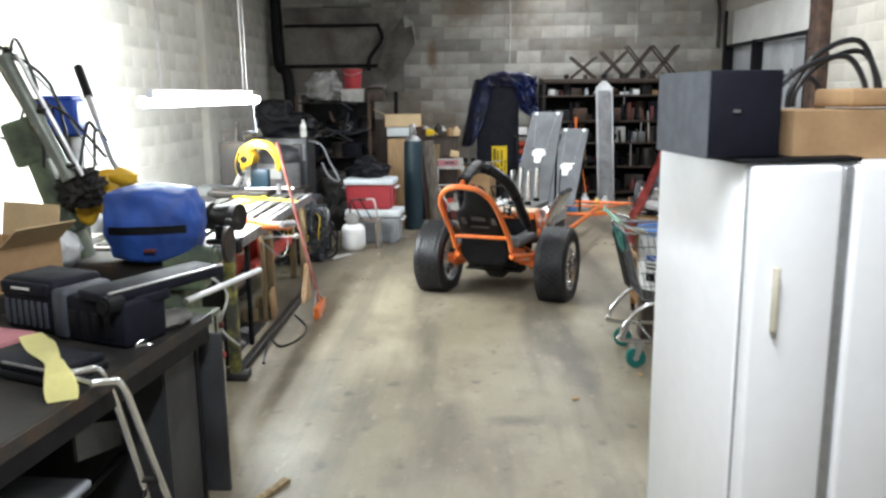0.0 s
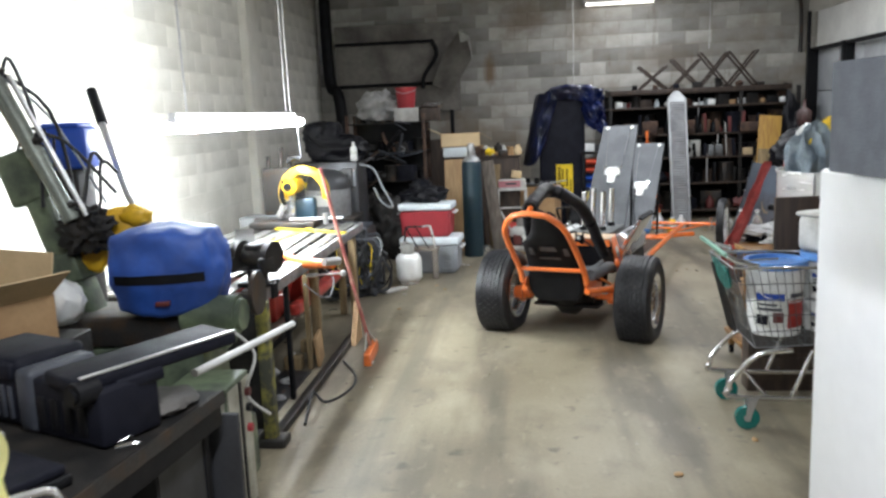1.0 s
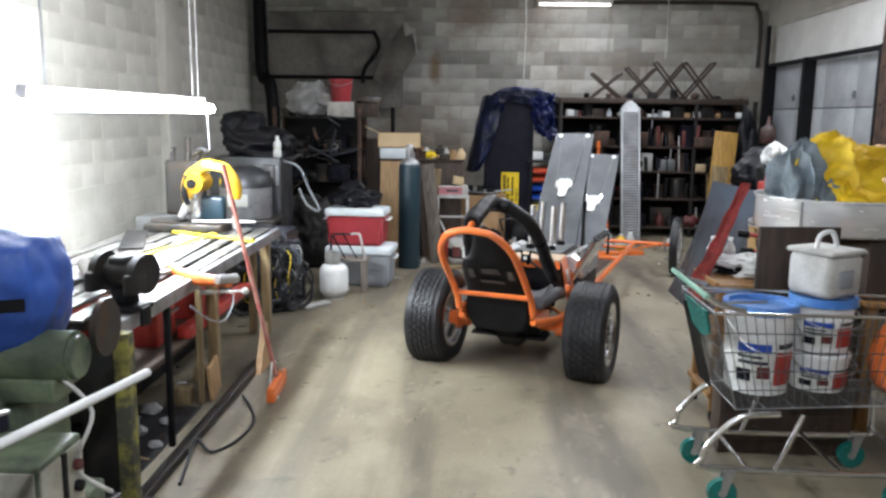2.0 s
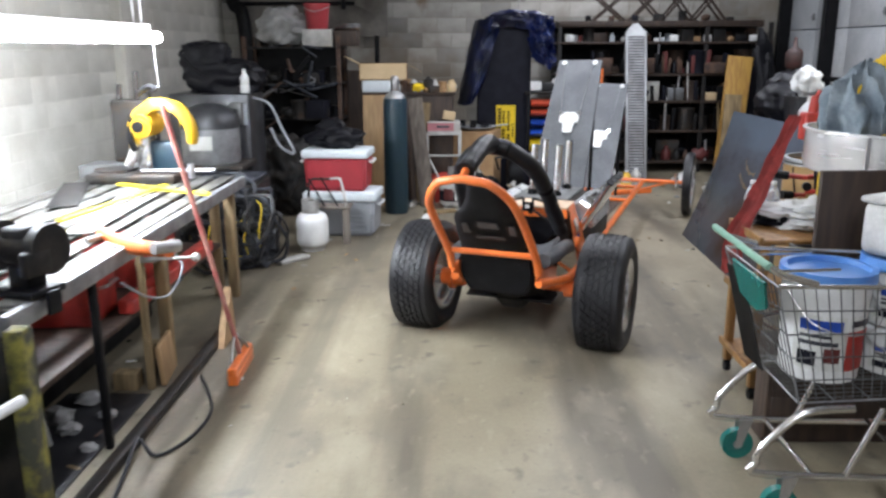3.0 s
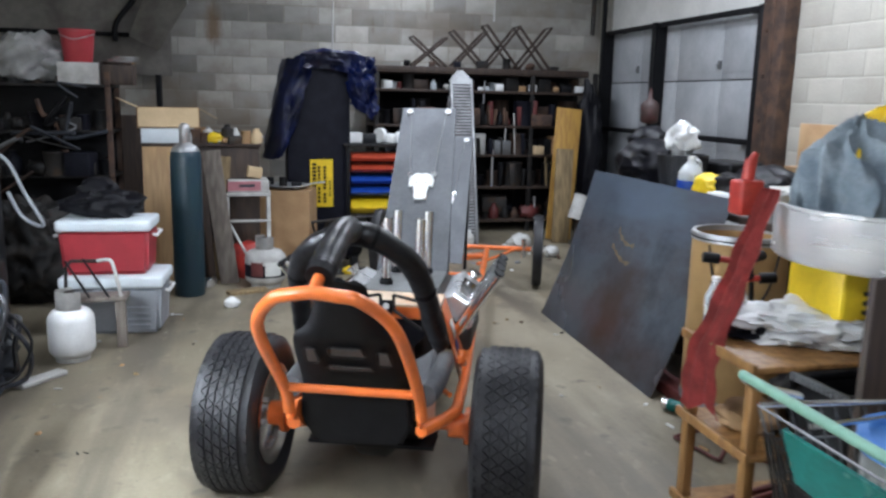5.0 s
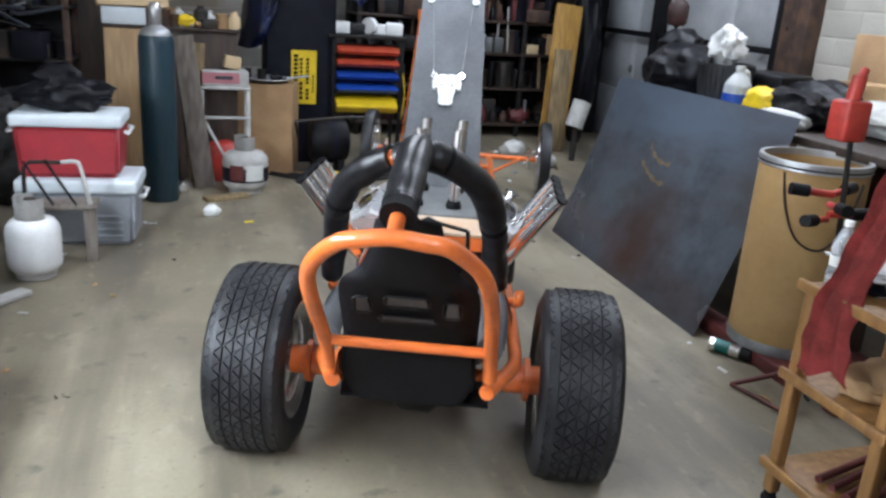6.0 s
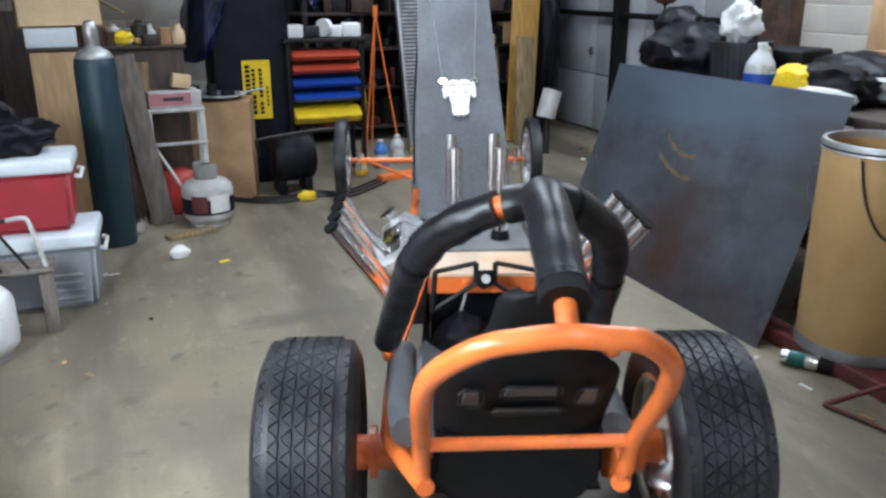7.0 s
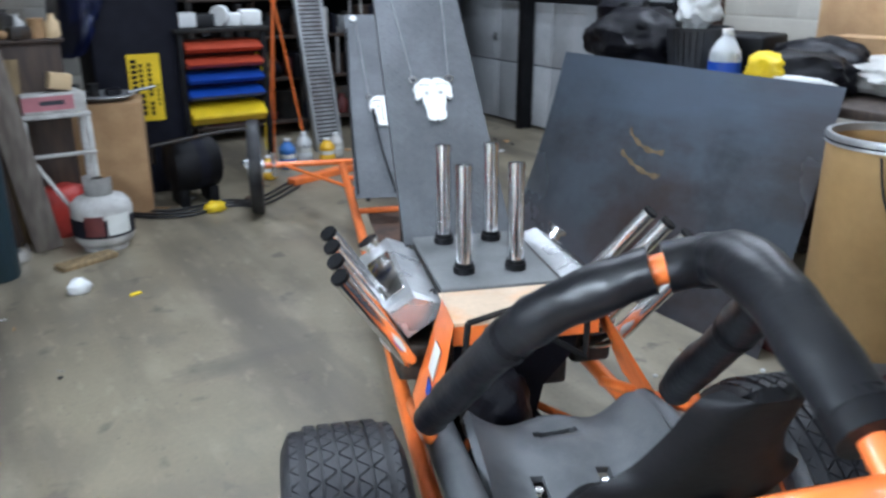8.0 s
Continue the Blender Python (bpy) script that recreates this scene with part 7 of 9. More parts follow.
# big steel sheet leaning on the side bench
def on_sheet(f, g, lift=0.0):
    """A point on the sheet: f along its length from the near end, g up it; it bows a little."""
    a = Vector((2.2, 7.77, 0.002)).lerp(Vector((2.235, 9.55, 0.002)), f)
    b = Vector((2.655, 7.85, 1.075)).lerp(Vector((2.575, 9.48, 1.085)), f)
    return a.lerp(b, g) + Vector((0.03 * math.sin(math.pi * g) * (0.6 + 0.4 * f) - 0.93 * lift, 0, 0.36 * lift))


bm = B()
grid = [[bm.verts.new(on_sheet(i / 24, j / 14)) for j in range(15)] for i in range(25)]
for i in range(24):
    for j in range(14):
        bm.faces.new((grid[i][j], grid[i + 1][j], grid[i + 1][j + 1], grid[i][j + 1]))
bmesh.ops.solidify(bm, geom=bm.faces[:], thickness=0.005)
sheet = solo("steel_sheet", bm, M_SHEET, "large blue-grey steel sheet with brown stains and a painted top sheen leaning on the bench", "steel sheet")
for marks in (((0.625, 0.695), (0.6, 0.66), (0.565, 0.635), (0.525, 0.62), (0.475, 0.625)), ((0.635, 0.59), (0.6, 0.565), (0.57, 0.545), (0.525, 0.525), (0.48, 0.52), (0.465, 0.53))):
    bm = B()
    prev = None
    for k, q in enumerate(smooth_path([(f, g, 0) for f, g in marks], 4)):
        w = 0.01 + 0.005 * math.sin(k * 1.3)
        row = (bm.verts.new(on_sheet(q.x, q.y + w, 0.008)), bm.verts.new(on_sheet(q.x, q.y - w, 0.008)))
        if prev:
            bm.faces.new((prev[0], prev[1], row[1], row[0]))
        prev = row
    part("chalk_mark", bm, M_BRASS, sheet, "ochre paint scrawl", False)

# side bench behind the sheet
sb = thing("side_bench", "dark timber bench along the block wall", "bench")
bm = B()
box(bm, (2.7, 7.3, 0.94), (3.62, 9.56, 0.985), 0.006)
part("benchtop", bm, M_DARKWOOD, sb)
for x in (2.78, 3.55):
    for y in (7.4, 8.5, 9.48):
        bm = B()
        box(bm, (x - 0.045, y - 0.045, 0), (x + 0.045, y + 0.045, 0.94), 0.006)
        part("leg", bm, M_DARKWOOD, sb)
bm = B()
box(bm, (2.75, 7.4, 0.3), (3.55, 9.5, 0.33), 0.004)
part("under_shelf", bm, M_DARKWOOD, sb)
for k in range(4):
    bm = B()
    box(bm, (-0.22, -0.2, 0), (0.22, 0.2, 0.34 + 0.05 * (k % 2)), 0.01)
    solo("dark_crate", bm, (M_DARK, M_DARKWOOD)[k % 2], "dark crate on the lower shelf of the bench", "crate", 3.1, 7.7 + k * 0.5, 0.331, random.uniform(-6, 6), "crates under the bench")
bm = B()
lump(bm, (0, 0, 0.16), (0.42, 0.62, 0.36), 51, 0.25, 2, 0.0, 4, 0.15)
lump(bm, (0.1, 0.2, 0.3), (0.3, 0.3, 0.26), 52, 0.25, 2, None, 3, 0.1)
bb = solo("black_bag", bm, M_BAGCLOTH, "slumped black holdall on the bench", "bag", 2.9, 9.26, 0.986, 6)
bm = B()
box(bm, (-0.23, -0.12, 0.06), (-0.215, -0.07, 0.075), 0.003)
part("buckle", bm, M_STEEL, bb)
bm = B()
lathe(bm, [(0, 0), (0.13, 0), (0.16, 0.25), (0.165, 0.25), (0.165, 0.262), (0.15, 0.262), (0.125, 0.01), (0, 0.008)], 30)
bk = solo("waste_basket", bm, M_DESKGREY, "dark grey ribbed waste basket on the bench", "basket", 2.9, 8.83, 0.986)
for k in range(30):
    a = k * 2 * math.pi / 30
    bm = B()
    tube(bm, [(0.133 * math.cos(a), 0.133 * math.sin(a), 0.01), (0.163 * math.cos(a), 0.163 * math.sin(a), 0.25)], 0.004, 4)
    part("rib", bm, M_DESKGREY, bk)
bm = B()
lump(bm, (0, 0, 0.07), (0.2, 0.2, 0.23), 53, 0.35, 2.2, -0.05, 4, 0.15)
solo("white_plastic_bag", bm, M_CLEARBAG, "knotted white plastic bag in the basket", "bag", 2.89, 8.84, 1.27)
jg = thing("jug", "translucent jug with a blue base on the bench", "jug", 2.83, 8.6, 0.986, 20)
bm = B()
lathe(bm, [(0, 0), (0.078, 0), (0.082, 0.015), (0.082, 0.14), (0.075, 0.165), (0.05, 0.205), (0.024, 0.235), (0.022, 0.25), (0, 0.25)], 8)
bmesh.ops.bevel(bm, geom=[e for e in bm.edges if abs(e.verts[0].co.z - e.verts[1].co.z) > 0.05], offset=0.02, segments=3, affect="EDGES")
part("body", bm, M_JUG, jg)
bm = B()
lathe(bm, [(0.0805, 0.012), (0.0805, 0.115)], 22)
part("label", bm, M_BLUEP, jg, "blue printed label")
bm = B()
lathe(bm, [(0.026, 0.245), (0.026, 0.268), (0, 0.268)], 14)
part("cap", bm, M_WHITEP, jg)
bm = B()
tube(bm, [(0.015, 0, 0.235), (0.065, 0, 0.235), (0.088, 0, 0.2), (0.08, 0, 0.14)], 0.012, 8, curve=4)
part("handle", bm, M_WHITEP, jg)
bm = B()
lump(bm, (0.03, -0.02, 0.09), (0.24, 0.42, 0.2), 55, 0.2, 1.8, 0.0, 4, 0.1, 0.35)
yb = solo("charcoal_sack", bm, M_BAGCLOTH, "black paper sack with a yellow and white print on the bench", "sack", 2.86, 8.22, 0.986, 8)
bm = B()
lump(bm, (-0.03, 0.11, 0.085), (0.2, 0.22, 0.19), 58, 0.2, 2.0, 0.0, 4, 0.1, 0.35)
part("yellow_print", bm, M_YELLOW, yb, "yellow printed end")
bm = B()
lump(bm, (-0.06, -0.05, 0.045), (0.13, 0.34, 0.11), 56, 0.15, 1.8, 0.002, 4, 0.05, 0.35)
part("white_print", bm, M_WHITEP, yb, "white printed band")
bm = B()
lump(bm, (0, 0, 0.11), (0.34, 0.5, 0.24), 57, 0.25, 2, 0.0, 4, 0.1)
solo("black_sack", bm, M_BAGCLOTH, "black sack behind the paper sack", "sack", 3.16, 8.3, 0.986)
bm = B()
box(bm, (-0.15, -0.18, 0), (0.15, 0.18, 0.22), 0.02)
solo("black_case", bm, M_BLACK, "black plastic case on the bench", "case", 3.22, 8.8, 0.986, 12)
cbox("flattened brown carton leaning on the wall bench", 3.46, 8.15, 0.986, 4, (0.2, 0.5, 0.22), (), False)
bm = B()
box(bm, (-0.012, -0.45, 0), (0.012, 0.45, 0.48), 0.003)
solo("cardboard_sheet", bm, M_CARD, "large cardboard sheet standing against the wall", "cardboard", 3.64, 8.2, 0.986, 0)
bm = B()
lump(bm, (0, 0, 0.08), (0.5, 1.0, 0.17), 61, 0.25, 1.6, 0.0, 5, 0.2)
solo("plastic_sheeting", bm, M_DUSTW, "folded translucent sheeting on the bench", "sheeting", 3.24, 7.84, 0.986)

# plain dark board in place of the dim posts and shadow there
bm = B()
box(bm, (-0.34, -0.012, 0), (0.34, 0.012, 1.32), 0.004, pose(0, 0, 0, -3, 0, 0))
solo("dark_board", bm, M_DARKWOOD, "dark board standing in for posts and shadow near the back wall", "board", -1.12, 13.3, 0.0, 2)

# fibre drum on its red skid
dm = thing("fibre_drum", "tan fibre drum with a galvanised rim", "drum", 2.505, 7.54, 0.07, 0)
R, Hh = 0.232, 0.885
bm = B()
lathe(bm, [(0, 0.02), (R - 0.006, 0.02), (R, 0.03), (R, Hh - 0.03), (R - 0.012, Hh - 0.03), (R - 0.012, 0.04), (0, 0.04)], 48)
part("body", bm, M_FIBRE, dm)
bm = B()
lathe(bm, [(R + 0.001, Hh - 0.042), (R + 0.008, Hh - 0.038), (R + 0.004, Hh - 0.026), (R + 0.009, Hh - 0.012), (R + 0.004, Hh), (R - 0.012, Hh), (R - 0.012, Hh - 0.03)], 48)
part("rim", bm, M_ALU, dm, "galvanised rolled rim")
bm = B()
lathe(bm, [(R + 0.0065, Hh - 0.029), (R + 0.0075, Hh - 0.022)], 48)
part("rim_groove", bm, M_NAVYBOX, dm, "dark groove round the rim")
bm = B()
lathe(bm, [(R + 0.001, 0.05), (R + 0.007, 0.03), (R + 0.003, 0.0), (0, 0.0)], 48)
part("base_ring", bm, M_GALV, dm, "galvanised base ring")
bm = B()
arc = [(-(R + 0.008) * math.cos(radians(a)), -(R + 0.008) * math.sin(radians(a)), Hh - 0.05 - h) for a, h in ((20, 0), (28, 0.15), (45, 0.28), (70, 0.31), (92, 0.2), (105, 0.02))]
tube(bm, arc, 0.005, 6, curve=6)
part("wire_loop", bm, M_IRON, dm, "bent wire loop")
bm = B()
box(bm, (2.3, 7.2, 0.0), (2.42, 8.05, 0.07), 0.006)
box(bm, (2.7, 7.2, 0.0), (2.82, 8.05, 0.07), 0.006)
box(bm, (2.3, 7.16, 0.01), (2.82, 7.22, 0.065), 0.004)
solo("red_skid", bm, M_MAROON, "maroon steel skid under the drum", "skid")
bm = B()
box(bm, (2.33, 6.95, 0.0), (3.2, 7.03, 0.06), 0.006)
solo("maroon_beam", bm, M_MAROON, "maroon steel beam lying on the floor", "beam")
sc = thing("spray_can", "silver spray can lying on the floor", "spray can", 2.2, 7.63, 0.034, -58)
bm = B()
lathe(bm, [(0, 0), (0.032, 0), (0.032, 0.15), (0.02, 0.17), (0, 0.172)], 18, turned(0, 0, 0, "x"))
part("can", bm, M_CHROME, sc)
bm = B()
lathe(bm, [(0.033, 0.15), (0.033, 0.2), (0, 0.2)], 18, turned(0, 0, 0, "x"))
part("cap", bm, M_BLACK, sc, "black cap")
bm = B()
lathe(bm, [(0.0325, 0.03), (0.0325, 0.1)], 18, turned(0, 0, 0, "x"))
part("label", bm, M_TEAL, sc)

# red lantern on a thin pole by the garage door
ln = thing("red_lantern", "dark red lantern on a thin pole by the garage door", "lantern", 3.2, 9.9, 0)
bm = B()
lathe(bm, [(0, 0.0), (0.12, 0.0), (0.12, 0.012), (0.012, 0.03), (0.008, 1.4), (0.03, 1.416)], 14)
part("pole", bm, M_BLACK, ln)
bm = B()
lathe(bm, [(0, 1.416), (0.05, 1.416), (0.07, 1.436), (0.072, 1.556), (0.05, 1.586), (0.018, 1.606), (0.012, 1.686), (0, 1.686)], 20)
part("globe", bm, M_LANTERN, ln, "dusty dark red globe")


# ---- the far end ----
# grey parts washer with a black bag on it
pw = thing("parts_washer", "grey steel cabinet with a domed grey tank in front", "parts washer", -1.75, 9.38, 0)
bm = B()
box(bm, (-0.42, 0.0, 0.0), (0.26, 0.5, 1.24), 0.012)
part("cabinet", bm, M_WASHER, pw)
bm = B()
lathe(bm, [(0, 0), (0.23, 0), (0.235, 0.02), (0.235, 0.3), (0.22, 0.37), (0.17, 0.43), (0.09, 0.465), (0, 0.475)], 32, pose(-0.02, -0.2, 0.7))
part("dome_tank", bm, M_GALV, pw, "dull metal domed tank")
bm = B()
lathe(bm, [(0.237, 0.28), (0.238, 0.3), (0.223, 0.372), (0.172, 0.433), (0.09, 0.468), (0, 0.478)], 32, pose(-0.02, -0.2, 0.7))
part("dome_lid", bm, M_WASHER, pw, "dark domed lid")
bm = B()
box(bm, (-0.3, -0.46, 0.66), (0.3, 0.0, 0.7), 0.006)
box(bm, (-0.28, -0.44, 0.0), (-0.22, -0.38, 0.66))
box(bm, (0.22, -0.44, 0.0), (0.28, -0.38, 0.66))
part("stand", bm, M_IRON, pw)
bm = B()
box(bm, (0.1, -0.012, 0.98), (0.24, -0.001, 1.16), 0.003)
part("switch_box", bm, M_GREY, pw)
for lo, hi, mt in (((-0.12, -0.443, 0.82), (0.06, -0.43, 0.93), M_LABEL), ((-0.22, -0.34, 1.0), (-0.13, -0.33, 1.06), M_YELLOW)):
    bm = B()
    box(bm, lo, hi)
    part("sticker", bm, mt, pw)
bm = B()
tube(bm, [(0.27, 0.1, 1.2), (0.42, 0.05, 1.15), (0.52, 0.02, 0.95), (0.62, 0.0, 0.75), (0.5, 0.02, 0.8), (0.42, 0.05, 0.95)], 0.012, 8, curve=6)
part("hose", bm, M_GREY, pw, "pale looped hose")
bm = B()
box(bm, (0.1, -0.06, 0.98), (0.21, -0.001, 1.17), 0.008)
switch = part("switch_box", bm, M_GREYM, pw, "grey switch box on the cabinet")
bm = B()
box(bm, (0.135, -0.066, 1.06), (0.175, -0.0605, 1.12), 0.002)
part("rocker_switch", bm, M_BLACK, switch)
bm = B()
lump(bm, (0.0, 0, 0.12), (0.64, 0.42, 0.3), 71, 0.2, 1.6, 0.0, 4, 0.08, 0.5)
lump(bm, (-0.16, 0, 0.26), (0.4, 0.36, 0.34), 72, 0.2, 1.6, None, 4, 0.08, 0.5)
cb = solo("black_bag", bm, M_BAGCLOTH, "big slumped black bag on the grey cabinet", "bag", -1.74, 9.62, 1.241)
bm = B()
tube(bm, [(-0.3, -0.16, 0.3), (-0.2, -0.2, 0.2), (-0.02, -0.22, 0.12), (0.2, -0.2, 0.16), (0.27, -0.12, 0.2)], 0.012, 6, curve=5)
part("strap", bm, M_BLACK, cb, "black webbing strap")
bottle(-1.53, 9.43, 1.241, 0.038, 0.2, M_WHITEP, "white spray bottle on the cabinet")

# hoses and cable heap on a welder cart
wc = thing("welder_cart", "dark welding machine buried in coiled leads", "welder", -1.45, 8.75, 0)
bm = B()
box(bm, (-0.3, -0.28, 0.05), (0.2, 0.25, 0.62), 0.015)
part("case", bm, M_DARK, wc)
bm = B()
box(bm, (-0.28, -0.26, 0.62), (0.18, 0.23, 0.65), 0.01)
part("lid", bm, M_SLATE, wc, "dark slate-blue lid")
for k in range(42):
    bm = B()
    cx, cy, cz, r = random.uniform(-0.2, 0.25), random.uniform(-0.55, -0.3), random.uniform(0.2, 0.6), random.uniform(0.09, 0.21)
    tilt = random.uniform(-1.2, 1.2)
    ring = []
    for j in range(9):
        a = j * 2 * math.pi / 9
        ring.append((cx + r * math.cos(a) + 0.03 * math.sin(3 * a + k), cy + 0.05 * math.sin(2 * a + k) + 0.12 * tilt * math.cos(a), max(0.02, cz + r * 1.2 * math.sin(a) + 0.03 * math.sin(3 * a))))
    thin = k in (5, 11, 23)
    tube(bm, ring, 0.005 if thin else random.uniform(0.008, 0.017), 6, closed=True, curve=4)
    part("lead", bm, M_YELLOW if thin else (M_CABLE, M_LEAD)[k % 2], wc, "yellow lead" if thin else "dark coiled lead")
bm = B()
lump(bm, (0.0, -0.2, 0.18), (0.62, 0.6, 0.5), 151, 0.3, 2.4, 0.0, 4, 0.25)
part("cable_coil", bm, M_LEAD, wc, "tangled coil of dark cable")
for x, y in ((-0.25, -0.25), (0.15, -0.25), (-0.25, 0.2), (0.15, 0.2)):
    bm = B()
    tube(bm, [(x - 0.02, y, 0.05), (x + 0.02, y, 0.05)], 0.05, 12)
    part("wheel", bm, M_BLACK, wc)
bm = B()
box(bm, (-0.14, -0.04, 0), (0.14, 0.04, 0.03), 0.008)
solo("power_strip", bm, M_DUSTW, "grey power strip on the floor", "power strip", -1.02, 8.62, 0.0, 50)


def gas_bottle(x, y, z, label, printed, wide=1.0):
    """A squat propane bottle: foot ring, body, collar, valve."""
    ob = thing("propane_tank", label, "propane tank", x, y, z, 30)
    bm = B()
    lathe(bm, [(0, 0.03), (0.12, 0.03), (0.148, 0.06), (0.152, 0.09), (0.152, 0.24), (0.145, 0.27), (0.12, 0.3), (0.06, 0.32), (0, 0.322)], 34, Matrix.Diagonal((wide, wide, 1, 1)))
    part("body", bm, M_WHITEP if wide < 1 else M_DUSTW, ob)
    bm = B()
    lathe(bm, [(0.105, 0.0), (0.112, 0.0), (0.112, 0.05), (0.105, 0.05)], 30, Matrix.Diagonal((wide, wide, 1, 1)), closed=True)
    part("foot_ring", bm, M_DUSTW, ob)
    bm = B()
    rings = [[bm.verts.new((0.078 * math.cos(radians(60 + 12 * k)), 0.078 * math.sin(radians(60 + 12 * k)), z)) for z in (0.31, 0.34, 0.42)] for k in range(21)]
    for s, t in zip(rings, rings[1:]):
        for k in range(2):
            bm.faces.new((s[k], t[k], t[k + 1], s[k + 1]))
    bmesh.ops.solidify(bm, geom=bm.faces[:], thickness=0.004)
    part("collar", bm, M_DUSTW, ob)
    bm = B()
    tube(bm, [(0, 0, 0.31), (0, 0, 0.39)], 0.02, 12)
    tube(bm, [(-0.05, 0, 0.36), (0.03, 0, 0.36)], 0.013, 10)
    tube(bm, [(0, 0, 0.39), (0, 0, 0.41)], 0.03, 14)
    part("valve", bm, M_IRON, ob)
    if printed:
        for a0, a1, mt in ((130, 330, M_NAVYBOX), (238, 285, M_LABEL), (196, 232, M_MAROON)):
            bm = B()
            prev = None
            d = 0.002 if mt is M_NAVYBOX else 0.0035
            z0, z1 = (0.095, 0.2) if mt is M_NAVYBOX else (0.11, 0.225)
            for k in range(13):
                a = radians(a0 + (a1 - a0) * k / 12)
                row = [bm.verts.new(((0.152 * wide + d) * math.cos(a), (0.152 * wide + d) * math.sin(a), z)) for z in (z0, z1)]
                if prev:
                    bm.faces.new((prev[0], row[0], row[1], prev[1]))
                prev = row
            part("sleeve", bm, mt, ob, "printed sleeve")
    return ob


gas_bottle(-0.93, 9.0, 0, "white propane tank standing by the coolers", False, 0.86)
gas_bottle(0.23, 10.74, 0, "propane tank with a dark printed sleeve", True, 1.1)

# white tubular step chair and wooden stool end beside the coolers
st = thing("step_chair", "white tubular frame of an old step chair", "chair", -0.8, 9.18, 0)
bm = B()
tube(bm, [(0.0, 0, 0.555), (0.06, 0.0, 0.56), (0.09, 0.0, 0.53), (0.13, -0.01, 0.33)], 0.011, 8, curve=4)
part("frame_tube", bm, M_DUSTW, st)
bm = B()
tube(bm, [(0.0, 0.0, 0.555), (-0.16, 0.06, 0.545), (-0.2, 0.1, 0.5), (-0.22, 0.1, 0.0)], 0.011, 8)
part("back_leg", bm, M_IRON, st)
bm = B()
box(bm, (-0.22, -0.02, 0.3), (0.16, 0.16, 0.325), 0.006)
part("seat", bm, M_GREYWOOD, st)
bm = B()
tube(bm, [(-0.18, 0, 0.56), (-0.05, -0.02, 0.33)], 0.008, 6)
tube(bm, [(-0.08, 0, 0.57), (0.06, -0.02, 0.33)], 0.008, 6)
part("strap", bm, M_BLACK, st)
bm = B()
box(bm, (0.09, 0.0, 0.0), (0.15, 0.04, 0.3), 0.004)
part("timber_leg", bm, M_GREYWOOD, st)


def cooler(name, label, x, y, z, rz, size, m_body, m_lid, ribs):
    w, d, h = size
    ob = thing(name, label, "cooler", x, y, z, rz)
    bm = B()
    r = bmesh.ops.create_cube(bm, size=1, matrix=Matrix.LocRotScale((0, 0, h * 0.41), None, (w, d, h * 0.82)))
    for v in r["verts"]:
        if v.co.z < h * 0.4:
            v.co.x *= 0.93
            v.co.y *= 0.92
    bmesh.ops.bevel(bm, geom=bm.edges[:], offset=0.025, segments=3, affect="EDGES")
    body = part("body", bm, m_body, ob)
    bm = B()
    box(bm, (-w / 2 - 0.014, -d / 2 - 0.014, h * 0.8), (w / 2 + 0.014, d / 2 + 0.014, h), 0.02, None, 3)
    part("lid", bm, m_lid, ob, "pale lid")
    for s in (-1, 1):
        bm = B()
        tube(bm, [(s * (w / 2 + 0.01), -0.1, h * 0.72), (s * (w / 2 + 0.035), -0.1, h * 0.7), (s * (w / 2 + 0.035), 0.1, h * 0.7), (s * (w / 2 + 0.01), 0.1, h * 0.72)], 0.011, 8)
        part("handle", bm, M_WHITEP, ob)
    for k in range(ribs):
        bm = B()
        tube(bm, [(w * 0.1, -d / 2 * 0.955 - 0.006, h * (0.16 + k * 0.1)), (w * 0.38, -d / 2 * 0.955 - 0.006, h * (0.16 + k * 0.1))], 0.009, 8)
        part("rib", bm, m_body, body)
    return ob


cooler("grey_cooler", "grey ice cooler with a pale lid under the red one", -0.76, 9.66, 0, -4, (0.62, 0.4, 0.39), M_GREY, M_ICE, 4)
cooler("red_cooler", "red ice cooler with a pale lid", -0.8, 9.68, 0.392, -3, (0.56, 0.36, 0.36), M_RED, M_ICE, 0)
bm = B()
lump(bm, (0, 0, 0.08), (0.5, 0.3, 0.2), 81, 0.3, 1.8, 0.0, 4, 0.15)
lump(bm, (-0.04, 0.02, 0.16), (0.26, 0.2, 0.2), 82, 0.3, 2, None, 3, 0.1)
solo("soft_bag", bm, M_BAGCLOTH, "black soft bag on the red cooler", "bag", -0.82, 9.7, 0.754)

# oxygen cylinder, boards, plywood
cy = thing("gas_cylinder", "tall dark green gas cylinder with a bright collar", "gas cylinder", -0.36, 10.52, 0)
bm = B()
lathe(bm, [(0, 0.0), (0.11, 0.0), (0.117, 0.02), (0.117, 1.08), (0.108, 1.13), (0.085, 1.165), (0.05, 1.185), (0, 1.19)], 36)
part("body", bm, M_GREEN, cy)
bm = B()
lathe(bm, [(0.107, 1.13), (0.1085, 1.134), (0.086, 1.168), (0.052, 1.188), (0.04, 1.2), (0.0, 1.2)], 36)
part("collar", bm, M_ALU, cy, "bright bare collar")
bm = B()
lathe(bm, [(0.036, 1.19), (0.042, 1.2), (0.042, 1.3), (0.036, 1.33), (0.018, 1.345), (0, 1.345)], 22)
part("valve_cap", bm, M_STEEL, cy)
bm = B()
box(bm, (-0.15, -0.012, 0), (0.15, 0.012, 1.14), 0.003, pose(-0.57, 10.86, 0, -3))
solo("plywood_sheet", bm, M_PLY, "tall plywood panel behind the gas cylinder", "plywood")
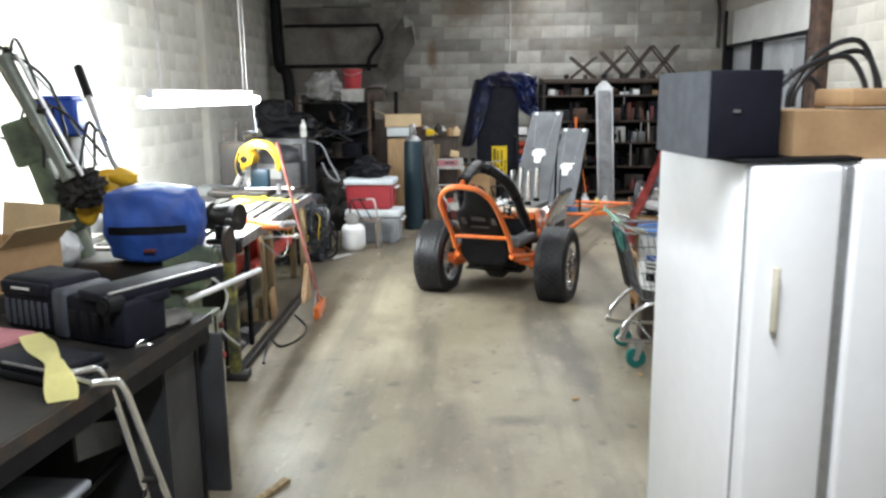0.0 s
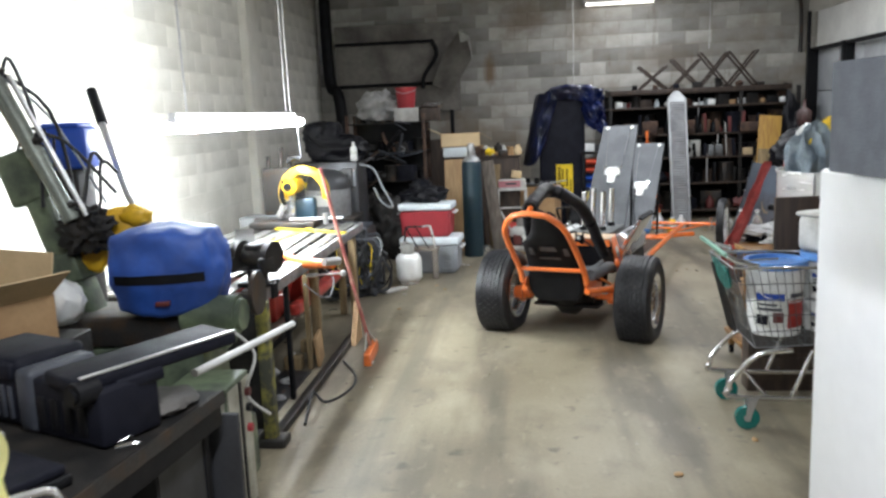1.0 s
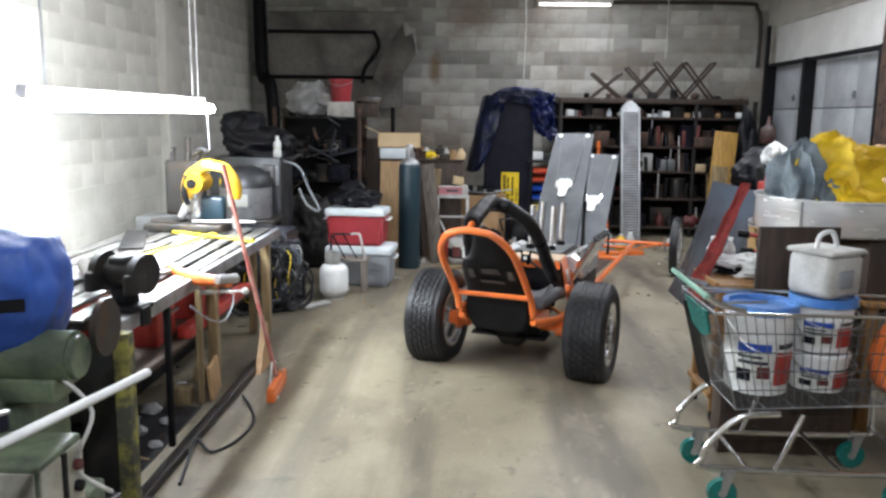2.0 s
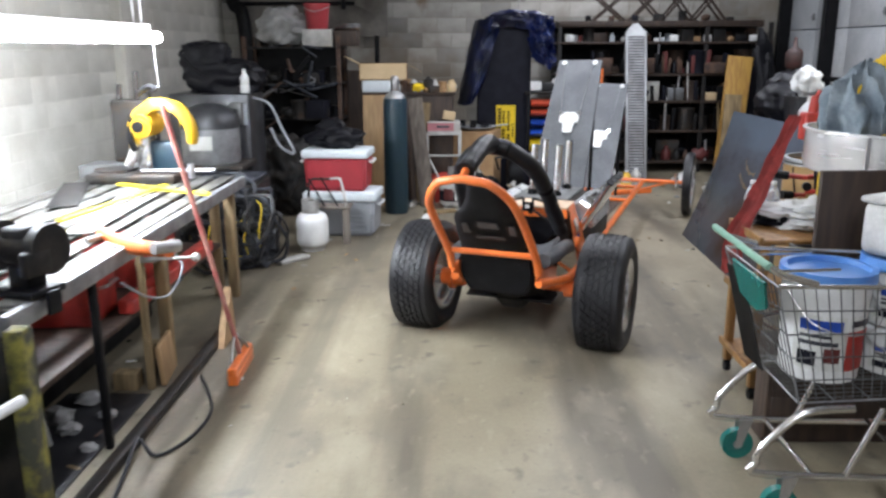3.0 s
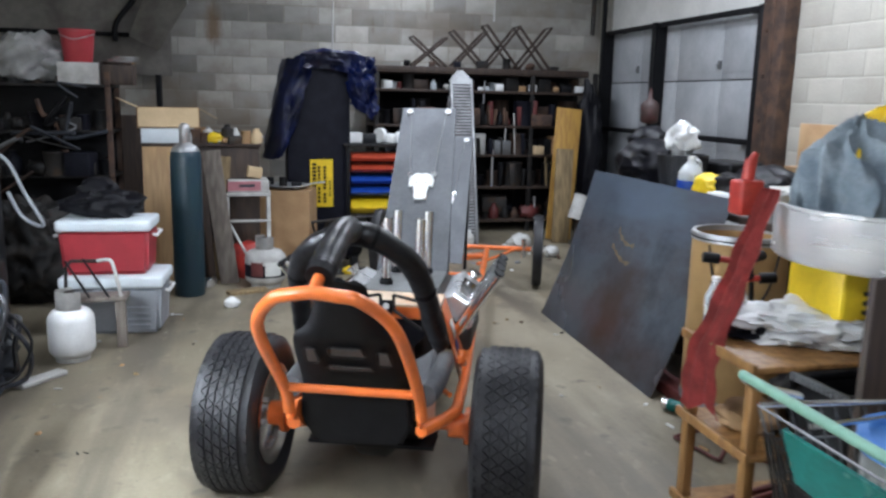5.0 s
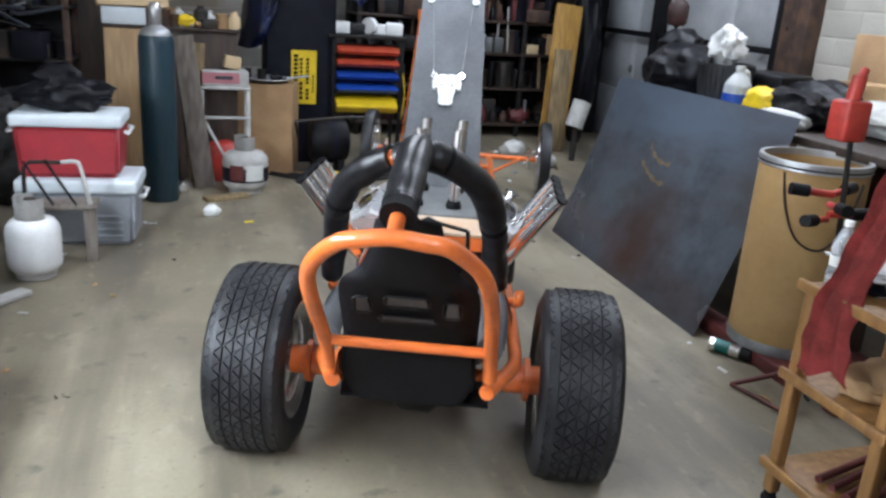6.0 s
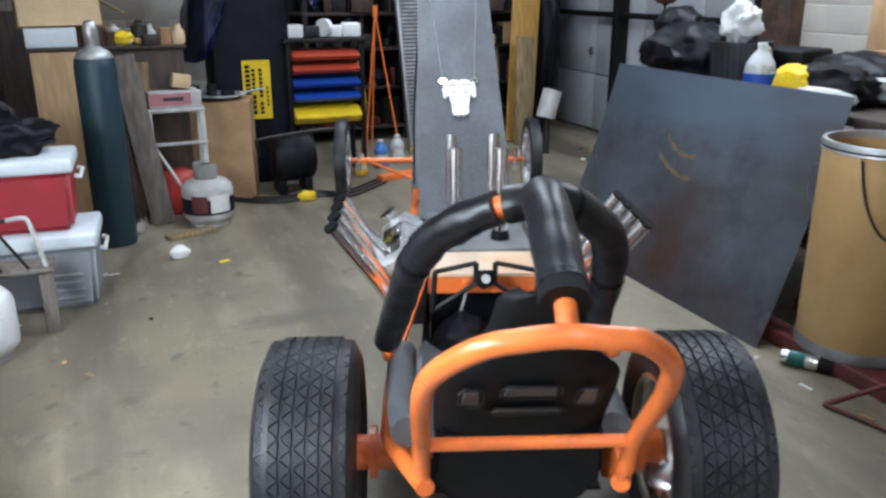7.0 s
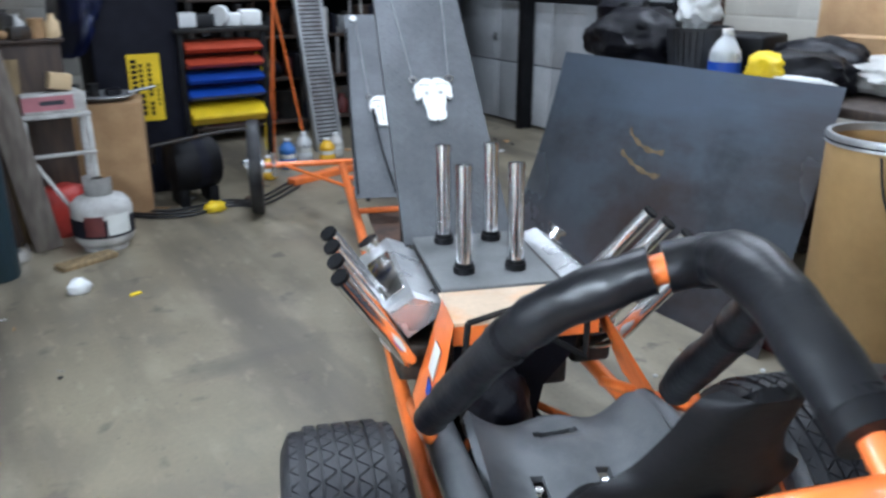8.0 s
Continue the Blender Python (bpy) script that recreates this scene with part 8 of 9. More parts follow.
for x, y, w, h, lean, rz, mt, lb in ((-0.06, 10.84, 0.075, 1.12, 9, 7, M_GREYWOOD, "grey weathered plank leaning on the shelves"), (-0.2, 10.88, 0.03, 1.06, 7, 4, M_DARKWOOD, "dark narrow board leaning on the shelves"),
                                     (-0.15, 11.02, 0.06, 1.05, 5, -3, M_OLDWOOD, "old timber board leaning on the shelves"), (0.0, 11.15, 0.12, 1.1, 4, 2, M_PLY, "pale board standing behind the planks")):
    bm = B()
    box(bm, (-w, -0.014, 0), (w, 0.014, h), 0.003, pose(0, 0, 0.004, -lean, -rz, 0))
    solo("leaning_board", bm, mt, lb, "board", x, y, 0, 0, "leaning boards")
bm = B()
box(bm, (-0.16, -0.05, 0), (0.16, 0.05, 0.03), 0.004)
solo("floor_plank", bm, M_OLDWOOD, "short plank lying on the floor", "plank", 0.08, 10.5, 0, 20)
bm = B()
tube(bm, [(0, 0, 0.05), (0.01, 0.1, 0.05)], 0.05, 16)
tube(bm, [(0, -0.012, 0.05), (0, 0, 0.05)], 0.03, 12)
solo("tin_can", bm, M_CHROME, "bright tin lying by the boards", "tin", -0.22, 10.66, 0)

# dark shelving with clutter, bucket and cartons
sh = thing("steel_shelving", "dark steel shelving crammed with grimy parts", "shelving", -1.3, 11.15, 0)
for x in (-0.62, 0.34):
    for y in (-0.2, 0.25):
        bm = B()
        box(bm, (x - 0.02, y - 0.02, 0), (x + 0.02, y + 0.02, 1.72), 0.003)
        part("post", bm, M_RUSTY, sh)
levels = (0.12, 0.5, 0.88, 1.24, 1.6)
for z in levels:
    bm = B()
    box(bm, (-0.64, -0.22, z), (0.36, 0.27, z + 0.02), 0.003)
    part("shelf", bm, M_DARK, sh)
bm = B()
box(bm, (-0.64, 0.272, 0.1), (0.36, 0.28, 1.7))
part("back", bm, M_BLACK, sh)


def clutter(x, y, z, s, group, palette):
    """One small grimy thing on a shelf: a box, tin, jar or cast part."""
    k = random.randrange(4)
    bm = B()
    mt = random.choice(palette)
    if k == 0:
        box(bm, (-s * 0.5, -s * 0.45, 0), (s * 0.5, s * 0.45, s * random.uniform(0.5, 1.0)), 0.006)
        return solo("parts_box", bm, mt, "small grimy box on a crowded shelf", "box", x, y, z, random.uniform(-15, 15), group)
    if k == 1:
        lathe(bm, [(0, 0), (s * 0.4, 0), (s * 0.4, s * 0.9), (s * 0.42, s * 0.92), (s * 0.42, s), (0, s)], 16)
        return solo("paint_tin", bm, mt, "old tin on a crowded shelf", "tin", x, y, z, 0, group)
    if k == 2:
        lathe(bm, [(0, 0), (s * 0.35, 0), (s * 0.37, s * 0.1), (s * 0.35, s * 0.7), (s * 0.16, s * 0.9), (s * 0.16, s * 1.1), (0, s * 1.1)], 16)
        return solo("oil_bottle", bm, mt, "oil bottle on a crowded shelf", "bottle", x, y, z, 0, group)
    lump(bm, (0, 0, s * 0.32), (s, s * 0.8, s * 0.8), random.randrange(99), 0.4, 2.4, 0.0, 2, 0.2)
    return solo("cast_part", bm, mt, "greasy cast part on a crowded shelf", "machine part", x, y, z, random.uniform(0, 90), group)


DULL = (M_DARK, M_IRON, M_BLACK, M_RUSTY, M_NAVYBOX, M_DARK, M_BLACK, M_DARK, M_BAGCLOTH)
for z in levels[1:4]:
    for k in range(7):
        clutter(-1.84 + k * 0.135, 11.0 + random.uniform(-0.01, 0.1), z + 0.021, random.uniform(0.1, 0.19), "parts on the dark shelves", DULL)
for k in range(34):
    z = (0.141, 0.521, 0.901, 1.261)[k % 4]
    clutter(-1.86 + random.uniform(0, 0.88), 10.97 + random.uniform(-0.02, 0.04), z, random.uniform(0.07, 0.2), "parts on the dark shelves", DULL)
for k in range(26):
    bm = B()
    x0, z0 = random.uniform(-1.95, -1.0), random.uniform(0.3, 1.6)
    tube(bm, [(0, 0, 0), (random.uniform(-0.2, 0.2), -0.06, random.uniform(-0.12, 0.16)), (random.uniform(-0.35, 0.35), random.uniform(-0.1, 0.0), random.uniform(-0.25, 0.2))], random.uniform(0.006, 0.02), 6, curve=4)
    solo("hanging_hose", bm, random.choice((M_CABLE, M_IRON, M_BLACK, M_GALV, M_RUSTY, M_LEAD)), "old hose or rod sticking out of the dark shelves", "hose", x0, 10.93, z0, 0, "hoses on the dark shelves")
bm = B()
lump(bm, (0, 0, 0.36), (0.8, 0.5, 0.8), 161, 0.3, 2, 0.0, 5, 0.25)
lump(bm, (0.3, -0.05, 0.2), (0.5, 0.4, 0.5), 162, 0.3, 2, 0.0, 4, 0.2)
solo("scrap_heap", bm, M_DARK, "dark heap of greasy scrap before the shelves", "scrap heap", -1.5, 10.5, 0, kind="stuff")
for k in range(5):
    clutter(-1.8 + k * 0.15, 11.08, 1.621, random.uniform(0.09, 0.15), "parts on the dark shelves", (M_DARK, M_IRON, M_DUSTW, M_GREYM))
bk = thing("red_bucket", "bright red plastic bucket on top of the shelves", "bucket", -1.18, 11.05, 1.79)
bm = B()
lathe(bm, [(0, 0), (0.1, 0), (0.105, 0.01), (0.128, 0.235), (0.136, 0.236), (0.136, 0.25), (0.124, 0.25), (0.1, 0.015), (0, 0.012)], 30)
part("body", bm, M_RED, bk)
bm = B()
tube(bm, [(-0.13, 0, 0.22), (-0.1, -0.1, 0.2), (0, -0.15, 0.17), (0.1, -0.1, 0.2), (0.13, 0, 0.22)], 0.004, 6, curve=4)
part("bail", bm, M_STEEL, bk)
bm = B()
box(bm, (-0.15, -0.12, 0), (0.15, 0.14, 0.167), 0.006)
solo("grey_carton", bm, M_DUSTW, "pale carton under the red bucket", "carton", -1.17, 11.05, 1.621)
bm = B()
lump(bm, (0, 0, 0.17), (0.5, 0.36, 0.4), 91, 0.3, 2.2, 0.0, 4, 0.25)
solo("grey_bag", bm, M_GREYBAG, "crumpled grey plastic sheeting on top of the shelves", "bag", -1.56, 11.1, 1.64)
bm = B()
for k in range(3):
    lathe(bm, [(0, 0.0), (0.13 - 0.02 * k, 0.0), (0.16 - 0.02 * k, 0.02), (0.155 - 0.02 * k, 0.024), (0, 0.012)], 26, pose(0.02 * k, 0.03 * k, 0.022 * k))
solo("metal_dishes", bm, M_CHROME, "bright metal dishes stacked on the shelves", "dishes", -0.88, 11.08, 1.78, 0, kind="stuff")
bm = B()
box(bm, (-0.11, -0.12, 0), (0.13, 0.12, 0.157), 0.006)
solo("dark_carton", bm, M_DARKWOOD, "dark carton under the metal dishes", "carton", -0.9, 11.08, 1.621)

cab = thing("wooden_cabinet", "brown wooden cabinet standing behind the planks", "cabinet", -0.42, 11.3, 0)
bm = B()
box(bm, (-0.3, -0.18, 0.0), (0.62, 0.26, 1.13), 0.006)
part("body", bm, M_DARKWOOD, cab)
bm = B()
box(bm, (-0.32, -0.2, 1.13), (0.64, 0.28, 1.155), 0.004)
part("top", bm, M_DARKWOOD, cab)
cbox("open brown carton with raised flaps on the cabinet", -0.55, 11.35, 1.275, 6, (0.5, 0.36, 0.17), ((1, -30), (3, 25), (0, -65)))
bm = B()
box(bm, (-0.15, -0.1, 0), (0.15, 0.1, 0.12), 0.004)
solo("white_shoebox", bm, M_ICE, "white shoebox on the cabinet", "box", -0.6, 11.2, 1.156, 2)
bm = B()
box(bm, (-0.25, -0.16, 0), (0.25, 0.16, 0.117), 0.004)
solo("brown_carton", bm, M_CARD, "flat brown carton under the open one", "carton", -0.5, 11.42, 1.156, 2)
for k, (x, s, mt) in enumerate(((-0.32, 0.1, M_CARD), (-0.22, 0.1, M_DUSTW), (-0.12, 0.09, M_ALU), (-0.06, 0.12, M_IRON), (-0.28, 0.08, M_CARDIN))):
    bm = B()
    if k % 2:
        lathe(bm, [(0, 0), (s * 0.45, 0), (s * 0.45, s), (s * 0.2, s * 1.15), (s * 0.2, s * 1.3), (0, s * 1.3)], 16)
    else:
        box(bm, (-s * 0.6, -s * 0.5, 0), (s * 0.6, s * 0.5, s * 0.8), 0.004)
    solo("jar" if k % 2 else "small_box", bm, mt, "small jar on the cabinet top" if k % 2 else "small box on the cabinet top", "jar" if k % 2 else "box", x, 11.22 + 0.05 * (k % 3), 1.156, 10 * k)
for k in range(30):
    s = random.uniform(0.05, 0.12)
    clutter(-0.36 + 0.019 * k + random.uniform(-0.02, 0.02), 11.14 + 0.11 * (k % 3), 1.156, s, "jars on the cabinet top", (M_CARD, M_IRON, M_DUSTW, M_CARDIN, M_RUSTY, M_PET, M_ALU))
bm = B()
lump(bm, (0, 0, 0.04), (0.14, 0.1, 0.1), 95, 0.3, 2.4, 0.0, 3)
solo("yellow_rag", bm, M_YELLOW, "yellow rag on the cabinet edge", "rag", -0.17, 11.15, 1.156)

# pink-topped white stool with clutter
sl = thing("step_stool", "small white metal stool with a pink box on it", "stool", 0.1, 11.12, 0)
bm = B()
box(bm, (-0.19, -0.14, 0.72), (0.19, 0.14, 0.745), 0.006)
part("top", bm, M_DUSTW, sl)
for x in (-0.17, 0.17):
    for y in (-0.12, 0.12):
        bm = B()
        box(bm, (x - 0.016, y - 0.016, 0), (x + 0.016, y + 0.016, 0.72), 0.003)
        part("leg", bm, M_DUSTW, sl)
bm = B()
box(bm, (-0.19, -0.15, 0.5), (0.19, -0.12, 0.52), 0.003)
part("rail", bm, M_DUSTW, sl)
bm = B()
tube(bm, [(-0.16, -0.15, 0.5), (0.1, -0.35, 0.02)], 0.011, 8)
solo("white_rod", bm, M_DUSTW, "pale rod leaning against the stool", "rod", 0.1, 11.12, 0)
bm = B()
box(bm, (-0.17, -0.12, 0), (0.17, 0.12, 0.11), 0.006)
pb = solo("pink_box", bm, M_DUSTW, "pale box with a faded pink print on the stool", "box", 0.1, 11.12, 0.746, 4)
bm = B()
box(bm, (-0.172, -0.123, 0.02), (0.1, -0.1205, 0.1))
part("print", bm, M_PINK, pb, "faded pink print")
bm = B()
box(bm, (-0.08, -0.125, 0.05), (0.05, -0.1235, 0.075))
part("lettering", bm, M_LEAD, pb, "dark unreadable lettering")
bm = B()
box(bm, (-0.06, -0.05, 0), (0.06, 0.05, 0.09), 0.004, pose(0, 0, 0.01, 0, 10, 0))
solo("cream_card", bm, M_CARDIN, "small cream box on the pink box", "box", 0.15, 11.1, 0.862, 8)
bm = B()
lump(bm, (0, 0, 0.14), (0.3, 0.22, 0.36), 97, 0.15, 2, 0.0, 3, 0.1, 0.4)
solo("red_jerrycan", bm, M_REDSTEEL, "red fuel can under the stool", "fuel can", 0.08, 11.12, 0.0)

# brown carton column with a pan on top, black motor
cbox("tall brown carton beside the stool", 0.45, 11.52, 0, -14, (0.48, 0.4, 0.72), (), False, None, "tall_carton", "carton")
bm = B()
lathe(bm, [(0, 0), (0.13, 0), (0.2, 0.03), (0.195, 0.035), (0.12, 0.008), (0, 0.008)], 26)
tube(bm, [(0.15, 0, 0.03), (0.34, 0.05, 0.05)], 0.01, 8)
solo("frying_pan", bm, M_ALU, "dull metal pan on the tall carton", "pan", 0.46, 11.5, 0.732)
for k in range(3):
    clutter(0.3 + 0.12 * k, 11.6, 0.733, 0.09, "small things on the carton", DULL)
mo = thing("compressor", "black motor-driven compressor on the floor", "compressor", 0.95, 11.4, 0)
bm = B()
tube(bm, [(-0.15, -0.03, 0.27), (-0.13, -0.03, 0.27), (0.13, 0.03, 0.27), (0.15, 0.03, 0.27)], [0.15, 0.18, 0.18, 0.15], 26)
part("tank", bm, M_BLACK, mo)
bm = B()
tube(bm, [(-0.03, -0.006, 0.27), (0.04, 0.008, 0.27)], 0.184, 26, cap=False)
part("band", bm, M_NAVYBOX, mo)
for x in (-0.1, 0.1):
    bm = B()
    box(bm, (x - 0.03, -0.12, 0), (x + 0.03, 0.12, 0.12), 0.006)
    part("foot", bm, M_BLACK, mo)
bm = B()
tube(bm, [(-0.3, -0.22, 0.46), (0.1, -0.22, 0.5), (0.32, -0.2, 0.5)], 0.012, 8, curve=4)
tube(bm, [(-0.3, -0.22, 0.46), (-0.25, 0, 0.3)], 0.012, 8)
part("handle", bm, M_IRON, mo)
for k in range(3):
    bm = B()
    y = 11.05 + k * 0.08
    tube(bm, [(0.45, y + 0.2, 0.012), (0.75, y, 0.012), (1.1, y + 0.06, 0.012), (1.3, y - 0.03, 0.012), (1.7, y + 0.3, 0.012)], 0.009, 6, curve=6)
    solo("floor_cable", bm, M_CABLE, "dark cable trailing over the floor", "cable", group="floor cables")
bm = B()
lump(bm, (0, 0, 0.03), (0.14, 0.1, 0.08), 99, 0.3, 2.4, 0.0, 3)
solo("yellow_glove", bm, M_YELLOW, "dirty yellow glove on the floor", "glove", 0.98, 11.08, 0)

# black cabinet under a blue tarp with a yellow sign
bc = thing("black_cabinet", "tall black cabinet with a yellow sign on its front", "cabinet", 0.72, 11.98, 0)
bm = B()
box(bm, (-0.25, -0.22, 0), (0.34, 0.3, 1.84), 0.01)
part("body", bm, M_NAVYBOX, bc)
bm = B()
box(bm, (-0.04, -0.2265, 0.52), (0.175, -0.2215, 0.975))
sign = part("sign", bm, M_YELLOW, bc, "yellow sign with black vertical lettering bars", False)
for x0, segs in ((-0.022, ((0.6, 0.95),)), (0.03, ((0.56, 0.72), (0.75, 0.92))), (0.085, ((0.56, 0.66), (0.69, 0.92))), (0.14, ((0.62, 0.78),))):
    for z0, z1 in segs:
        n = max(2, int((z1 - z0) / 0.032))
        for k in range(n):
            a = z0 + (z1 - z0) * k / n
            bm = B()
            box(bm, (x0, -0.2285, a), (x0 + (0.04 if x0 < 0 else 0.026 if x0 < 0.13 else 0.014), -0.2266, a + (z1 - z0) / n * 0.72))
            part("bar", bm, M_BLACK, sign, "", False)


def fall(bm, top, foot, seed, n=30, m=22, folds=5.0, deep=0.035, rough=0.03):
    """Cloth hanging from one edge path to another, in long soft folds that deepen as it falls."""
    a, b = smooth_path(top, 12), smooth_path(foot, 12)
    grid = []
    for j in range(m + 1):
        t = j / m
        row = []
        for i in range(n + 1):
            k = i / n
            p = a[int(k * (len(a) - 1))].lerp(b[int(k * (len(b) - 1))], t ** 1.15)
            d = deep * (0.3 + 0.7 * t) * math.sin(k * folds * 2 * math.pi + seed + 1.3 * noise.noise(Vector((k * 2, t * 1.5, seed))))
            d += rough * (noise.noise(Vector((k * 6, t * 5, seed + 7))) + 0.6 * noise.noise(Vector((k * 15, t * 12, seed + 2))))
            row.append(bm.verts.new(p + Vector((d * 0.5, -d, 0.015 * noise.noise(Vector((k * 7, t * 2, seed)))))))
        grid.append(row)
    for s, t in zip(grid, grid[1:]):
        for i in range(n):
            bm.faces.new((s[i], s[i + 1], t[i + 1], t[i]))
    bmesh.ops.solidify(bm, geom=bm.faces[:], thickness=0.004)
    return bm


tp = thing("blue_tarp", "shiny blue tarp hung over the dark cabinet", "tarp", 0.72, 11.98, 0)
bm = B()
lump(bm, (0.2, 0.02, 1.9), (0.72, 0.62, 0.22), 101, 0.22, 1.8, 1.842, 5, 0.2)
part("top_fold", bm, M_TARP, tp)
bm = B()
fall(bm, [(0.0, -0.28, 1.94), (-0.12, -0.3, 1.92), (-0.24, -0.24, 1.9), (-0.28, 0.0, 1.9), (-0.26, 0.3, 1.88)], [(-0.2, -0.27, 1.22), (-0.3, -0.33, 1.02), (-0.44, -0.22, 0.98), (-0.47, 0.05, 1.06), (-0.42, 0.32, 1.1)], 2.0, 40, 28, 2.6, 0.03, 0.05)
part("side_fall", bm, M_TARP, tp)
bm = B()
fall(bm, [(0.3, -0.3, 1.96), (0.42, -0.32, 1.95), (0.54, -0.26, 1.94), (0.56, -0.05, 1.93), (0.5, 0.3, 1.9)], [(0.34, -0.29, 1.5), (0.45, -0.34, 1.4), (0.58, -0.24, 1.36), (0.6, -0.02, 1.42), (0.52, 0.3, 1.5)], 5.0, 36, 26, 2.0, 0.03, 0.09)
part("short_fall", bm, M_TARP, tp)
bm = B()
fall(bm, [(-0.1, -0.29, 1.94), (0.15, -0.3, 1.97), (0.36, -0.31, 1.96)], [(-0.12, -0.27, 1.8), (0.15, -0.27, 1.82), (0.36, -0.29, 1.76)], 7.0, 24, 8, 2.5, 0.02)
part("front_hem", bm, M_TARP, tp)

# bin rack with coloured trays
rb = thing("bin_rack", "black rack of red, blue and yellow parts trays", "bin rack", 1.34, 11.85, 0)
for x in (-0.3, 0.3):
    for y in (-0.12, 0.2):
        bm = B()
        box(bm, (x - 0.018, y - 0.018, 0), (x + 0.018, y + 0.018, 1.1), 0.003)
        part("post", bm, M_BLACK, rb)
bm = B()
box(bm, (-0.34, -0.16, 1.1), (0.34, 0.24, 1.13), 0.004)
part("top", bm, M_DARK, rb)
for z, mt, lb in ((0.96, M_TRAYRED, "orange-red tray"), (0.855, M_TRAYRED, "orange-red tray"), (0.745, M_BLUEP, "blue tray"), (0.635, M_BLUEP, "blue tray"), (0.46, M_YELLOW, "deep yellow tray")):
    h = 0.13 if mt is M_YELLOW else 0.075
    bm = B()
    slab(bm, [(-0.275, -0.2, z + h * 0.45), (-0.275, -0.14, z), (-0.275, 0.18, z), (-0.275, 0.18, z + h), (-0.275, -0.1, z + h)], (0.55, 0, 0))
    bmesh.ops.bevel(bm, geom=bm.edges[:], offset=0.008, segments=2, affect="EDGES")
    part("tray", bm, mt, rb, lb)
    bm = B()
    box(bm, (-0.3, -0.1, z - 0.014), (0.3, 0.2, z - 0.002))
    part("runner", bm, M_BLACK, rb)
for k, (x, s) in enumerate(((-0.24, 0.17), (-0.1, 0.15), (0.02, 0.2), (0.13, 0.15), (0.25, 0.18))):
    bm = B()
    if k == 2:
        tube(bm, [(-0.05, -0.03, 0.075), (0.0, -0.03, 0.075)], 0.07, 18)
    else:
        box(bm, (-s * 0.5, -s * 0.4, 0), (s * 0.5, s * 0.4, s * 0.6), 0.012)
    solo("white_fitting", bm, M_WHITEP if k != 1 else M_CABLE, "white plastic fitting on top of the bin rack", "fitting", 1.34 + x, 11.84, 1.131, 20 * k, "fittings on the rack")

bm = B()
box(bm, (-0.14, -0.1, 0), (0.14, 0.1, 0.02), 0.003)
box(bm, (-0.12, -0.09, 0.0205), (0.13, 0.09, 0.05), 0.004, pose(0, 0, 0, 0, 0, 9))
solo("paper_stack", bm, M_DUSTW, "loose stack of pale papers on the bin rack", "papers", 1.5, 11.96, 1.131, -8)

# red folding stand, hoses, jugs, orange beam
fs = thing("red_tripod", "thin red folding tripod beside the bin rack", "tripod", 1.92, 12.2, 0)
for dx, dy in ((-0.16, -0.1), (0.2, -0.06), (0.0, 0.2)):
    bm = B()
    tube(bm, [(0, 0, 1.3), (dx, dy, 0.008)], 0.008, 8)
    part("leg", bm, M_ORANGE, fs)
bm = B()
tube(bm, [(0, 0, 1.27), (0, 0, 1.36)], 0.022, 12)
part("head", bm, M_ORANGE, fs)
bm = B()
tube(bm, [(-0.2, -0.02, 1.0), (-0.14, -0.1, 0.6), (-0.18, -0.1, 0.2), (-0.1, -0.14, 0.01)], 0.007, 6, curve=5)
part("yellow_hose", bm, M_YELLOW, fs)
bm = B()
box(bm, (-0.4, -0.045, 0), (0.4, 0.045, 0.05), 0.006)
solo("orange_beam", bm, M_ORANGE, "scuffed orange steel beam on the floor", "beam", 2.05, 11.55, 0, 17)
bottle(1.86, 11.95, 0, 0.066, 0.24, M_LID, "blue antifreeze jug on the floor", None, "jugs on the floor")
bottle(2.06, 12.08, 0, 0.066, 0.25, M_JUG, "white jug on the floor", None, "jugs on the floor")
bottle(2.22, 11.98, 0, 0.066, 0.2, M_YELPAINT, "yellow tin jug on the floor", None, "jugs on the floor")
bottle(2.36, 12.1, 0, 0.06, 0.21, M_DUSTW, "pale jug on the floor", None, "jugs on the floor")
bottle(1.6, 11.7, 0, 0.055, 0.18, M_YELPAINT, "yellow bottle on the floor", None, "jugs on the floor")
for x, y, s in ((2.9, 12.0, 0.24), (3.1, 11.6, 0.16)):
    bm = B()
    lump(bm, (0, 0, s * 0.35), (s, s, s * 0.8), 111, 0.3, 2.2, 0.0, 3, 0.2)
    solo("white_rag", bm, M_DUSTW, "pale rag lying on the floor", "rag", x, y, 0, 0, "rags on the floor")
lt = thing("white_pail", "white pail hanging on the rack by the door", "pail", 3.5, 11.9, 0.34)
bm = B()
tube(bm, [(-0.02, 0, 0.0), (0.06, 0.02, 0.25)], 0.09, 20)
part("body", bm, M_DUSTW, lt)
bm = B()
tube(bm, [(0.0, 0.0, -0.34), (0.0, 0.0, 0.02)], 0.03, 8)
part("stand", bm, M_IRON, lt)

# long crowded shelving on the back wall
ls = thing("long_shelving", "long dark shelving crowded with tins and tools", "shelving", 2.9, 13.5, 0)
LX0, LX1 = -1.36, 1.3
for x in (LX0, -0.35, 0.5, LX1):
    for y in (-0.3, 0.3):
        bm = B()
        box(bm, (x - 0.025, y - 0.025, 0), (x + 0.025, y + 0.025, 1.9 if abs(y + 0.3) < 0.01 else 1.95), 0.004)
        part("post", bm, M_DARK, ls)
LZ = (0.12, 0.52, 0.9, 1.24, 1.64)
for z in LZ:
    bm = B()
    box(bm, (LX0 - 0.03, -0.33, z), (LX1 + 0.03, 0.33, z + 0.03), 0.004)
    part("shelf", bm, M_DARKWOOD, ls)
bm = B()
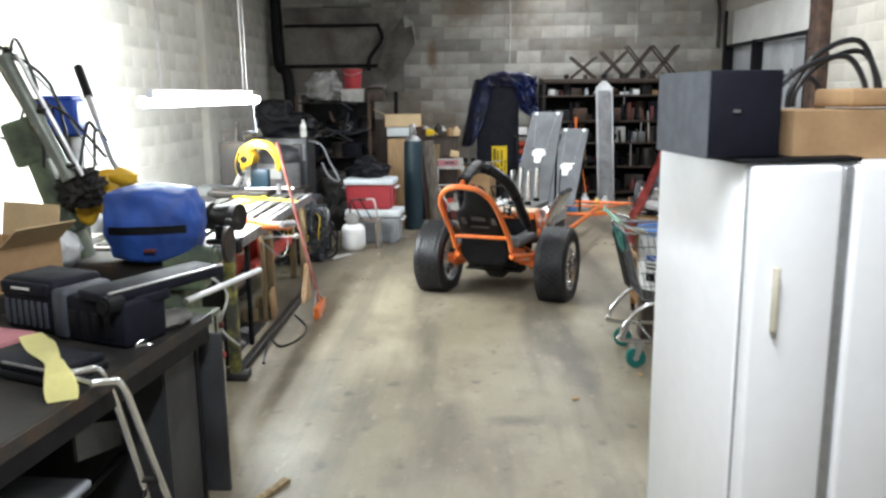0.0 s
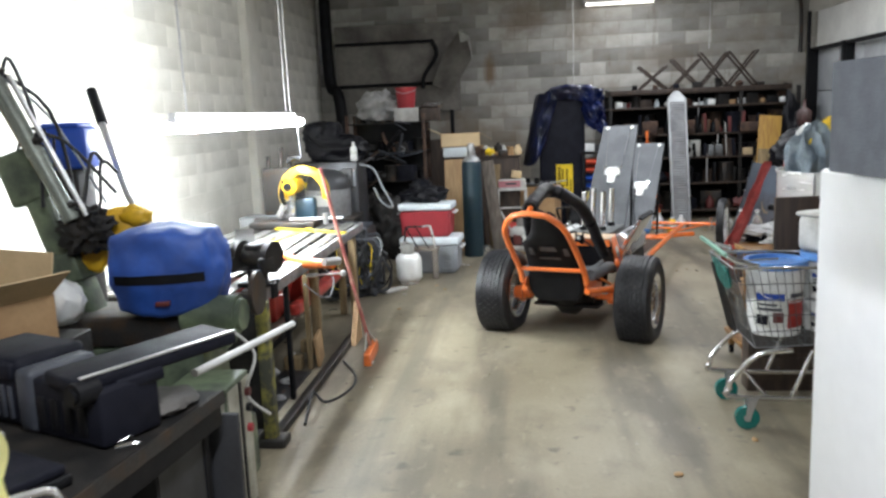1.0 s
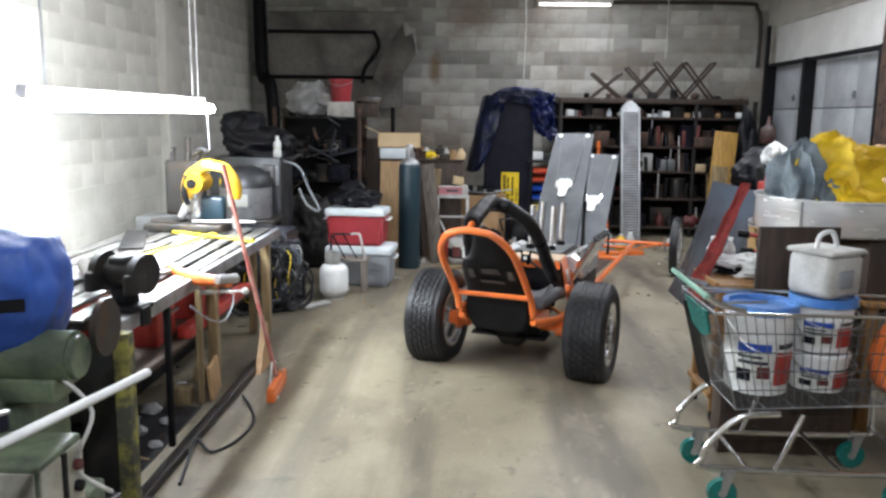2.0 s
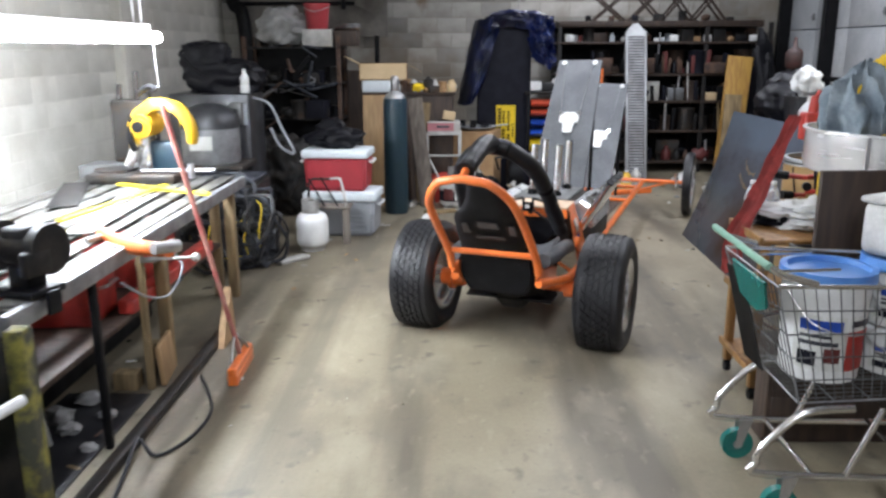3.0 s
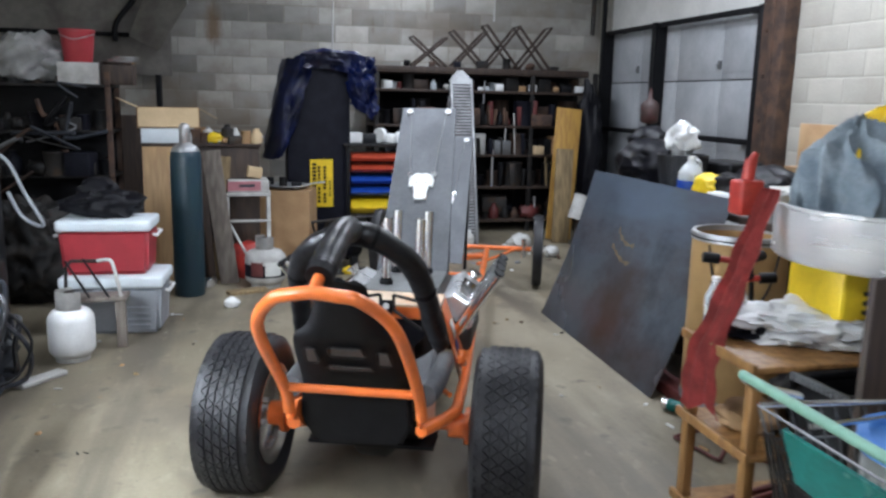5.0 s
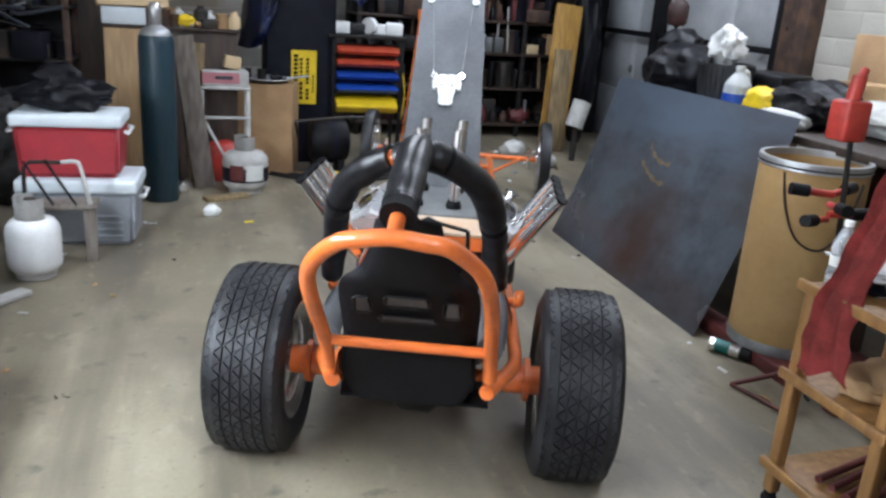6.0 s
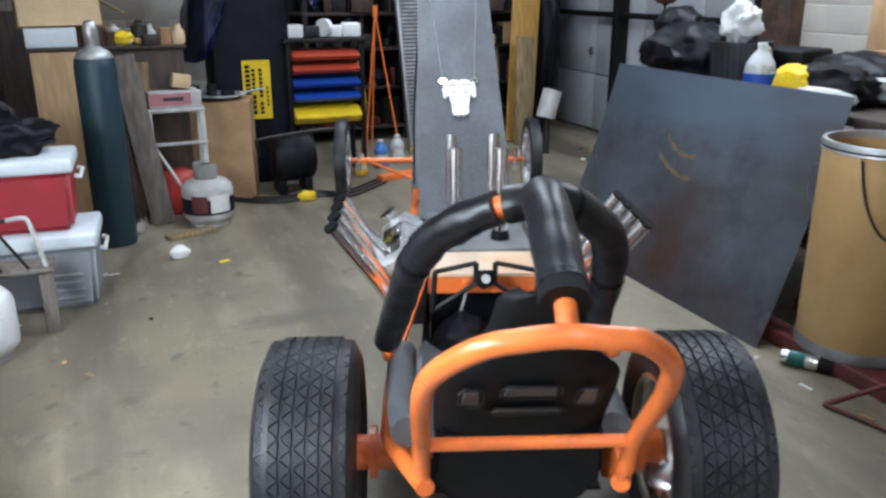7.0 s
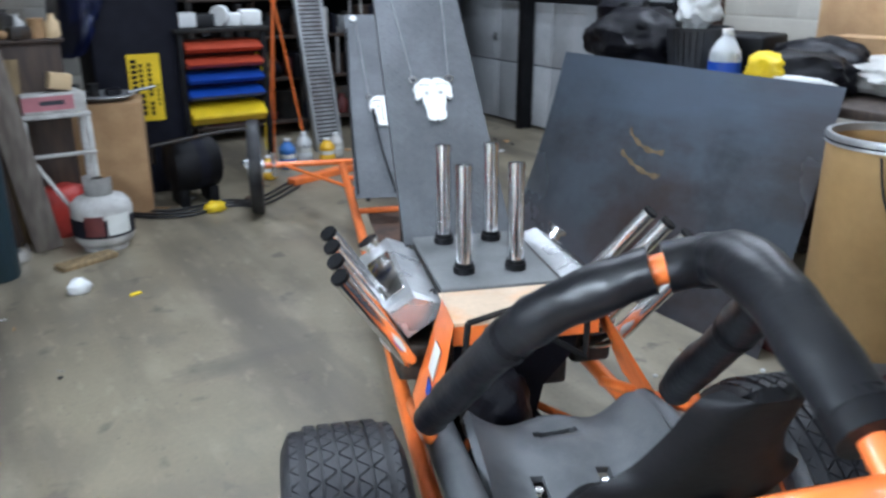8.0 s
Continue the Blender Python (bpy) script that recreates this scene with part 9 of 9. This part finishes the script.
box(bm, (LX0 - 0.02, -0.33, 1.85), (LX1 - 0.1, 0.33, 1.925), 0.006)
part("top_board", bm, M_DARKWOOD, ls)
bm = B()
box(bm, (LX0 - 0.03, 0.335, 0.1), (LX1 + 0.03, 0.345, 1.9))
part("back", bm, M_BLACK, ls)
MIX = (M_DARK, M_DARK, M_IRON, M_BLACK, M_RUSTY, M_DARK, M_DARKWOOD, M_BLACK, M_NAVYBOX, M_BAGCLOTH, M_RUSTY, M_DARK, M_MAROON)
for j, z in enumerate(LZ):
    top = (LZ + (1.885,))[j + 1] - z - 0.05
    for row, y0 in ((0, 13.27), (1, 13.52)):
        x = 2.9 + LX0 + 0.06
        while x < 2.9 + LX1 - 0.06:
            s = random.uniform(0.05, 0.16) if random.random() < 0.55 else random.uniform(0.16, 0.34)
            s = min(s, top * 0.85)
            cups = j == 4 and random.random() < 0.5
            ob = clutter(x + s / 2, y0 + random.uniform(-0.06, 0.06), z + 0.031, min(s, 0.1) if cups else s, "things on the long shelves", (M_WHITEP, M_DUSTW, M_ICE, M_CARD) if cups else MIX)
            x += s * random.uniform(0.75, 1.1) + 0.01
for k in range(16):
    bm = B()
    L = random.uniform(0.25, 0.6)
    tube(bm, [(0, 0, 0), (random.uniform(-0.05, 0.05), 0, L)], random.uniform(0.006, 0.016), 6)
    solo("tool_shaft", bm, random.choice((M_IRON, M_GALV, M_DUSTW, M_OLDWOOD, M_RUSTY, M_STEEL)), "tool standing in the crowded shelving", "tool", 1.95 + k * 0.14, 13.19, random.choice((0.151, 0.551, 0.931, 1.271)), 0, "tools on the shelves")
for k in range(30):
    bm = B()
    w, h = random.uniform(0.02, 0.07), random.uniform(0.16, 0.3)
    box(bm, (-w / 2, -0.04, 0), (w / 2, 0.05, h), 0.004, pose(0, 0, 0, 0, random.uniform(-5, 5), 0))
    solo("parts_carton", bm, random.choice((M_DARKWOOD, M_RUSTY, M_NAVYBOX, M_DARK, M_MAROON, M_DARKWOOD, M_BLACK, M_IRON)), "narrow carton standing in the crowded shelving", "carton", random.uniform(1.7, 4.0), 13.2 + random.uniform(-0.02, 0.02),
         random.choice((0.553, 0.933, 1.273)), random.uniform(-10, 10), "cartons in the long shelves")
for x, w, h, mt, lb in ((2.75, 0.16, 0.24, M_DUSTW, "dusty cream case on the shelf"), (3.05, 0.2, 0.16, M_GREYM, "grey parts case on the shelf"), (3.5, 0.14, 0.1, M_CARDIN, "buff carton on the shelf"), (3.75, 0.18, 0.22, M_CARD, "brown carton on the shelf")):
    bm = B()
    box(bm, (-w / 2, -0.06, 0), (w / 2, 0.1, h), 0.008)
    solo("shelf_case", bm, mt, lb, "case", x, 13.22, 0.931, random.uniform(-6, 6))
for k in range(7):
    clutter(1.9 + 0.3 * k, 13.3, 1.926, random.uniform(0.06, 0.13), "things on the top board", MIX)
for k, (x, c) in enumerate(((-1.05, 0.34), (-0.45, 0.42), (0.05, 0.5), (0.55, 0.5))):
    xr = thing("folding_rack", "open wooden folding rack standing on the shelving", "folding rack", 3.02 + x * 0.8, 13.45, 1.926, 0, "folding racks")
    for s in (-1, 1):
        for y in (-0.12, 0.12):
            bm = B()
            box(bm, (-0.016, -0.008, 0), (0.016, 0.008, math.hypot(0.4, c - 0.01)), 0.003, pose(-s * 0.2, y, 0.004, 0, math.degrees(math.atan2(s * 0.4, c - 0.01)), 0))
            part("lath", bm, M_DARKWOOD, xr)
    for x0, z0 in ((-0.2, c), (0.2, c), (-0.2, 0.012), (0.2, 0.012)):
        bm = B()
        tube(bm, [(x0, -0.14, z0), (x0, 0.14, z0)], 0.009, 6)
        part("dowel", bm, M_DARKWOOD, xr)

# aluminium ramp, brown board and dark coat by the door
rp = thing("loading_ramp", "grey ribbed aluminium loading ramp leaning on the shelving", "ramp", 2.42, 12.36, 0, 0)
m = pose(0, 0, 0.003, -14, 0, 0)
for s in (-1, 1):
    bm = B()
    box(bm, (s * 0.115 - 0.012, -0.02, 0.0), (s * 0.115 + 0.012, 0.045, 1.84), 0.003, m)
    part("side_rail", bm, M_ALU, rp)
bm = B()
box(bm, (-0.103, 0.004, 0.01), (0.103, 0.016, 1.8), 0, m)
part("web", bm, M_IRON, rp, "dark grimy web between the ribs", False)
for k in range(50):
    bm = B()
    box(bm, (-0.1, -0.004, 0.03 + k * 0.035), (0.1, 0.0038, 0.05 + k * 0.035), 0, m)
    part("rib", bm, M_GALV, rp, "", False)
bm = B()
slab(bm, [m @ Vector(q) for q in ((-0.125, 0.0, 1.78), (0.125, 0.0, 1.78), (0.1, 0.0, 1.86), (0.03, 0.0, 1.93), (-0.03, 0.0, 1.93), (-0.1, 0.0, 1.86))], (0, 0.03, 0.008))
part("tip", bm, M_ALU, rp, "bright pointed tip")
bm = B()
box(bm, (-0.15, -0.012, 0), (0.15, 0.012, 1.5), 0.003, pose(0, 0, 0.003, -6, 5, 0))
solo("yellow_board", bm, M_OCHRE, "yellowed board leaning at the end of the shelving", "board", 3.55, 12.55, 0, 0)
bm = B()
box(bm, (-0.1, -0.015, 0), (0.1, 0.015, 1.05), 0.003, pose(0, 0, 0.003, -6, 3, 0))
solo("dark_board", bm, M_OLDWOOD, "old timber board leaning on the yellowed one", "board", 3.5, 12.36, 0, 0)
bm = B()
lump(bm, (0, 0, 0.85), (0.34, 0.4, 1.8), 121, 0.15, 1.6, 0.0, 4, 0.25)
solo("dark_coat", bm, M_BAGCLOTH, "dark coats hung at the end of the shelving", "coats", 4.02, 12.95, 0)

# fume hood frame high in the far corner
fh = thing("fume_hood", "grey sheet hood on a black frame high in the corner", "hood", -1.55, 13.4, 0)
bm = B()
box(bm, (-1.1, 0.3, 1.75), (0.85, 0.34, 3.1), 0.004)
part("backing", bm, M_BACKING, fh, "dark stained backing sheet")
for z in (2.18, 2.82):
    bm = B()
    tube(bm, [(-1.1, 0.26, z), (0.42, 0.26, z)], 0.025, 8)
    part("rail", bm, M_BLACK, fh)
bm = B()
tube(bm, [(0.42, 0.26, 2.84), (0.5, 0.24, 2.6), (0.3, 0.2, 2.3), (0.28, 0.2, 2.1)], 0.03, 8, curve=4)
part("stay", bm, M_BLACK, fh)
bm = B()
slab(bm, [(0.45, 0.0, 2.15), (0.75, -0.12, 2.0), (1.06, -0.1, 2.5), (1.02, 0.0, 2.85), (0.86, 0.1, 2.92), (0.6, 0.2, 2.6)], (0.0, 0.02, 0.0))
part("hood_sheet", bm, M_BACKING, fh, "bent galvanised sheet")
bm = B()
slab(bm, [(0.86, 0.1, 2.93), (1.03, -0.02, 2.84), (1.07, -0.1, 2.5), (0.93, 0.0, 2.55)], (0.004, 0.012, 0.0))
part("hood_edge", bm, M_DUSTW, fh)
for z, x0 in ((1.75, -1.0), (1.75, 0.7)):
    bm = B()
    box(bm, (x0 - 0.03, 0.28, 0), (x0 + 0.03, 0.36, 1.76), 0.004)
    part("leg", bm, M_BLACK, fh)
bm = B()
lump(bm, (0, 0, 0.5), (1.0, 0.7, 1.1), 131, 0.2, 2, 0.0, 4, 0.15)
solo("dark_covered_pile", bm, M_BAGCLOTH, "tall pile under a dark cover in the corner", "pile", -2.1, 12.6, 0)

# scraps on the floor
bm = B()
lump(bm, (0, 0, 0.035), (0.11, 0.09, 0.09), 141, 0.25, 2, 0.0, 3)
solo("white_scrap", bm, M_WHITEP, "white crumpled scrap on the floor", "scrap", -0.03, 10.06, 0)
bm = B()
box(bm, (-0.03, -0.015, 0), (0.03, 0.015, 0.004))
solo("yellow_scrap", bm, M_YELLOW, "yellow scrap on the floor", "scrap", 0.2, 9.9, 0, 20, smooth=False)
for x, y, rz in ((0.95, 4.6, 20), (-0.15, 2.1, 60), (1.4, 5.0, 80), (0.2, 3.4, 10)):
    bm = B()
    lump(bm, (0, 0, 0.006), (0.05, 0.03, 0.016), 143, 0.4, 3, 0.0, 2)
    solo("dry_leaf", bm, M_CARD, "small dry scrap on the concrete", "scrap", x, y, 0, rz, "floor scraps")
bm = B()
box(bm, (-0.02, -0.12, 0), (0.02, 0.12, 0.02), 0.003)
solo("wood_stick", bm, M_OLDWOOD, "short stick of wood on the floor", "stick", -0.52, 3.5, 0, -24)
SCRAP = (M_DUSTW, M_DARK, M_IRON, M_OLDWOOD, M_CARD, M_RUSTY, M_WHITEP, M_GALV)


def scrap(x, y, s):
    """A bit of rubbish on the floor: a splinter, nut, rag end or flake."""
    bm = B()
    mt = random.choice(SCRAP)
    k = random.randrange(3)
    if k == 0:
        box(bm, (-s, -s * 0.25, 0.0), (s, s * 0.25, s * 0.3), s * 0.06)
    elif k == 1:
        lump(bm, (0, 0, s * 0.25), (s * 1.6, s * 1.2, s * 0.7), random.randrange(99), 0.4, 2.5, 0.0, 2, 0.2)
    else:
        tube(bm, [(-s, 0, s * 0.12), (0, s * 0.3, s * 0.14), (s * 1.2, -s * 0.2, s * 0.12)], s * 0.12, 6, curve=3)
    return solo("floor_scrap", bm, mt, "small scrap lying on the concrete", "scrap", x, y, 0, random.uniform(0, 180), "floor scraps")


for x0, x1, y0, y1, n, s0, s1 in ((0.4, 3.3, 11.2, 12.4, 34, 0.015, 0.05), (-0.95, -0.6, 5.0, 8.6, 14, 0.008, 0.025), (1.7, 2.2, 7.3, 9.4, 10, 0.008, 0.02),
                                  (-1.05, -0.2, 8.6, 10.4, 12, 0.01, 0.025), (-0.5, 1.2, 2.2, 6.4, 9, 0.004, 0.009), (2.0, 3.2, 6.9, 7.5, 8, 0.01, 0.03), (2.4, 4.2, 9.9, 12.0, 18, 0.01, 0.04),
                                  (-2.1, -1.2, 4.95, 7.9, 12, 0.01, 0.035)):
    for k in range(n):
        scrap(random.uniform(x0, x1), random.uniform(y0, y1), random.uniform(s0, s1))


# ---- concrete blocks of the walls ----
BL, BH, JT = 0.4, 0.2, 0.009


def block_mesh(w, mt):
    """A block face standing proud of the mortar, its arrises worn round."""
    bm = B()
    a, b = (w - JT) / 2, (BH - JT) / 2
    c = 0.005
    lo = [bm.verts.new(p) for p in ((-a, -0.002, -b), (a, -0.002, -b), (a, -0.002, b), (-a, -0.002, b))]
    md = [bm.verts.new(p) for p in ((-a, 0.001, -b), (a, 0.001, -b), (a, 0.001, b), (-a, 0.001, b))]
    hi = [bm.verts.new(p) for p in ((-a + c, 0.003, -b + c), (a - c, 0.003, -b + c), (a - c, 0.003, b - c), (-a + c, 0.003, b - c))]
    bm.faces.new(hi)
    for s, t in ((lo, md), (md, hi)):
        for i in range(4):
            j = (i + 1) % 4
            bm.faces.new((s[i], s[j], t[j], t[i]))
    me = bpy.data.meshes.new("block")
    bmesh.ops.recalc_face_normals(bm, faces=bm.faces)
    bm.to_mesh(me)
    bm.free()
    me.materials.append(mt)
    return me


def courses(length, height):
    """Running bond: (centre along, centre up, width) for each block of a wall."""
    for r in range(int(height / BH + 0.001)):
        x = 0.0
        first = BL / 2 if r % 2 else BL
        while x < length - 0.05:
            w = min(first if x == 0 else BL, length - x)
            yield x + w / 2, (r + 0.5) * BH, w
            x += w


def lay(owner, origin, rz, length, single, keep, mt, mt_joined):
    """Lays blocks on a wall: those that single() picks as objects, the rest joined."""
    m = pose(*origin, 0, 0, rz)
    meshes, rest = {}, []
    for s, z, w in courses(length, ZC):
        p = m @ Vector((s, 0, z))
        if not keep(p):
            continue
        key = round(w, 3)
        if key not in meshes:
            meshes[key] = block_mesh(w, mt)
        if single(p):
            ob = new("block", meshes[key])
            ob.parent = owner
            ob.matrix_basis = m @ pose(s, 0, z)
        else:
            rest.append((meshes[key], m @ pose(s, 0, z)))
    verts, faces = [], []
    for me, k in rest:
        o = len(verts)
        verts += [tuple(k @ v.co) for v in me.vertices]
        faces += [tuple(o + i for i in f.vertices) for f in me.polygons]
    if verts:
        me = bpy.data.meshes.new("blockwork")
        me.from_pydata(verts, [], faces)
        me.materials.append(mt_joined)
        ob = new("blockwork", me)
        ob.parent = owner
        tagged(ob, kind="stuff")


lay(wall_north, (XR, YN, 0), 180, XR - XL, lambda p: p.z > 0.9 and p.x < 4.3, lambda p: True, M_BLOCK, M_BLOCKS)
lay(wall_west, (XL, YN, 0), -90, YN - YS, lambda p: p.z > 1.1 and p.y > 5.2, lambda p: True, M_PBLOCK, M_PBLOCK)
lay(wall_east, (XR, YS, 0), 90, YN - YS, lambda p: 0.9 < p.z < 3 and 7.2 < p.y < DOOR_A, lambda p: not (DOOR_A - 0.1 < p.y < DOOR_B + 0.15 and p.z < DOOR_H + 0.05), M_EBLOCK, M_EBLOCK)
